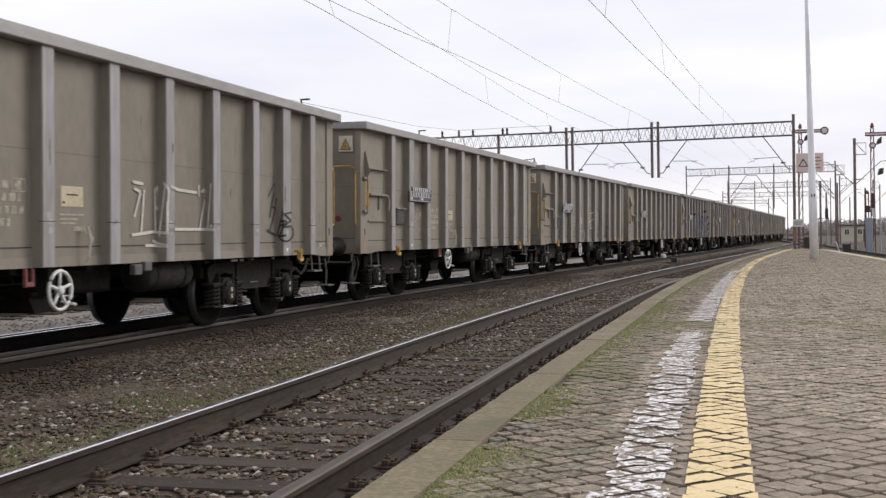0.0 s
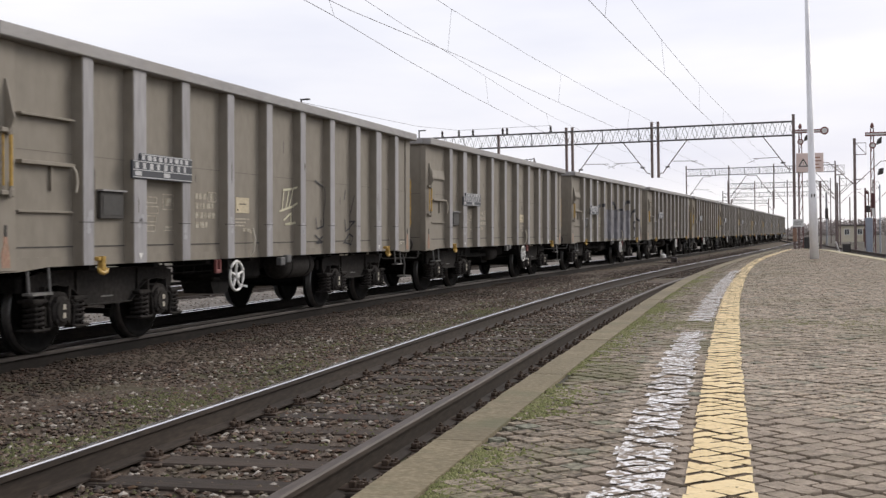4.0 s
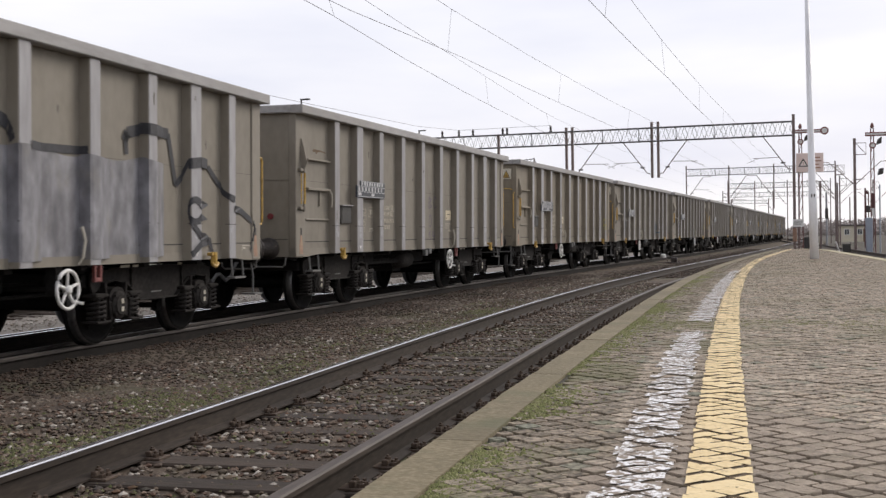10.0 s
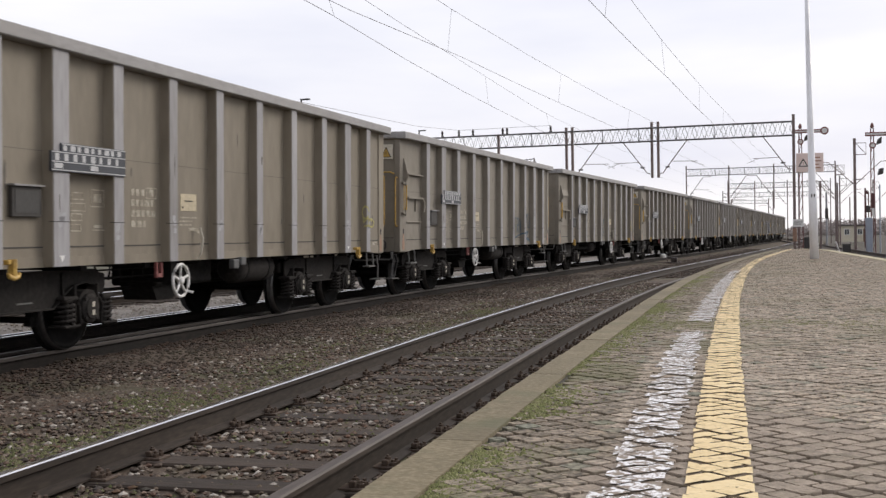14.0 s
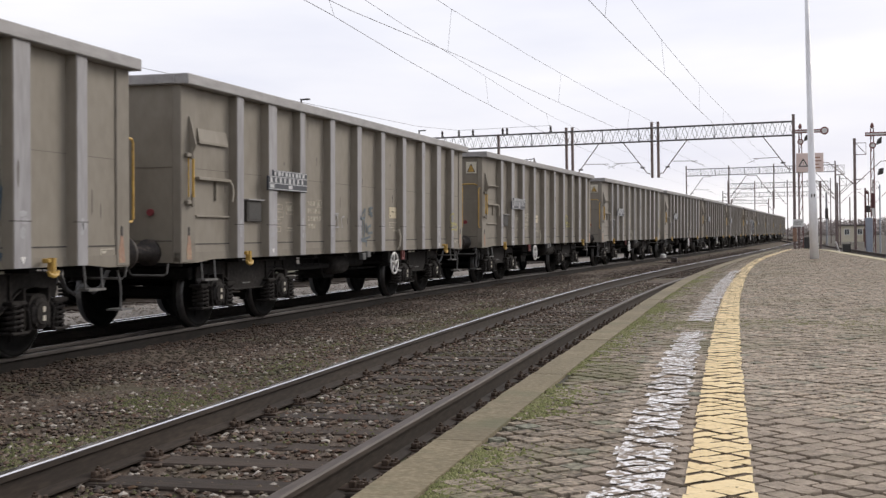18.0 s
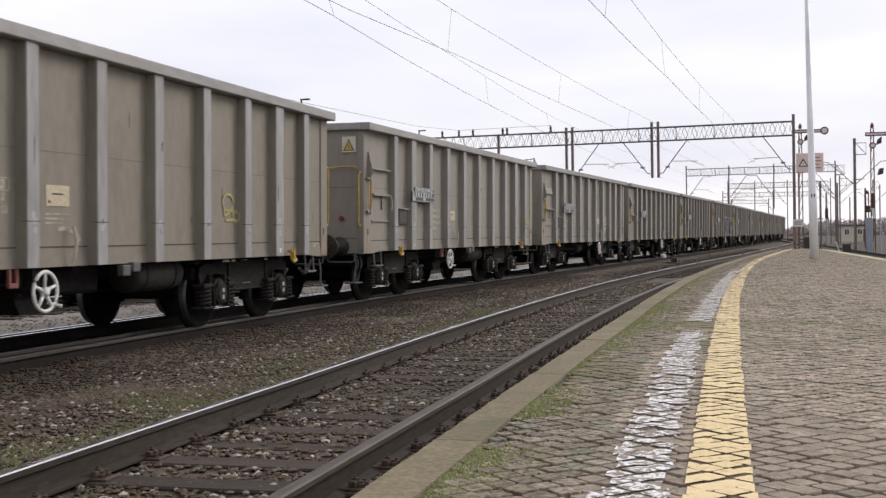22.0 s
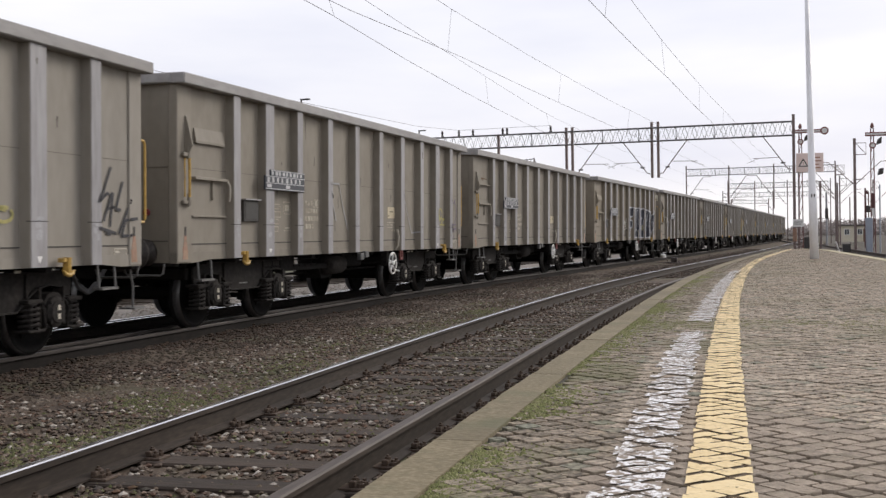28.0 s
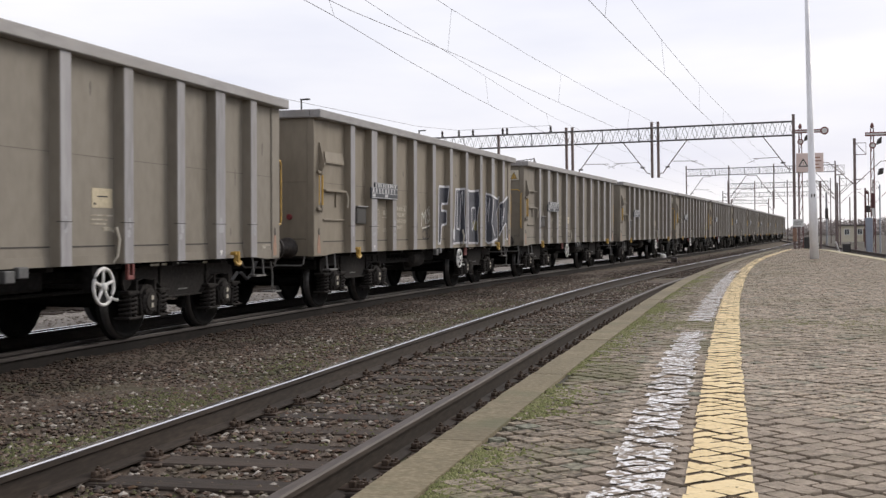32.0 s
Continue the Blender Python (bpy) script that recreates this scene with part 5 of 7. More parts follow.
    lathe(bm, [(-HALF - 0.012, 0.045), (-HALF + 0.02, 0.048)], "y", (0.90, 0, 1.53), 14)
    part("reflector", bm, plain("marker_red", (0.20, 0.035, 0.04), 0.6), root, "small dark red round marker")
    bm = boxes((-SKIN + 0.06, SKIN - 0.06, -HALF + 0.014, -HALF + 0.022, 2.085, 2.091))
    part("seam", bm, SOFT_SEAM, root)
    # floor and underframe
    bm = boxes((-SKIN + 0.03, SKIN - 0.03, -HALF + 0.06, HALF - 0.06, SILL + 0.16, SILL + 0.22))
    part("floor", bm, INNER, root, "rusty dark wagon floor")
    bm = bmesh.new()
    for sx in (-0.22, 0.22):
        box(bm, sx - 0.06, sx + 0.06, -HALF + 0.1, HALF - 0.1, 0.92, 1.10)
    for y in (-4.64, -3.3, -2.0, -0.7, 0.7, 2.0, 3.3, 4.64):
        box(bm, -1.26, 1.26, y - 0.06, y + 0.06, 0.88, 1.09)
    box(bm, -1.24, 1.24, -HALF + 0.5, HALF - 0.5, 0.98, 1.08)
    part("underframe", bm, FRAME_DARK, root, "black underframe, soot and shade in its colour")
    # brake gear between the bogies
    def hung_lattice(ya, yb, x):
        bm = bmesh.new()
        for z in (0.765, 0.855, 0.935):
            tube(bm, [(x, loc(ya), z), (x, loc(yb), z)], 0.011, 6)
        n = max(2, int((yb - ya) / 0.22))
        for k in range(n + 1):
            y = loc(ya + (yb - ya) * k / n)
            tube(bm, [(x, y, 0.74), (x, y + (0.05 if k % 2 else -0.04), 0.97)], 0.013, 6)
        part("brake_rigging", bm, FRAME_DARK, root, "thin brake rigging rods, soot and shade in their colour")
    if kind == "B":
        hung_lattice(3.75, 5.0, 0.98)
        bm = bmesh.new()
        lathe(bm, [(-0.62, 0.04), (-0.60, 0.15), (-0.54, 0.195), (-0.50, 0.205), (0.50, 0.205), (0.54, 0.195), (0.60, 0.15), (0.62, 0.04)], "y", (0.98, loc(7.62), 0.775), 20)
        tank = part("air_reservoir", bm, BOGIE_GREY, root, "dark cylindrical air reservoir", True)
        bm = bmesh.new()
        for d in (-0.34, 0.34):
            lathe(bm, [(d - 0.02, 0.212), (d + 0.02, 0.212)], "y", (0.98, loc(7.62), 0.775), 20)
        part("tank_strap", bm, FRAME_DARK, tank)
        bm = bmesh.new()
        box(bm, 0.35, 0.98, loc(5.05), loc(6.55), 0.62, 0.96, chamfer=0.03)
        prism(bm, [(loc(5.1), 0.64), (loc(5.75), 0.64), (loc(5.62), 0.44), (loc(5.22), 0.44)], "x", 0.45, 0.90)
        part("brake_housing", bm, FRAME_DARK, root, "brake gear housing, soot and shade in its colour")
    else:
        hung_lattice(3.05, 3.65, 1.02)
        hung_lattice(4.2, 5.1, 1.0)
        bm = bmesh.new()
        box(bm, 0.80, 1.02, loc(3.66), loc(4.15), 0.68, 0.98, chamfer=0.02)
        box(bm, 0.90, 0.98, loc(4.1), loc(5.7), 0.675, 0.755, chamfer=0.012)
        part("brake_beam", bm, FRAME_DARK, root, "longitudinal brake beam, soot and shade in its colour")
        bm = bmesh.new()
        lathe(bm, [(-0.34, 0.05), (-0.32, 0.15), (-0.26, 0.18), (0.30, 0.18), (0.34, 0.12), (0.50, 0.10), (0.52, 0.04)], "y", (0.92, loc(5.95), 0.74), 18)
        part("brake_cylinder", bm, BOGIE_GREY, root, "dusty dark brake cylinder", True)
        bm = bmesh.new()
        prism(bm, [(loc(5.5), 0.70), (loc(6.3), 0.70), (loc(6.1), 0.50), (loc(5.65), 0.50)], "x", 0.45, 0.86)
        box(bm, 0.30, 0.88, loc(6.45), loc(7.55), 0.66, 0.97, chamfer=0.03)
        part("brake_housing", bm, FRAME_DARK, root, "brake gear housing, soot and shade in its colour")
    bm = bmesh.new()
    tube(bm, [(0.62, loc(3.4), 0.60), (0.62, loc(9.3), 0.60)], 0.022, 6)
    tube(bm, [(0.40, loc(3.4), 0.72), (0.40, loc(9.3), 0.72)], 0.020, 6)
    part("brake_linkage", bm, FRAME_DARK, root)
    # short pale writing plates and brackets under the sill
    bm = bmesh.new()
    for y, w in ((9.15, 0.20), (9.42, 0.12), (10.5, 0.10)):
        box(bm, 1.225, 1.232, loc(y), loc(y + w), 0.885, 0.912)
    tagged(part("stencilled_data", bm, STENCIL, root, "small pale stencilled marks under the sill"), kind="stuff")
    for y in (1.65, 2 * HALF - 1.68):
        for sx in (1, -1):
            hook(root, loc(y), sx)
    side_bits(root, kind)
    for yc in (-PIVOT, PIVOT):
        bogie(root, yc)
    return root


# ---- the train's run ----
SPEED_T = (0, 1.7, 4, 8, 12, 16, 20, 24, 28, 32)
SPEED_V = (6.381, 5.919, 5.868, 5.784, 5.707, 5.637, 5.609, 5.665, 5.798, 5.950)
_tg = np.arange(0, 32.01, 0.05)
_vg = np.interp(_tg, SPEED_T, SPEED_V)
_sg = np.concatenate([[0], np.cumsum((_vg[1:] + _vg[:-1]) / 2 * 0.05)])
FRONT = 47.458        # where the wagon numbered 0 begins when the clip does
PITCH = 14.04
FIRST, LAST = -3, 21
SHIFT = {-3: 0.02, -2: 0.10, -1: 0.0, 0: -0.25, 1: -0.1, 2: -0.04, 3: -0.03, 4: -0.34, 5: -0.35, 6: 0.02, 7: 0.62, 8: 0.47, 9: 0.10, 10: -0.19, 11: -0.08}
# one coupling closes up while the train brakes
LATE = {6: ((0, 20, 22, 22.5, 23, 24, 32), (0, 0, 0.11, 0.20, 0.35, 0.46, 0.46))}
KINDS = {w: ("B" if w in (-3, -2, -1, 3, 4, 6, 7, 12, 14, 15, 18, 20) else "C" if w in (2, 10, 13, 17) else "A") for w in range(FIRST, LAST + 1)}


def gone(t):
    return float(np.interp(t, _tg, _sg))


def wagon_pose(w, t):
    s = FRONT + PITCH * w + SHIFT.get(w, 0.0) - gone(t) + HALF
    if w in LATE:
        s += float(np.interp(t, *LATE[w]))
    a, b = track(s - PIVOT), track(s + PIVOT)
    d = (b - a).normalized()
    m = (a + b) / 2
    side = Vector((d.y, -d.x, 0))
    base = Matrix(((side.x, d.x, 0, m.x), (side.y, d.y, 0, m.y), (0, 0, 1, 0), (0, 0, 0, 1)))
    return base @ Matrix.Rotation(CANT, 4, "Y")


WAGONS = {}


def train():
    for kind in "ABC":
        first = None
        for w in range(FIRST, LAST + 1):
            if KINDS[w] != kind:
                continue
            if first is None:
                first = wagon_template(kind)
                WAGONS[w] = first
                first.matrix_world = wagon_pose(w, 0)
            else:
                WAGONS[w] = copy_thing(first, wagon_pose(w, 0))


PAINT = {"pale": (7, 8), "brown": (3, 11)}


def repaint():
    """Some wagons carry a paler or a browner coat of the same paint."""
    for coat, mat in (("pale", PALE_WAGON), ("brown", BROWN_WAGON)):
        for w in PAINT[coat]:
            for ob in WAGONS[w].children_recursive:
                for slot in ob.material_slots:
                    if slot.material == GREY_WAGON:
                        slot.link = "OBJECT"
                        slot.material = mat


def motions():
    """The whole train rolls by; its wheels turn."""
    for w, ob in WAGONS.items():
        walk(ob, [(0.5 * k, wagon_pose(w, 0.5 * k)) for k in range(65)])
    # every wheelset of the same place in its bogie turns alike
    turns = {}
    for w, ob in WAGONS.items():
        for b in [c for c in ob.children if c.name.startswith("bogie")]:
            for ws in [c for c in b.children if c.name.startswith("wheelset")]:
                key = round(ws.location.y, 3)
                if key not in turns:
                    rows = []
                    for k in range(0, 321):
                        t = 0.1 * k
                        rows.append((t, Matrix.Translation((0, key, 0.46)) @ Matrix.Rotation(gone(t) / 0.46, 4, "X")))
                    walk(ws, rows)
                    turns[key] = ws
                else:
                    src = turns[key].animation_data
                    ws.rotation_mode = "QUATERNION"
                    data = ws.animation_data_create()
                    data.action = src.action
                    data.action_slot = src.action_slot


# ---- overhead line ----
def lattice_beam(parent, a, b, z0, z1, cells, slim=1.0, name="beam"):
    """A welded truss between two points, with zig-zag bars on both faces."""
    a, b = Vector(a), Vector(b)
    d = (b - a).normalized()
    side = Vector((-d.y, d.x, 0)) * 0.22
    bm = bmesh.new()
    for z in (z0, z1):
        for k in (-1, 1):
            tube(bm, [a + side * k + Vector((0, 0, z)), b + side * k + Vector((0, 0, z))], 0.036 * slim, 4)
    n = cells
    for i in range(n):
        p, q = a.lerp(b, i / n), a.lerp(b, (i + 1) / n)
        m = (p + q) / 2
        for k in (-1, 1):
            u, v = (z0, z1) if k > 0 else (z1, z0)
            tube(bm, [p + side * k + Vector((0, 0, u)), m + side * k + Vector((0, 0, v)), q + side * k + Vector((0, 0, u))], 0.020 * slim, 4)
        if i % 4 == 0:
            tube(bm, [p + side + Vector((0, 0, z0)), p - side + Vector((0, 0, z0))], 0.018, 4)
            tube(bm, [p + side + Vector((0, 0, z0)), p + side + Vector((0, 0, z1))], 0.025, 4)
    return part(name, bm, LATTICE, parent)


def column(parent, x, y, z0, z1, w=0.15, mat=None):
    """A steel mast of two channels set close, closed by plates."""
    bm = bmesh.new()
    w = w * 0.52
    for k in (-1, 1):
        prism(bm, [(x + k * w, y - 0.09), (x + k * (w - 0.05), y - 0.09), (x + k * (w - 0.05), y - 0.075), (x + k * (w - 0.012), y - 0.075), (x + k * (w - 0.012), y + 0.075), (x + k * (w - 0.05), y + 0.075), (x + k * (w - 0.05), y + 0.09), (x + k * w, y + 0.09)][::k], "z", z0, z1)
    for yy in (-0.096, 0.096):
        box(bm, x - w, x + w, y + yy - 0.006, y + yy + 0.006, z0, z1)
    box(bm, x - w - 0.01, x + w + 0.01, y - 0.1, y + 0.1, z1, z1 + 0.03)
    return part("leg", bm, mat or STEELPOLE, parent)


def bracket(parent, x, y, z, reach, sgn):
    """A hanging bracket arm with its registration tube and insulator."""
    bm = bmesh.new()
    tube(bm, [(x, y, z - 2.35), (x + sgn * reach * 0.08, y, z - 2.3), (x + sgn * reach * 0.70, y, z - 0.26), (x + sgn * reach * 1.05, y, z - 0.23)], 0.034, 6)
    tube(bm, [(x + sgn * reach * 0.30, y, z - 1.58), (x + sgn * reach * 0.95, y, z - 1.62)], 0.020, 6)
    tube(bm, [(x + sgn * reach * 0.80, y, z - 1.62), (x + sgn * reach * 1.10, y, z - 1.9)], 0.014, 6)
    br = part("bracket_arm", bm, STEELPOLE, parent)
    bm = bmesh.new()
    lathe(bm, [(-0.14, 0.03), (-0.12, 0.05), (-0.05, 0.045), (0.0, 0.055), (0.05, 0.045), (0.12, 0.05), (0.14, 0.03)], "x", (x + sgn * reach * 0.20, y, z - 1.93), 8)
    part("insulator", bm, INSUL, br)


def portal(s, legs, z0, z1, brackets, pins=(), span=None, cells=40):
    root = tagged(empty("catenary_portal"), "grey steel lattice portal carrying the overhead wires", "catenary portal", "overhead line portals")
    h = heading(s)
    o = track(s)
    root.matrix_world = Matrix.Translation((o.x, o.y, 0)) @ Matrix.Rotation(-h, 4, "Z")
    lo, hi = span or (legs[0][0], legs[-1][0])
    lattice_beam(root, (lo, 0, 0), (hi, 0, 0), z0, z1, cells, 1.0 if s < 100 else 0.75)
    for x, top, w, *foot in legs:
        column(root, x, 0.0, foot[0] if foot else -0.45, top, w if s < 100 else w * 0.75)
    for x, reach, sgn, z in brackets:
        bracket(root, x, -0.1, z, reach, sgn)
    for x in pins:
        bm = bmesh.new()
        lathe(bm, [(z1, 0.04), (z1 + 0.1, 0.09), (z1 + 0.2, 0.06), (z1 + 0.3, 0.09), (z1 + 0.42, 0.06), (z1 + 0.48, 0.03)], "z", (x, 0, 0), 8)
        part("insulator", bm, INSUL, root, "dark post insulator")
    return root


def wire(name, pts, r, parent):
    bm = bmesh.new()
    tube(bm, pts, r, 5)
    return part(name, bm, WIRE, parent)


def overhead():
    portal(75.0, [(-12.6, 7.9, 0.13), (-7.95, 8.2, 0.14), (-7.55, 8.2, 0.14), (-2.35, 8.3, 0.14, 4.75), (-1.95, 8.3, 0.14, 4.75), (6.35, 8.35, 0.16)], 7.10, 7.95,
           [(6.2, 2.4, -1, 7.35), (-1.85, 2.5, 1, 7.35), (-2.45, 2.5, -1, 7.35), (-7.5, 2.5, 1, 7.35)], (-16.6, -15.4, -14.4, -12.3, -12.0, -9.0), (-17.5, 6.3), 40)
    near_portal = [o for o in scene.collection.objects if o.name.startswith("catenary_portal")][0]
    part("warning_band", boxes((6.235, 6.465, -0.115, 0.115, 0.55, 1.35), chamfer=0.004), OCHRE, near_portal, "ochre warning band on the leg")
    portal(125.0, [(-6.6, 8.3, 0.14), (-2.2, 8.2, 0.14), (2.35, 8.2, 0.14, 3.6), (8.4, 8.3, 0.14)], 7.25, 7.95, [(-6.5, 2.4, 1, 7.35), (-2.1, 2.4, 1, 7.35), (2.3, 2.4, -1, 7.35), (8.3, 2.4, -1, 7.35)], (), None, 40)
    portal(165.0, [(-6.0, 8.3, 0.15), (-2.4, 8.2, 0.15), (1.9, 8.2, 0.15), (7.5, 8.3, 0.15)], 7.25, 7.95, [(-5.9, 2.4, 1, 7.35), (1.8, 2.4, -1, 7.35), (7.4, 2.4, -1, 7.35)], (), None, 36)
    portal(205.0, [(-6.0, 8.3, 0.16), (2.4, 8.2, 0.16), (9.5, 8.3, 0.16)], 7.25, 7.95, [(-5.9, 2.4, 1, 7.35), (2.3, 2.4, -1, 7.35)], (), None, 30)
    portal(250.0, [(-4.0, 8.3, 0.18), (6.4, 8.2, 0.18), (14.5, 8.3, 0.18)], 7.25, 7.95, [(-3.9, 2.4, 1, 7.35), (6.3, 2.4, -1, 7.35)], (), None, 30)
    # contact wires, carrying wires and droppers of three tracks
    runs = (((2, 0.95), (19, 0.6), (42, -1.4), (75, -4.2), (125, -4.4), (200, -4.6)),
            ((2, 0.7), (19, 0.9), (25, 1.3), (43, 1.3), (75, 0.6), (125, 0.1), (200, 0.1)),
            ((2, 5.1), (20.7, 5.2), (31, 5.3), (44, 5.0), (75, 3.9), (125, 4.6), (200, 4.9)))
    upper = (((2, 1.2), (23.4, 0.0), (34.2, -0.8), (51, -2.4), (75, -4.2), (125, -4.4), (200, -4.6)),
             ((2, 1.4), (24, 1.4), (35, 1.4), (52, 1.3), (75, 0.6), (125, 0.1), (200, 0.1)),
             ((2, 5.4), (25.5, 5.3), (40, 5.1), (53, 4.8), (75, 3.9), (125, 4.6), (200, 4.9)))
    drops = ((20.5, 35.5, 47.5), (25.0, 36.0, 48.0, 58.0), (22.5, 31.0, 40.5, 50.0))
    for lo, up, dr in zip(runs, upper, drops):
        root = tagged(empty("overhead_wire"), "thin overhead contact wire hung from a carrying wire", "overhead wire", "overhead wires")
        fl = lambda s: float(np.interp(s, [p[0] for p in lo], [p[1] for p in lo]))
        fu = lambda s: float(np.interp(s, [p[0] for p in up], [p[1] for p in up]))
        zl = lambda s: 5.3 + 0.25 * min(1, max(0, (s - 45) / 30))
        zu = lambda s: 6.2 + 0.35 * min(1, max(0, (s - 45) / 30))
        ss = list(np.arange(2, 200, 6.0))
        wire("contact_wire", [track(s, fl(s), zl(s)) for s in ss], 0.0062, root)
        wire("carrying_wire", [track(s, fu(s), zu(s)) for s in ss], 0.0052, root)
        for s in dr:
            wire("dropper", [track(s, fl(s), zl(s)), track(s, fu(s), zu(s))], 0.0035, root)
    root = tagged(empty("feeder_line"), "thin feeder wire on post insulators", "wire")
    wire("feeder", [track(40, -17.5, 8.3), track(52, -16.0, 8.0), track(67, -15.4, 8.0), track(75, -15.4, 8.4), track(75, -9.0, 8.43)], 0.012, root)


def lamp_post():
    root = tagged(empty("lamp_post", pose(2.30, 31.8, DECK, 0, -0.95, 0)), "tall tapered light-grey steel lamp post on the platform", "lamp post")
    bm = bmesh.new()
    tube(bm, [(0, 0, -0.02), (0, 0, 1.7), (0, 0, 1.72), (0, 0, 8.9)], [0.115, 0.105, 0.098, 0.035], 20)
    part("post", bm, POLEGREY, root, "", True)
    bm = bmesh.new()
    for dx in (-0.045, 0.02):
        box(bm, dx, dx + 0.03, -0.112, -0.10, 1.62, 1.70)
    part("mark", bm, SEAM, root, "two dark marks")


def semaphore(x, y, height, arm_y, tall=True):
    root = tagged(empty("semaphore_signal", pose(x, y, -0.3)), "old semaphore signal with a white red-rimmed arm on a lattice mast", "railway signal", "semaphore signals")
    bm = bmesh.new()
    for k in (-1, 1):
        tube(bm, [(k * 0.12, 0, 0), (k * 0.075, 0, height)], 0.034, 5)
    for i in range(10):
        z0, z1 = height * i / 10, height * (i + 1) / 10
        w0, w1 = 0.12 - 0.045 * i / 10, 0.12 - 0.045 * (i + 1) / 10
        tube(bm, [(-w0, 0, z0), (w1, 0, z1)], 0.015, 4)
    lathe(bm, [(height, 0.08), (height + 0.1, 0.11), (height + 0.25, 0.08), (height + 0.32, 0.03)], "z", (0, 0, 0), 10)
    part("mast", bm, RUSTRED, root, "red-brown lattice mast")
    red = REDP
    bm = boxes((-0.40, 1.25, -0.16, -0.12, arm_y - 0.115, arm_y + 0.115), chamfer=0.01)
    arm = part("arm", bm, red, root, "red-rimmed white semaphore arm")
    bm = boxes((-0.36, 1.2, -0.167, -0.161, arm_y - 0.045, arm_y + 0.045))
    part("arm_face", bm, WHITE, arm)
    bm = bmesh.new()
    lathe(bm, [(-0.17, 0.25), (-0.12, 0.25)], "y", (1.44, 0, arm_y), 20)
    part("disc", bm, red, arm)
    bm = bmesh.new()
    lathe(bm, [(-0.176, 0.17), (-0.17, 0.17)], "y", (1.44, 0, arm_y), 20)
    part("disc_face", bm, WHITE, arm)
    for z, xx in ((arm_y - 0.65, 0.0), (arm_y - 2.4, 0.15))[:2 if tall else 1]:
        if xx:
            bm = bmesh.new()
            prism(bm, [(xx + 0.10, z + 0.02), (xx + 0.40, z + 0.10), (xx + 0.44, z + 0.45), (xx + 0.20, z + 0.40)], "y", -0.2, 0.15)
            part("lantern", bm, INSUL, root, "dark signal lantern")
            continue
        bm = bmesh.new()
        lathe(bm, [(-0.20, 0.185), (-0.14, 0.185)], "y", (xx, 0, z), 16)
        g = part("spectacle", bm, red, root)
        bm = bmesh.new()
        lathe(bm, [(-0.206, 0.12), (-0.2, 0.12)], "y", (xx, 0, z), 16)
        part("spectacle_face", bm, WHITE, g)
        bm = bmesh.new()
        prism(bm, [(xx + 0.18, z + 0.02), (xx + 0.48, z + 0.12), (xx + 0.50, z + 0.50), (xx + 0.30, z + 0.35)], "y", -0.2, 0.15)
        part("lantern", bm, INSUL, root, "dark signal lantern")
    return root


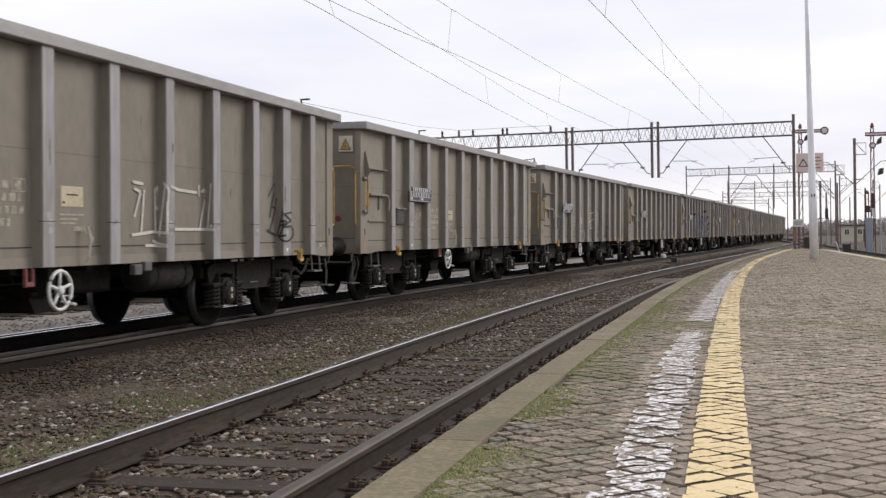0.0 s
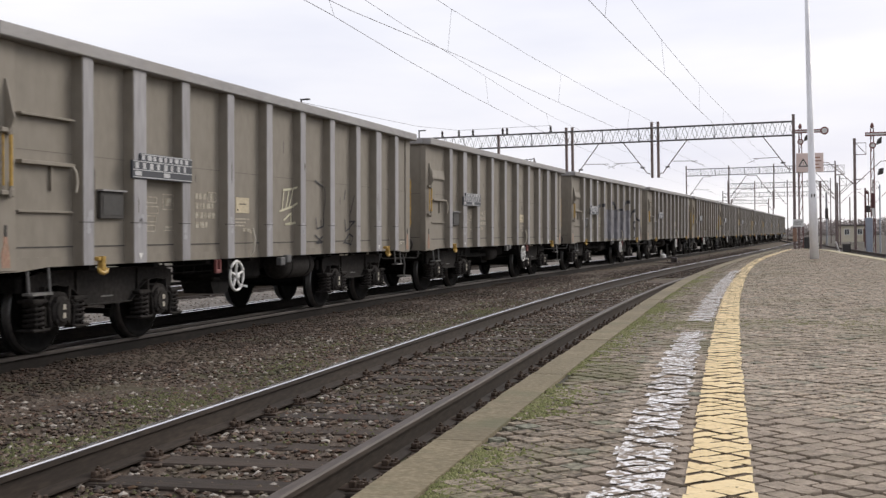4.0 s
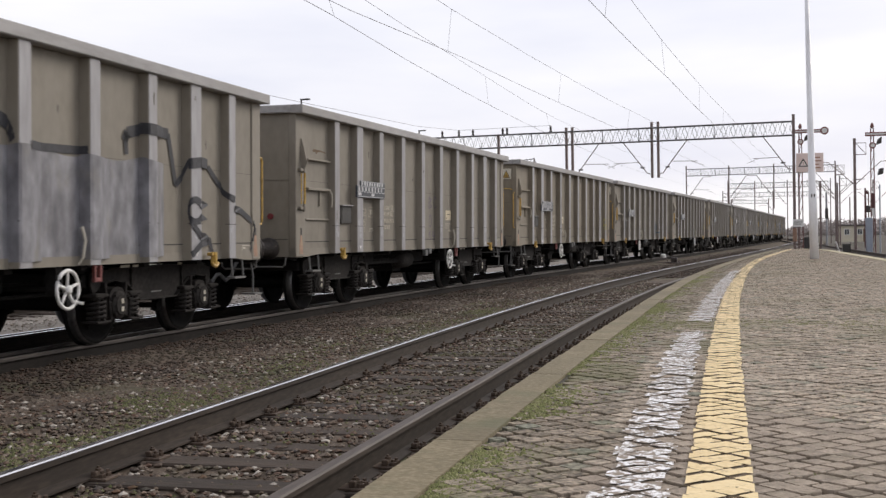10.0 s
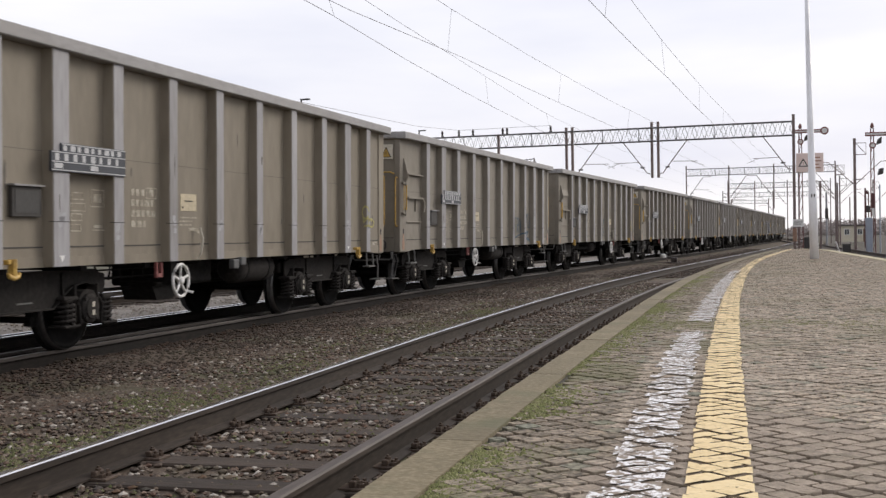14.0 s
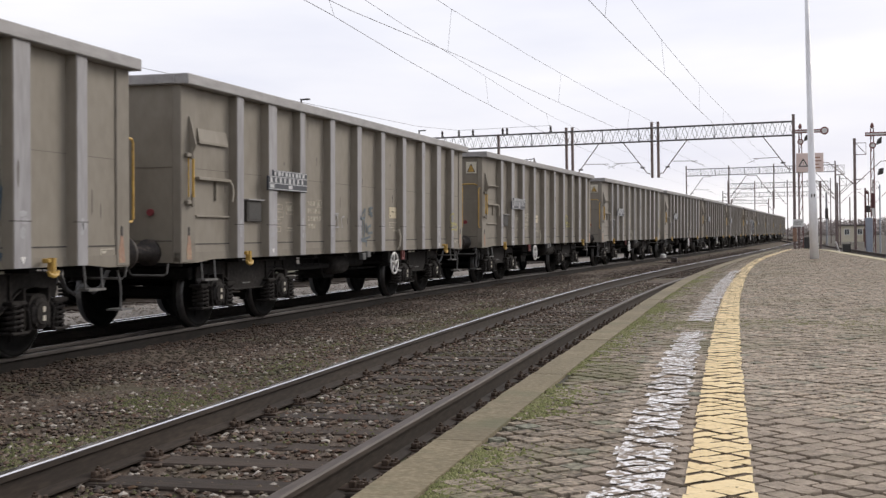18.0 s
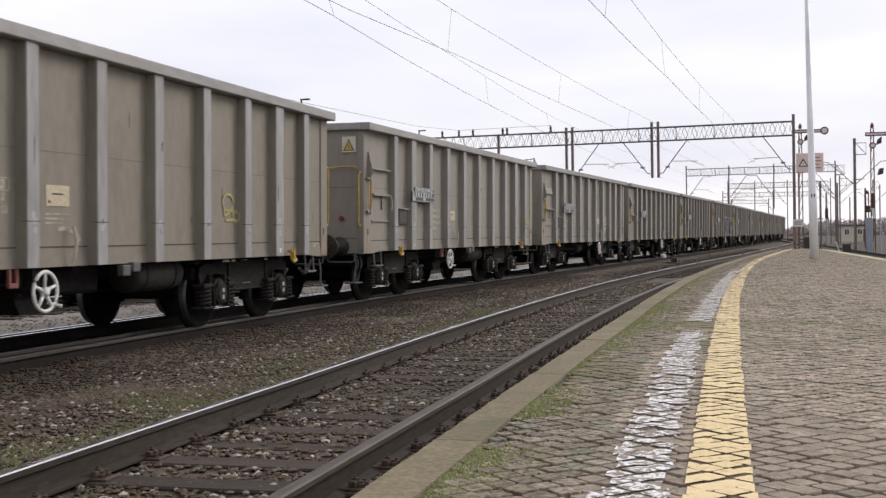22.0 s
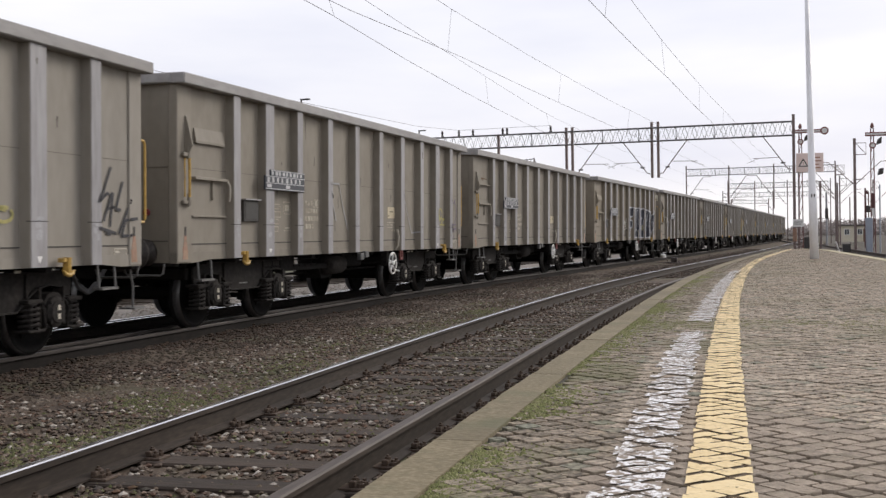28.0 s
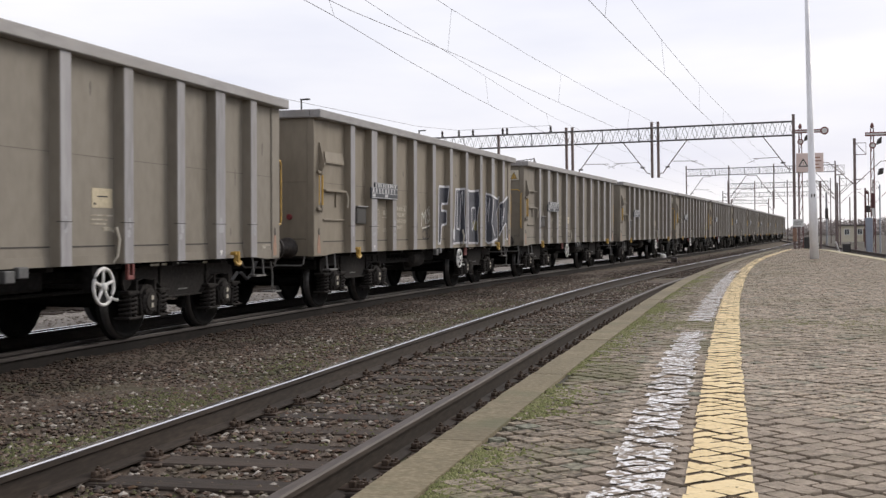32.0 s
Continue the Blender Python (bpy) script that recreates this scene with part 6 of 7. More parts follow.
def yard():
    """Signals, masts, signs, the hut and what stands beyond the platform's end."""
    semaphore(4.70, 75.5, 7.9, 7.72, False)
    sem = semaphore(8.36, 70.5, 7.35, 7.0)
    bm = bmesh.new()
    box(bm, -0.075, 0.075, -0.08, 0.08, 2.75, 3.6, 0, 0.01)
    box(bm, -0.085, 0.085, -0.09, 0.09, 2.3, 2.75, 1, 0.01)
    part("mast_sleeve", bm, [DARKRED, WHITE], sem, "red and white banded sleeve")
    bm = bmesh.new()
    box(bm, -0.40, -0.06, -0.25, 0.25, 0.0, 2.2, 0, 0.03)
    part("relay_box", bm, plain("grey_cabinet", (0.30, 0.33, 0.38), 0.5), sem, "blue-grey relay cabinet")
    # warning board behind the lamp post
    root = tagged(empty("warning_board", pose(4.38, 74.6, 0)), "pale orange warning board with a triangle", "sign")
    bm = boxes((0.0, 1.62, -0.03, 0.0, 4.82, 6.0), chamfer=0.01)
    bd = part("board", bm, plain("pale_orange_board", (0.90, 0.73, 0.66), 0.6, 0, 25.0, 0.06), root)
    bm = bmesh.new()
    prism(bm, [(0.12, 5.17), (0.72, 5.17), (0.42, 5.70)], "y", -0.04, -0.031)
    tri = part("triangle", bm, SEAM, bd)
    bm = bmesh.new()
    prism(bm, [(0.22, 5.23), (0.62, 5.23), (0.42, 5.58)], "y", -0.046, -0.041)
    part("triangle_face", bm, plain("pale_orange_face", (0.92, 0.80, 0.74), 0.6, 0, 25.0, 0.04), tri)
    bm = boxes(*[(0.95, 1.5 - d, -0.04, -0.031, z, z + 0.07) for z, d in ((5.68, 0.1), (5.47, 0.0), (5.26, 0.15), (5.05, 0.05))], (0.405, 0.435, -0.05, -0.047, 5.30, 5.48))
    part("writing", bm, plain("brown_print", (0.42, 0.22, 0.14), 0.6), bd, "brown lines of writing")
    bm = boxes((0.10, 0.16, 0.0, 0.06, -0.45, 5.9))
    part("post", bm, STEELPOLE, root)
    root = tagged(empty("small_sign", pose(4.09, 73.7, 0)), "small white notice board", "sign")
    part("plate", boxes((0, 0.64, -0.03, 0, 1.44, 1.92), chamfer=0.01), WHITE, root)
    part("writing", boxes((0.08, 0.56, -0.036, -0.031, 1.72, 1.76), (0.08, 0.5, -0.036, -0.031, 1.6, 1.64)), SEAM, root)
    part("post", boxes((0.28, 0.34, 0.0, 0.05, -0.45, 1.9)), STEELPOLE, root)
    # single masts on the right of the line
    for x, y, top, w in ((8.80, 84, 7.5, 0.16), (10.75, 120, 7.8, 0.14), (11.0, 121, 5.9, 0.12), (9.35, 120, 6.1, 0.10), (14.4, 125, 5.0, 0.10), (13.0, 140, 7.5, 0.13), (19.0, 160, 7.8, 0.13), (7.35, 95, 5.05, 0.10), (9.4, 105, 7.15, 0.09), (9.57, 105, 5.3, 0.09), (15.1, 150, 5.3, 0.11)):
        root = tagged(empty("catenary_mast", pose(x, y, 0)), "brown steel catenary mast", "mast", "catenary masts")
        column(root, 0, 0, -0.45, top, w)
        if top > 7:
            bm = bmesh.new()
            tube(bm, [(0, 0, top - 3.2), (1.7, 0, top - 1.6), (2.4, 0, top - 1.55)], 0.028, 5)
            tube(bm, [(0, 0, top - 3.2), (-1.7, 0, top - 1.6), (-2.4, 0, top - 1.55)], 0.028, 5)
            part("bracket_arm", bm, STEELPOLE, root)
            bm = bmesh.new()
            tube(bm, [(0.1, 0, top - 0.3), (0.75, 0, top - 0.3), (0.75, 0, top - 1.1), (0.1, 0, top - 1.1)], 0.03, 5)
            tube(bm, [(0.1, 0, top - 0.3), (0.75, 0, top - 1.1)], 0.02, 4)
            part("pulley_frame", bm, STEELPOLE, root)
    # colour-light signal
    root = tagged(empty("light_signal", pose(10.7, 130, -0.4)), "grey light signal on a thin post with a dark head", "railway signal")
    bm = bmesh.new()
    tube(bm, [(0, 0, 0), (0, 0, 5.7)], 0.11, 8)
    part("post", bm, plain("signal_grey", (0.34, 0.34, 0.35), 0.5), root)
    part("signal_head", boxes((-0.16, 0.16, -0.2, 0.12, 2.9, 4.0), chamfer=0.05), INSUL, root)
    for z in (3.0, 3.4, 3.8):
        bm = bmesh.new()
        lathe(bm, [(-0.34, 0.10), (-0.2, 0.11)], "y", (0, 0, z), 10)
        part("hood", bm, INSUL, root)
    # back of a short semaphore
    root = tagged(empty("short_signal", pose(12.4, 110, -0.4)), "short red signal seen from behind", "railway signal")
    bm = bmesh.new()
    tube(bm, [(0, 0, 0), (0, 0, 5.4)], [0.12, 0.08], 8)
    part("post", bm, DARKRED, root)
    bm = bmesh.new()
    lathe(bm, [(-0.04, 0.17), (0.02, 0.17)], "y", (0.12, -0.1, 5.0), 14)
    part("disc", bm, DARKRED, root)
    part("lantern", boxes((0.06, 0.40, -0.2, 0.1, 3.2, 3.8), chamfer=0.04), INSUL, root)
    root = tagged(empty("marker_post", pose(8.43, 68, -0.4)), "thin blue-grey marker post", "post")
    bm = bmesh.new()
    tube(bm, [(0, 0, 0), (0, 0, 4.1)], 0.04, 8)
    part("post", bm, plain("post_blue_grey", (0.36, 0.38, 0.42), 0.5), root)
    for x0, x1, y, z0, z1 in ((7.1, 7.55, 75, -0.45, 0.35), (4.5, 4.9, 70, -0.4, 0.83)):
        root = tagged(empty("equipment_box", pose((x0 + x1) / 2, y, z0)), "dark trackside equipment box", "box", "trackside boxes")
        h, w = z1 - z0, (x1 - x0) / 2
        body = part("body", boxes((-w, w, -0.25, 0.25, 0, h - 0.06), chamfer=0.02), plain("box_paint", (0.05, 0.048, 0.045), 0.6), root)
        part("lid", boxes((-w - 0.02, w + 0.02, -0.28, 0.28, h - 0.06, h), chamfer=0.015), plain("box_lid", (0.09, 0.085, 0.08), 0.6), root)
    root = tagged(empty("leaning_board", pose(6.8, 75, -0.45)), "slanted white marker strip", "post")
    bm = bmesh.new()
    tube(bm, [(0.22, 0, 0.0), (-0.11, 0, 0.95)], 0.05, 4)
    part("strip", bm, WHITE, root)
    # point lever beside the platform track
    root = tagged(empty("point_lever", Matrix.Translation(track(53.4, 1.94, -0.19))), "point lever with a white-capped counterweight and dark lantern", "point lever")
    part("base", boxes((-0.75, 0.55, -0.14, 0.14, 0.0, 0.06), chamfer=0.02), INSUL, root)
    part("lantern", boxes((0.12, 0.40, -0.14, 0.14, 0.06, 0.27), chamfer=0.03), INSUL, root)
    bm = bmesh.new()
    tube(bm, [(0.0, 0, 0.1), (-0.22, 0, 0.36)], 0.025, 6)
    part("lever", bm, STEELPOLE, root)
    bm = bmesh.new()
    lathe(bm, [(0.24, 0.02), (0.26, 0.12), (0.38, 0.13), (0.44, 0.06)], "z", (-0.22, 0, 0.0), 12)
    part("counterweight", bm, WHITE, root)
    # signalman's hut
    root = tagged(empty("hut", pose(15.4, 150, -0.2)), "small cream-yellow railway hut with a flat roof", "hut")
    cream = surface("cream_render", (0.52, 0.47, 0.36), (0.63, 0.58, 0.46), (0.70, 0.65, 0.53), 0.85, 0, 1.0, 12.0, 0.3)
    part("wall", boxes((-1.6, 1.6, -1.5, 1.5, 0, 1.95)), cream, root)
    part("roof", boxes((-1.8, 1.8, -1.7, 1.7, 1.95, 2.12), chamfer=0.02), plain("roof_felt", (0.10, 0.09, 0.085), 0.8), root)
    for x in (-1.15, 0.35):
        wd = part("window", boxes((x, x + 0.62, -1.53, -1.49, 0.85, 1.6)), WHITE, root)
        part("pane", boxes((x + 0.07, x + 0.28, -1.545, -1.531, 0.92, 1.53), (x + 0.34, x + 0.55, -1.545, -1.531, 0.92, 1.53)), plain("dark_pane", (0.05, 0.055, 0.06), 0.15), wd)
    part("door", boxes((1.05, 1.5, -1.53, -1.49, 0.0, 1.55)), plain("brown_door", (0.16, 0.10, 0.06), 0.6), root)
    # light trussed bracket behind the train
    root = tagged(empty("trussed_bracket", pose(-16.2, 93.6, 0, 0, 0, 9.8)), "thin grey trussed bracket on a steel mast", "mast")
    bm = bmesh.new()
    tube(bm, [(-1.6, 0, 7.2), (1.15, 0, 7.5)], 0.035, 5)
    tube(bm, [(-1.5, 0, 6.95), (1.2, 0, 7.2)], 0.025, 5)
    for k in range(9):
        a, b = -1.55 + 0.3 * k, -1.40 + 0.3 * k
        tube(bm, [(a, 0, 7.2 + 0.109 * (a + 1.6)), (b, 0, 6.95 + 0.0926 * (b + 1.5)), (a + 0.3, 0, 7.2 + 0.109 * (a + 1.9))], 0.016, 4)
    tube(bm, [(1.1, 0, 7.5), (1.75, 0, 6.1)], 0.03, 5)
    part("arm", bm, LATTICE, root)
    bm = bmesh.new()
    tube(bm, [(1.1, 0, 7.55), (1.3, 0, -0.5)], [0.05, 0.09], 6)
    part("mast", bm, STEELPOLE, root)
    # tall yard lamps far behind the train
    for x, y, z in ((-22.6, 60, 8.85), (-21.2, 80, 8.8)):
        root = tagged(empty("yard_lamp", pose(x, y, 0)), "tall thin yard lamp", "street lamp", "yard lamps")
        bm = bmesh.new()
        tube(bm, [(0, 0, -0.5), (0, 0, z)], [0.09, 0.05], 8)
        part("pole", bm, LATTICE, root)
        part("lamp_head", boxes((-0.05, 0.50, -0.10, 0.10, z, z + 0.08), chamfer=0.02), LATTICE, root)


def woods():
    """The line of bare trees and bushes at the horizon."""
    rnd = random.Random(17)
    vs, fs = [], []
    for i in range(1500):
        x, y = (rnd.uniform(-260, 240) if i % 3 else rnd.uniform(15, 110)), rnd.uniform(420, 520)
        h = rnd.uniform(2.5, 6.0) * (1.0 + 0.5 * noise.noise(Vector((x * 0.03, 0, 0)))) * (0.12 + 1.25 * min(1, max(0, (x - 20) / 18)))
        for j in range(34):
            a, r = rnd.uniform(0, 6.28), rnd.uniform(0.1, 1.0) * h * 0.6
            zc = -0.5 + h * rnd.uniform(0.0, 0.95) ** 0.8
            c = Vector((x + r * math.cos(a), y + r * math.sin(a), zc))
            k = len(vs)
            w = rnd.uniform(0.35, 0.9)
            for q in range(3):
                vs.append(c + Vector((rnd.uniform(-w, w), rnd.uniform(-w, w), rnd.uniform(-w, w))))
            fs.append((k, k + 1, k + 2))
        k = len(vs)
        vs += [(x - 0.12, y, -0.5), (x + 0.12, y, -0.5), (x + 0.03, y, h), (x - 0.03, y, h)]
        fs.append((k, k + 1, k + 2, k + 3))
    # distance haze is put into the twigs' pale base colour
    mat = island_surface("hazed_winter_trees", [(0.30, 0.265, 0.25), (0.38, 0.34, 0.32), (0.34, 0.31, 0.28), (0.43, 0.385, 0.36)], 0.95, 0.1, 2.0)
    tagged(mesh_of("far_woods", vs, fs, mat), "bare winter trees along the horizon, paled for haze", "trees", kind="stuff")


# ---- sprayed paint on some wagons ----
STATION = {-3: 5.0, -1: 15.3, 1: 8.3, 2: 9.1, 4: 4.5, 5: 7.4, 6: 5.0, 8: -0.7, 9: 6.0, 11: 17.4}


def seat(w, s, lift=0.009):
    """Where a mark aimed at s lands on the side's relief: a rib's face or flank, a corner post or the sheet. Gives (x, s)."""
    lean = (STATION.get(w, 7.0) + s) / 6.5
    f = s - 0.13 * lean
    q = s - 0.01 * lean
    for k, r in enumerate(RIBS):
        hw = rib_half(k)
        if abs(f - r) <= hw:
            return OUT + lift, f
        if f < r - hw and q > r - hw - 0.022:
            x = min(OUT, max(SKIN, 1.30 + (s - (r - hw - 0.012)) / lean))
            return x, r - hw - 0.022 * (OUT - x) / (OUT - SKIN) - 0.002 - lift
    c = s - 0.032 * lean
    if c < 0.35 or c > 2 * HALF - 0.27:
        return CORNER + lift, min(max(c, 0.01), 2 * HALF - 0.01)
    return SKIN + lift, q


def spray(w, name, label, colour, strokes, width):
    """Ribbons of paint that follow the side's relief: each stroke is a line of (s, z)."""
    vs, fs = [], []
    for stroke in strokes:
        stroke = [Vector((a, b, 0)) for a, b in stroke]
        for p, q in zip(stroke, stroke[1:]):
            n = max(1, int((q - p).length / 0.03))
            d = (q - p).normalized()
            e = Vector((-d.y, d.x, 0)) * width / 2
            for i in range(n):
                a, b = p.lerp(q, i / n), p.lerp(q, (i + 1) / n) + d * 0.004
                k = len(vs)
                for c in (a - e, a + e, b + e, b - e):
                    x, s = seat(w, c.x, 0.012)
                    vs.append((x, loc(s), c.y))
                fs.append((k, k + 1, k + 2, k + 3))
    return tagged(mesh_of(name, vs, fs, colour, WAGONS[w], label), kind="stuff")


def fill(w, name, label, colour, s0, s1, z0, z1, wave=0.0, seed=0, cell=0.05):
    """A field of sprayed paint with an uneven outline."""
    vs, fs = [], []
    n = int((s1 - s0) / cell)
    for i in range(n):
        a, b = s0 + cell * i, s0 + cell * (i + 1)
        (xa, sa), (xb, sb) = seat(w, a), seat(w, b)
        t0 = z1 + wave * noise.noise(Vector((a * 1.3, seed, 0)))
        t1 = z1 + wave * noise.noise(Vector((b * 1.3, seed, 0)))
        k = len(vs)
        vs += [(xa, loc(sa), z0), (xb, loc(sb), z0), (xb, loc(sb), t1), (xa, loc(sa), t0)]
        fs.append((k, k + 1, k + 2, k + 3))
    return tagged(mesh_of(name, vs, fs, colour, WAGONS[w], label), kind="stuff")


def fill_shape(w, name, label, colour, outline, cell=0.04):
    """A field of paint inside an outline of (s, z), laid on column by column."""
    vs, fs = [], []
    s0, s1 = min(a for a, _ in outline), max(a for a, _ in outline)
    n = max(1, int((s1 - s0) / cell))
    for i in range(n):
        a, b = s0 + (s1 - s0) * i / n, s0 + (s1 - s0) * (i + 1) / n
        m = (a + b) / 2
        cuts = sorted(p[1] + (m - p[0]) / (q[0] - p[0]) * (q[1] - p[1]) for p, q in zip(outline, outline[1:] + outline[:1]) if (p[0] > m) != (q[0] > m))
        (xa, sa), (xb, sb) = seat(w, a), seat(w, b)
        for lo, hi in zip(cuts[::2], cuts[1::2]):
            k = len(vs)
            vs += [(xa, loc(sa), lo), (xb, loc(sb), lo), (xb, loc(sb), hi), (xa, loc(sa), hi)]
            fs.append((k, k + 1, k + 2, k + 3))
    return tagged(mesh_of(name, vs, fs, colour, WAGONS[w], label), kind="stuff")


def arc(cx, cz, rx, rz, a0, a1, n=12):
    return [(cx + rx * math.cos(radians(a0 + (a1 - a0) * i / n)), cz + rz * math.sin(radians(a0 + (a1 - a0) * i / n))) for i in range(n + 1)]


def graffiti():
    chalk = plain("chalky_white_spray", (0.62, 0.60, 0.54), 0.7, 0, 30.0, 0.2)
    faint = plain("faint_grey_spray", (0.345, 0.34, 0.335), 0.7, 0, 20.0, 0.15)
    black = plain("faded_black_spray", (0.040, 0.040, 0.045), 0.6, 0, 20.0, 0.4)
    blue = plain("dull_blue_spray", (0.075, 0.11, 0.14), 0.6, 0, 20.0, 0.35)
    yellow = plain("thin_yellow_spray", (0.42, 0.38, 0.15), 0.7, 0, 20.0, 0.2)
    violet = plain("violet_spray", (0.16, 0.13, 0.17), 0.7, 0, 20.0, 0.3)
    silver = surface("patchy_silver_spray", (0.115, 0.111, 0.12), (0.20, 0.196, 0.208), (0.31, 0.306, 0.322), 0.55, 0.05, 2.6, 7.0, 0.1, (1, 1, 0.6), (0.22, 0.205, 0.175), 0.9, 1.9)
    ink = surface("dark_slate_spray", (0.03, 0.032, 0.042), (0.055, 0.058, 0.072), (0.10, 0.104, 0.122), 0.55, 0, 1.2, 8.0, 0.1)
    # white letters and a black tag
    spray(-3, "graffiti", "thin chalky white sprayed letters", chalk,
          [[(6.47, 1.85), (6.69, 1.84)], [(6.50, 1.78), (6.64, 1.74), (6.5, 1.46)], [(6.72, 1.77), (6.65, 1.28)], [(6.96, 1.78), (6.97, 1.27)], [(6.96, 1.78), (7.06, 1.82), (7.00, 1.55)],
           [(7.24, 1.84), (7.10, 1.24)], [(7.20, 1.86), (7.30, 1.80), (7.27, 1.27)], [(7.36, 1.82), (7.52, 1.80), (8.01, 1.78)], [(8.06, 1.88), (8.07, 1.73)], [(8.12, 1.80), (8.27, 1.83), (8.08, 1.33)], [(8.43, 1.91), (8.34, 1.33)],
           [(6.44, 1.25), (6.94, 1.29), (7.27, 1.27)], [(7.44, 1.32), (8.51, 1.32)], [(6.75, 1.13), (7.27, 1.12)], [(6.90, 1.18), (7.27, 1.12)], [(8.40, 1.36), (8.46, 1.37)]], 0.036)
    for w, ds, dz in ((-3, 0.0, 0.0),):
        spray(w, "graffiti", "angular faded black sprayed tag", black,
              [[(10.42 + ds, 2.0 + dz), (10.2 + ds, 1.80 + dz)], [(10.40 + ds, 1.86 + dz), (10.25 + ds, 1.50 + dz)], [(10.55 + ds, 1.78 + dz), (10.26 + ds, 1.30 + dz)], [(10.30 + ds, 1.66 + dz), (10.52 + ds, 1.62 + dz)],
               [(10.78 + ds, 1.62 + dz), (10.55 + ds, 1.22 + dz)], [(10.66 + ds, 1.44 + dz), (10.9 + ds, 1.45 + dz), (10.62 + ds, 1.22 + dz), (10.86 + ds, 1.24 + dz)], [(10.16 + ds, 1.32 + dz), (10.46 + ds, 1.24 + dz)]], 0.034)
    spray(-3, "graffiti", "looping faded black sprayed tag", black, [arc(10.86, 1.28, 0.28, 0.13, 100, 400), [(11.08, 1.58), (10.80, 1.55), (11.05, 1.46), (10.75, 1.36), (11.05, 1.37)]], 0.03)
    spray(8, "graffiti", "angular black sprayed tag", black,
          [[(12.13, 2.0), (11.91, 1.61), (12.04, 1.71), (12.08, 1.7)], [(12.15, 1.72), (11.98, 1.41)], [(12.17, 1.72), (12.11, 1.35)], [(12.06, 1.54), (12.19, 1.56)], [(12.38, 1.85), (12.23, 1.54), (12.33, 1.53)], [(12.57, 1.65), (12.29, 1.27)],
           [(12.71, 1.44), (12.44, 1.42), (12.35, 1.24), (12.59, 1.25)], [(11.91, 1.33), (12.23, 1.27)], [(12.02, 1.28), (12.11, 1.26)]], 0.034)
    # scrawls on the second wagon
    spray(-1, "graffiti", "pale yellow sprayed scrawl", plain("pale_yellow_spray", (0.60, 0.57, 0.42), 0.7),
          [[(6.61, 1.61), (6.67, 1.93)], [(6.74, 1.63), (6.86, 1.91)], [(6.86, 1.65), (7.01, 1.94)], [(6.67, 1.91), (7.29, 1.96)], [(6.51, 1.59), (7.29, 1.72)], [(6.66, 1.46), (6.93, 1.57), (6.93, 1.42), (6.72, 1.4), (7.19, 1.43)]], 0.032)
    spray(-1, "graffiti", "thin faded black scrawl", black,
          [[(7.87, 2.1), (8.29, 1.99)], [(8.37, 2.01), (8.4, 1.79), (8.25, 1.5)], [(7.9, 1.51), (7.96, 1.34), (8.26, 1.38), (8.26, 1.52)], [(7.87, 1.24), (8.19, 1.12), (7.93, 1.11), (8.21, 1.22)], [(9.23, 2.0), (9.17, 1.83)], [(9.79, 1.91), (9.55, 1.61)],
           [(9.53, 1.65), (9.44, 1.46), (9.85, 1.47)], [(9.2, 1.5), (9.24, 1.3), (9.82, 1.47)], [(9.13, 1.09), (9.41, 1.26), (9.7, 1.21), (9.55, 1.07), (9.2, 1.11)]], 0.026)
    # big silver piece with black outline
    fill(1, "graffiti_field", "patchy silver sprayed field", silver, 4.86, 10.05, 1.0, 2.10, 0.10, 3)
    spray(1, "graffiti", "broad black sprayed outline", black,
          [[(3.72, 2.14), (4.0, 2.15), (4.55, 2.24)], [(4.72, 2.22), (4.95, 2.25), (5.15, 2.20)], arc(6.72, 2.12, 0.46, 0.25, 5, 178), [(9.12, 2.30), (9.18, 2.40), (9.55, 2.47), (10.12, 2.46)], [(10.75, 2.12), (11.15, 2.16)]], 0.13)
    spray(1, "graffiti", "thin black sprayed outline", black,
          [[(3.93, 1.9), (3.84, 2.1)], [(3.9, 1.16), (3.98, 0.98)], [(9.14, 2.40), (9.16, 2.16)], [(10.12, 2.46), (10.30, 1.86), (10.75, 2.14)], [(11.17, 2.12), (11.45, 1.93), (11.70, 1.80), (12.1, 1.72)], [(12.1, 1.60), (12.62, 1.40), (12.50, 1.0)],
           arc(10.95, 1.55, 0.2, 0.14, 20, 330), [(10.80, 1.44), (11.18, 1.18), (10.85, 1.0)], [(11.2, 1.2), (11.3, 0.98)], [(7.52, 2.12), (8.5, 2.14)]], 0.085)
    # blue letters with an arrow
    spray(4, "graffiti", "dull blue sprayed letters with an arrow", blue,
          [[(8.67, 1.20), (8.67, 1.65), (8.95, 1.66)], [(8.67, 1.45), (8.90, 1.46)], [(9.06, 1.26), (9.06, 1.66), (9.22, 1.64), (9.22, 1.48), (9.06, 1.46), (9.24, 1.26)], arc(9.40, 1.46, 0.10, 0.19, 0, 360),
           [(9.90, 1.77), (10.02, 1.38), (10.16, 1.78)], [(10.24, 1.78), (10.26, 1.42), (10.42, 1.40), (10.47, 1.79)], [(8.68, 1.12), (9.6, 1.24), (10.31, 1.29)]], 0.04)
    spray(4, "graffiti", "broad blue sprayed arrow head", blue, [[(10.31, 1.29), (9.98, 1.13), (10.46, 1.05)], [(9.9, 1.27), (10.3, 1.28)]], 0.075)
    slate = plain("slate_blue_spray", (0.115, 0.14, 0.155), 0.6, 0, 14.0, 0.3)
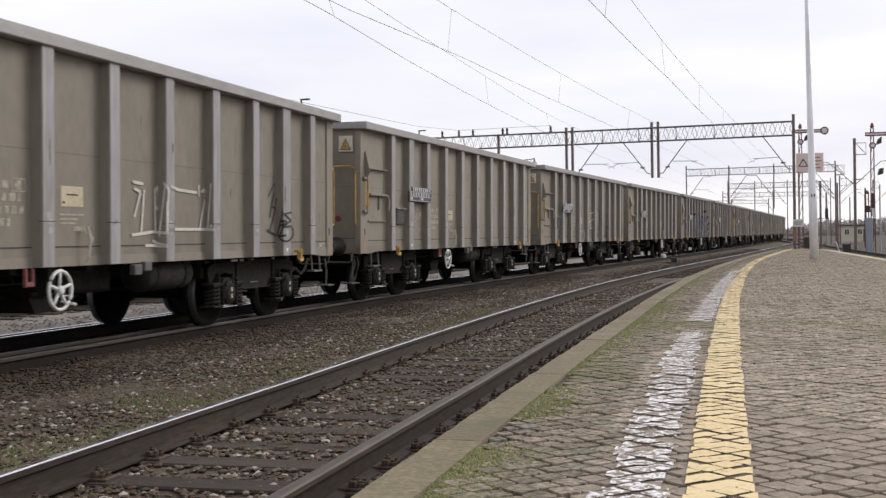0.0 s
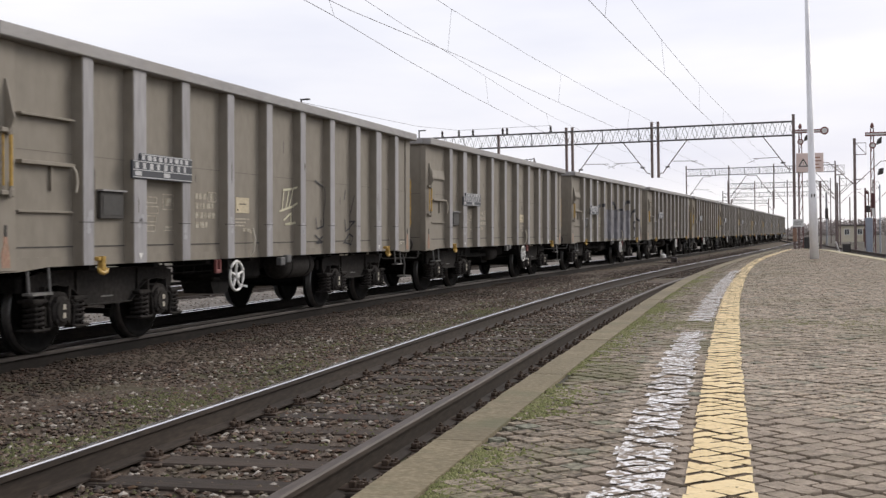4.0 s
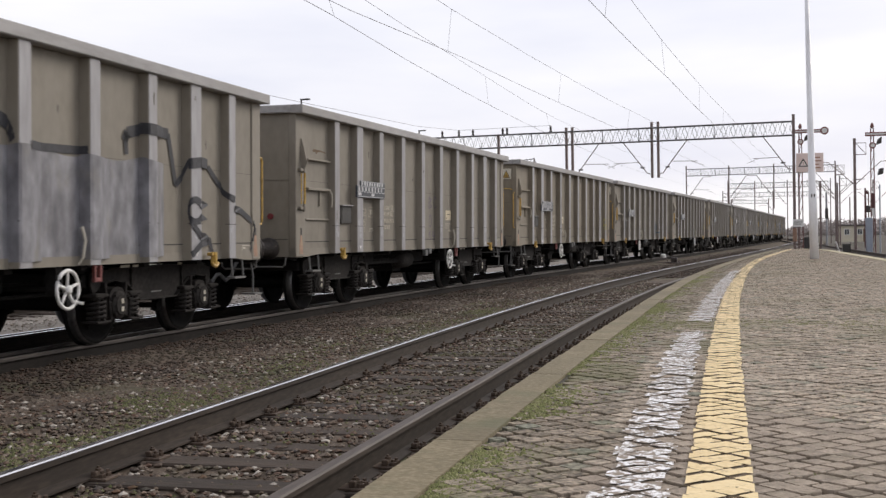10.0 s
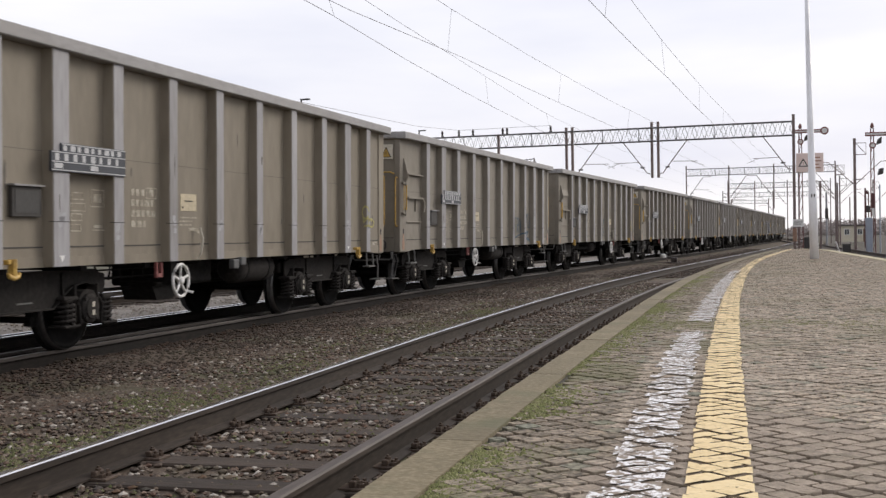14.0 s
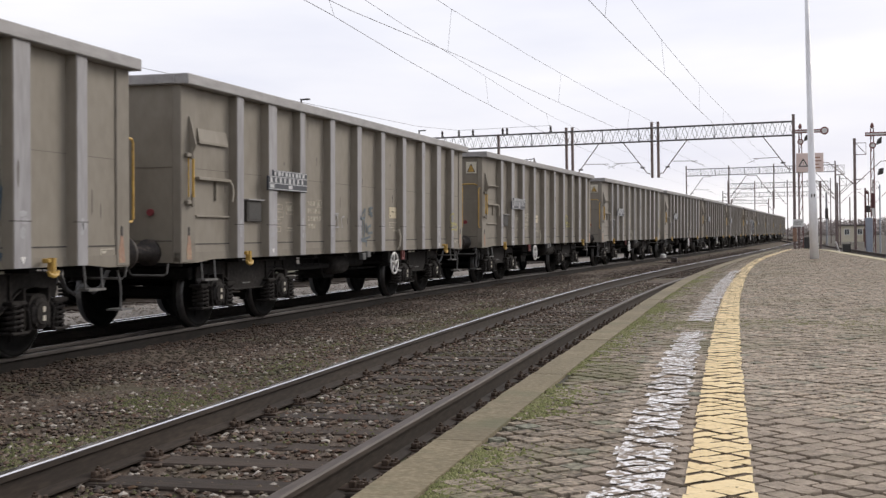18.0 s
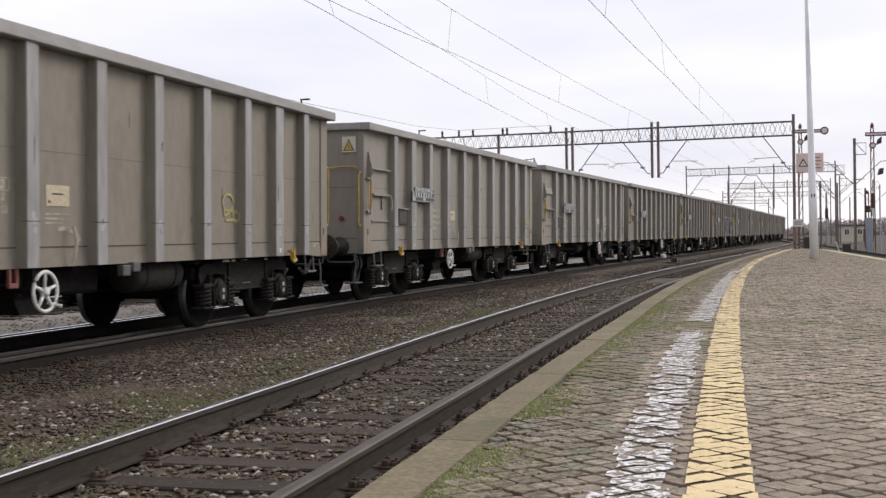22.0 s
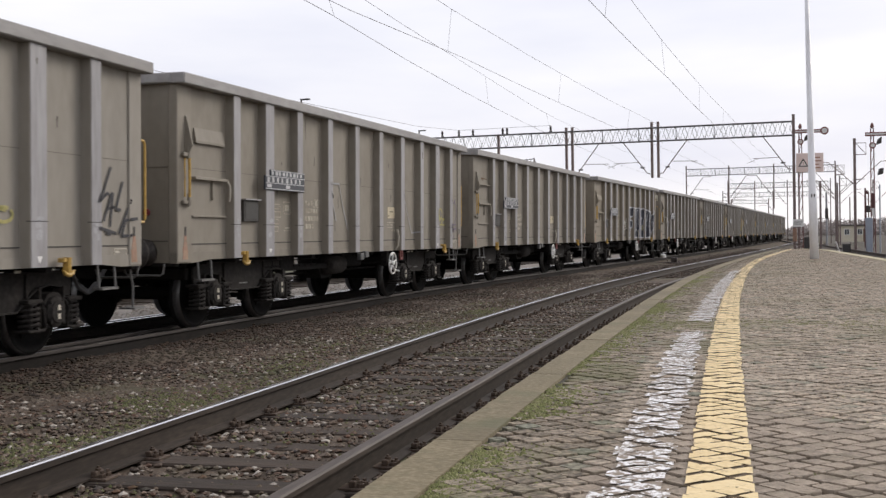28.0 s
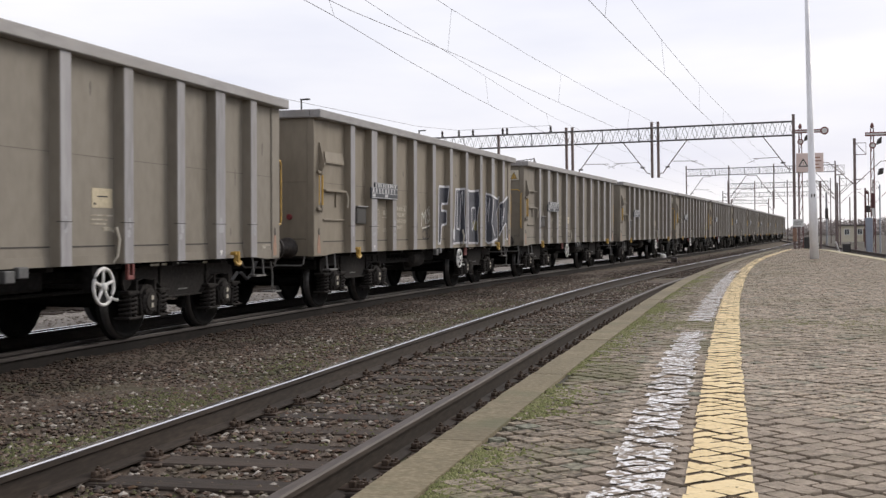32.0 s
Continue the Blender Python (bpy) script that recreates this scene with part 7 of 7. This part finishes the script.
    spray(5, "graffiti", "slate-blue sprayed tag", slate,
          [[(6.19, 1.5), (6.48, 1.7), (6.47, 1.54), (6.24, 1.51)], [(6.35, 1.49), (6.3, 1.15)], [(6.45, 1.51), (6.43, 1.18)], [(6.56, 1.44), (6.54, 1.27)], [(6.78, 1.41), (6.62, 1.37), (6.64, 1.26), (6.85, 1.28)], [(6.22, 1.15), (6.59, 1.18), (6.75, 1.21)],
           [(6.32, 1.14), (6.56, 1.12), (6.54, 1.02)], [(6.67, 1.7), (6.87, 1.72)], [(6.75, 1.74), (6.78, 1.56)], [(6.67, 1.6), (6.85, 1.63)], [(6.67, 1.69), (6.85, 1.57)]], 0.042)
    spray(5, "graffiti", "faint chalky scrawl", faint, [[(5.03, 1.56), (5.2, 1.56), (5.09, 1.45), (5.03, 1.36)], [(5.05, 1.59), (5.23, 1.59)], [(5.2, 1.54), (5.18, 1.37)], [(5.34, 1.54), (5.39, 1.36)], [(5.36, 1.53), (5.5, 1.55)], [(5.02, 1.36), (5.25, 1.37)]], 0.022)
    for w, s, z in ((3, 11.9, 1.55), (6, 9.2, 1.6), (7, 12.15, 1.6), (8, 10.0, 1.55), (9, 11.2, 1.6), (5, 12.05, 1.5), (14, 11.9, 1.5), (16, 10.2, 1.6)):
        spray(w, "graffiti", "thin yellow sprayed scrawl", yellow,
              [arc(s - 0.05, z + 0.08, 0.16, 0.11, 0, 330), [(s - 0.18, z + 0.06), (s - 0.15, z - 0.10), (s + 0.05, z - 0.02), (s + 0.25, z - 0.06)], arc(s + 0.22, z - 0.10, 0.14, 0.07, 60, 400), [(s - 0.12, z - 0.16), (s + 0.1, z - 0.15)]], 0.035)
    spray(8, "graffiti", "chalky white sprayed letters in two lines", chalk,
          [[(8.66, 1.50), (8.68, 1.70), (8.80, 1.76), (8.82, 1.52)], [(8.90, 1.74), (8.88, 1.52)], [(8.90, 1.74), (9.02, 1.72), (8.92, 1.63)], [(9.08, 1.52), (9.10, 1.74), (9.2, 1.76), (9.18, 1.54)], [(9.28, 1.80), (9.26, 1.56)], [(9.18, 1.79), (9.39, 1.83)],
           [(8.64, 1.42), (8.8, 1.50), (9.1, 1.53), (9.38, 1.59)], arc(8.86, 1.38, 0.07, 0.07, 0, 360), [(8.93, 1.38), (8.82, 1.2)], [(9.02, 1.46), (8.98, 1.36), (9.29, 1.42)], [(9.12, 1.46), (9.08, 1.26)], [(8.63, 1.24), (8.78, 1.28)], [(8.9, 1.26), (9.18, 1.31)]], 0.042)
    spray(9, "graffiti", "faint grey-white sprayed outlines", faint, [[(4.94, 2.01), (4.96, 2.08), (5.34, 2.09), (5.52, 1.7), (5.73, 1.33)], [(4.96, 1.96), (5.21, 1.48)], [(8.67, 2.05), (9.20, 1.27), (9.76, 1.29)]], 0.03)
    spray(9, "graffiti", "violet-grey sprayed tag", violet, [arc(12.18, 1.72, 0.25, 0.24, -70, 70), [(12.0, 1.98), (12.2, 1.92), (12.34, 2.02)], [(12.02, 1.44), (12.38, 1.46)], [(12.06, 1.34), (12.40, 1.36)], [(12.08, 1.48), (12.10, 1.28)], [(12.24, 1.48), (12.24, 1.28)], [(12.38, 1.48), (12.40, 1.3)], [(12.1, 1.16), (12.25, 1.2)]], 0.03)
    spray(2, "graffiti", "faint dark scratched letters", violet, [[(6.60, 1.78), (6.62, 2.02), (6.78, 1.96), (6.64, 1.90), (6.80, 1.82), (6.62, 1.78)], arc(7.05, 1.90, 0.12, 0.12, 40, 320), arc(6.70, 1.52, 0.08, 0.12, 0, 360), [(6.6, 1.2), (6.68, 1.3), (6.70, 1.12)], [(6.86, 1.3), (6.82, 1.2), (7.0, 1.2)], [(6.96, 1.3), (6.94, 1.1)]], 0.022)
    # dark block letters with pale rims
    rims = plain("white_rim_spray", (0.66, 0.66, 0.68), 0.6, 0, 20.0, 0.12)
    letters = ([(6.55, 1.04), (6.59, 2.26), (7.45, 2.27), (7.3, 1.9), (6.78, 1.89), (6.76, 1.75), (7.23, 1.74), (7.23, 1.47), (6.78, 1.43), (6.72, 1.04)],
               [(7.71, 1.03), (7.82, 2.24), (8.68, 2.27), (8.62, 1.77), (8.78, 1.05)],
               [(8.92, 1.03), (8.88, 2.23), (9.84, 2.27), (9.93, 2.01), (9.68, 1.63), (9.78, 1.02)],
               [(10.36, 1.03), (10.36, 2.23), (10.88, 2.2), (11.45, 2.12), (11.74, 2.18), (11.39, 1.76), (11.5, 1.12), (10.83, 1.01)],
               [(11.73, 1.18), (11.76, 2.0), (12.2, 2.05), (12.45, 2.2), (12.62, 2.2), (12.6, 1.08), (12.4, 1.1), (12.36, 1.5)])
    for line in letters:
        fill_shape(11, "graffiti_field", "dark slate sprayed block letter", ink, line)
        spray(11, "graffiti", "white sprayed rim", rims, [line + line[:1]], 0.05)
    spray(11, "graffiti", "white sprayed inner line", rims, [[(7.95, 2.2), (7.92, 1.36), (8.14, 1.34), (8.23, 2.12), (8.46, 2.2), (8.44, 1.9)], [(9.12, 1.85), (9.42, 1.86), (9.42, 1.57), (9.15, 1.32), (9.12, 1.85)],
                                                              [(10.52, 2.18), (10.52, 1.7), (10.86, 2.12), (10.66, 1.55)], [(11.2, 2.1), (11.02, 1.5), (11.28, 1.2)], [(11.95, 1.9), (12.05, 1.4), (12.25, 1.9)]], 0.045)
    fill_shape(11, "graffiti_field", "dull yellow sprayed patch", yellow, [(9.19, 1.51), (9.4, 1.58), (9.66, 1.54), (9.74, 1.38), (9.5, 1.30), (9.27, 1.34)])
    spray(11, "graffiti", "small chalky white scrawl", chalk, [[(5.42, 1.40), (5.46, 1.70), (5.58, 1.56), (5.66, 1.74), (5.70, 1.46)], arc(5.86, 1.62, 0.10, 0.15, 0, 340), [(5.98, 1.82), (6.04, 1.5)], [(5.44, 1.36), (6.06, 1.42)]], 0.03)
    spray(11, "graffiti", "dark looping scrawl", black, [arc(5.62, 1.24, 0.13, 0.10, 0, 330), arc(5.92, 1.26, 0.12, 0.12, 30, 350)], 0.024)


# ---- build ----
terrain()
track_bed()
tracks()
train()
repaint()
graffiti()
overhead()
lamp_post()
yard()
woods()
platform()
motions()
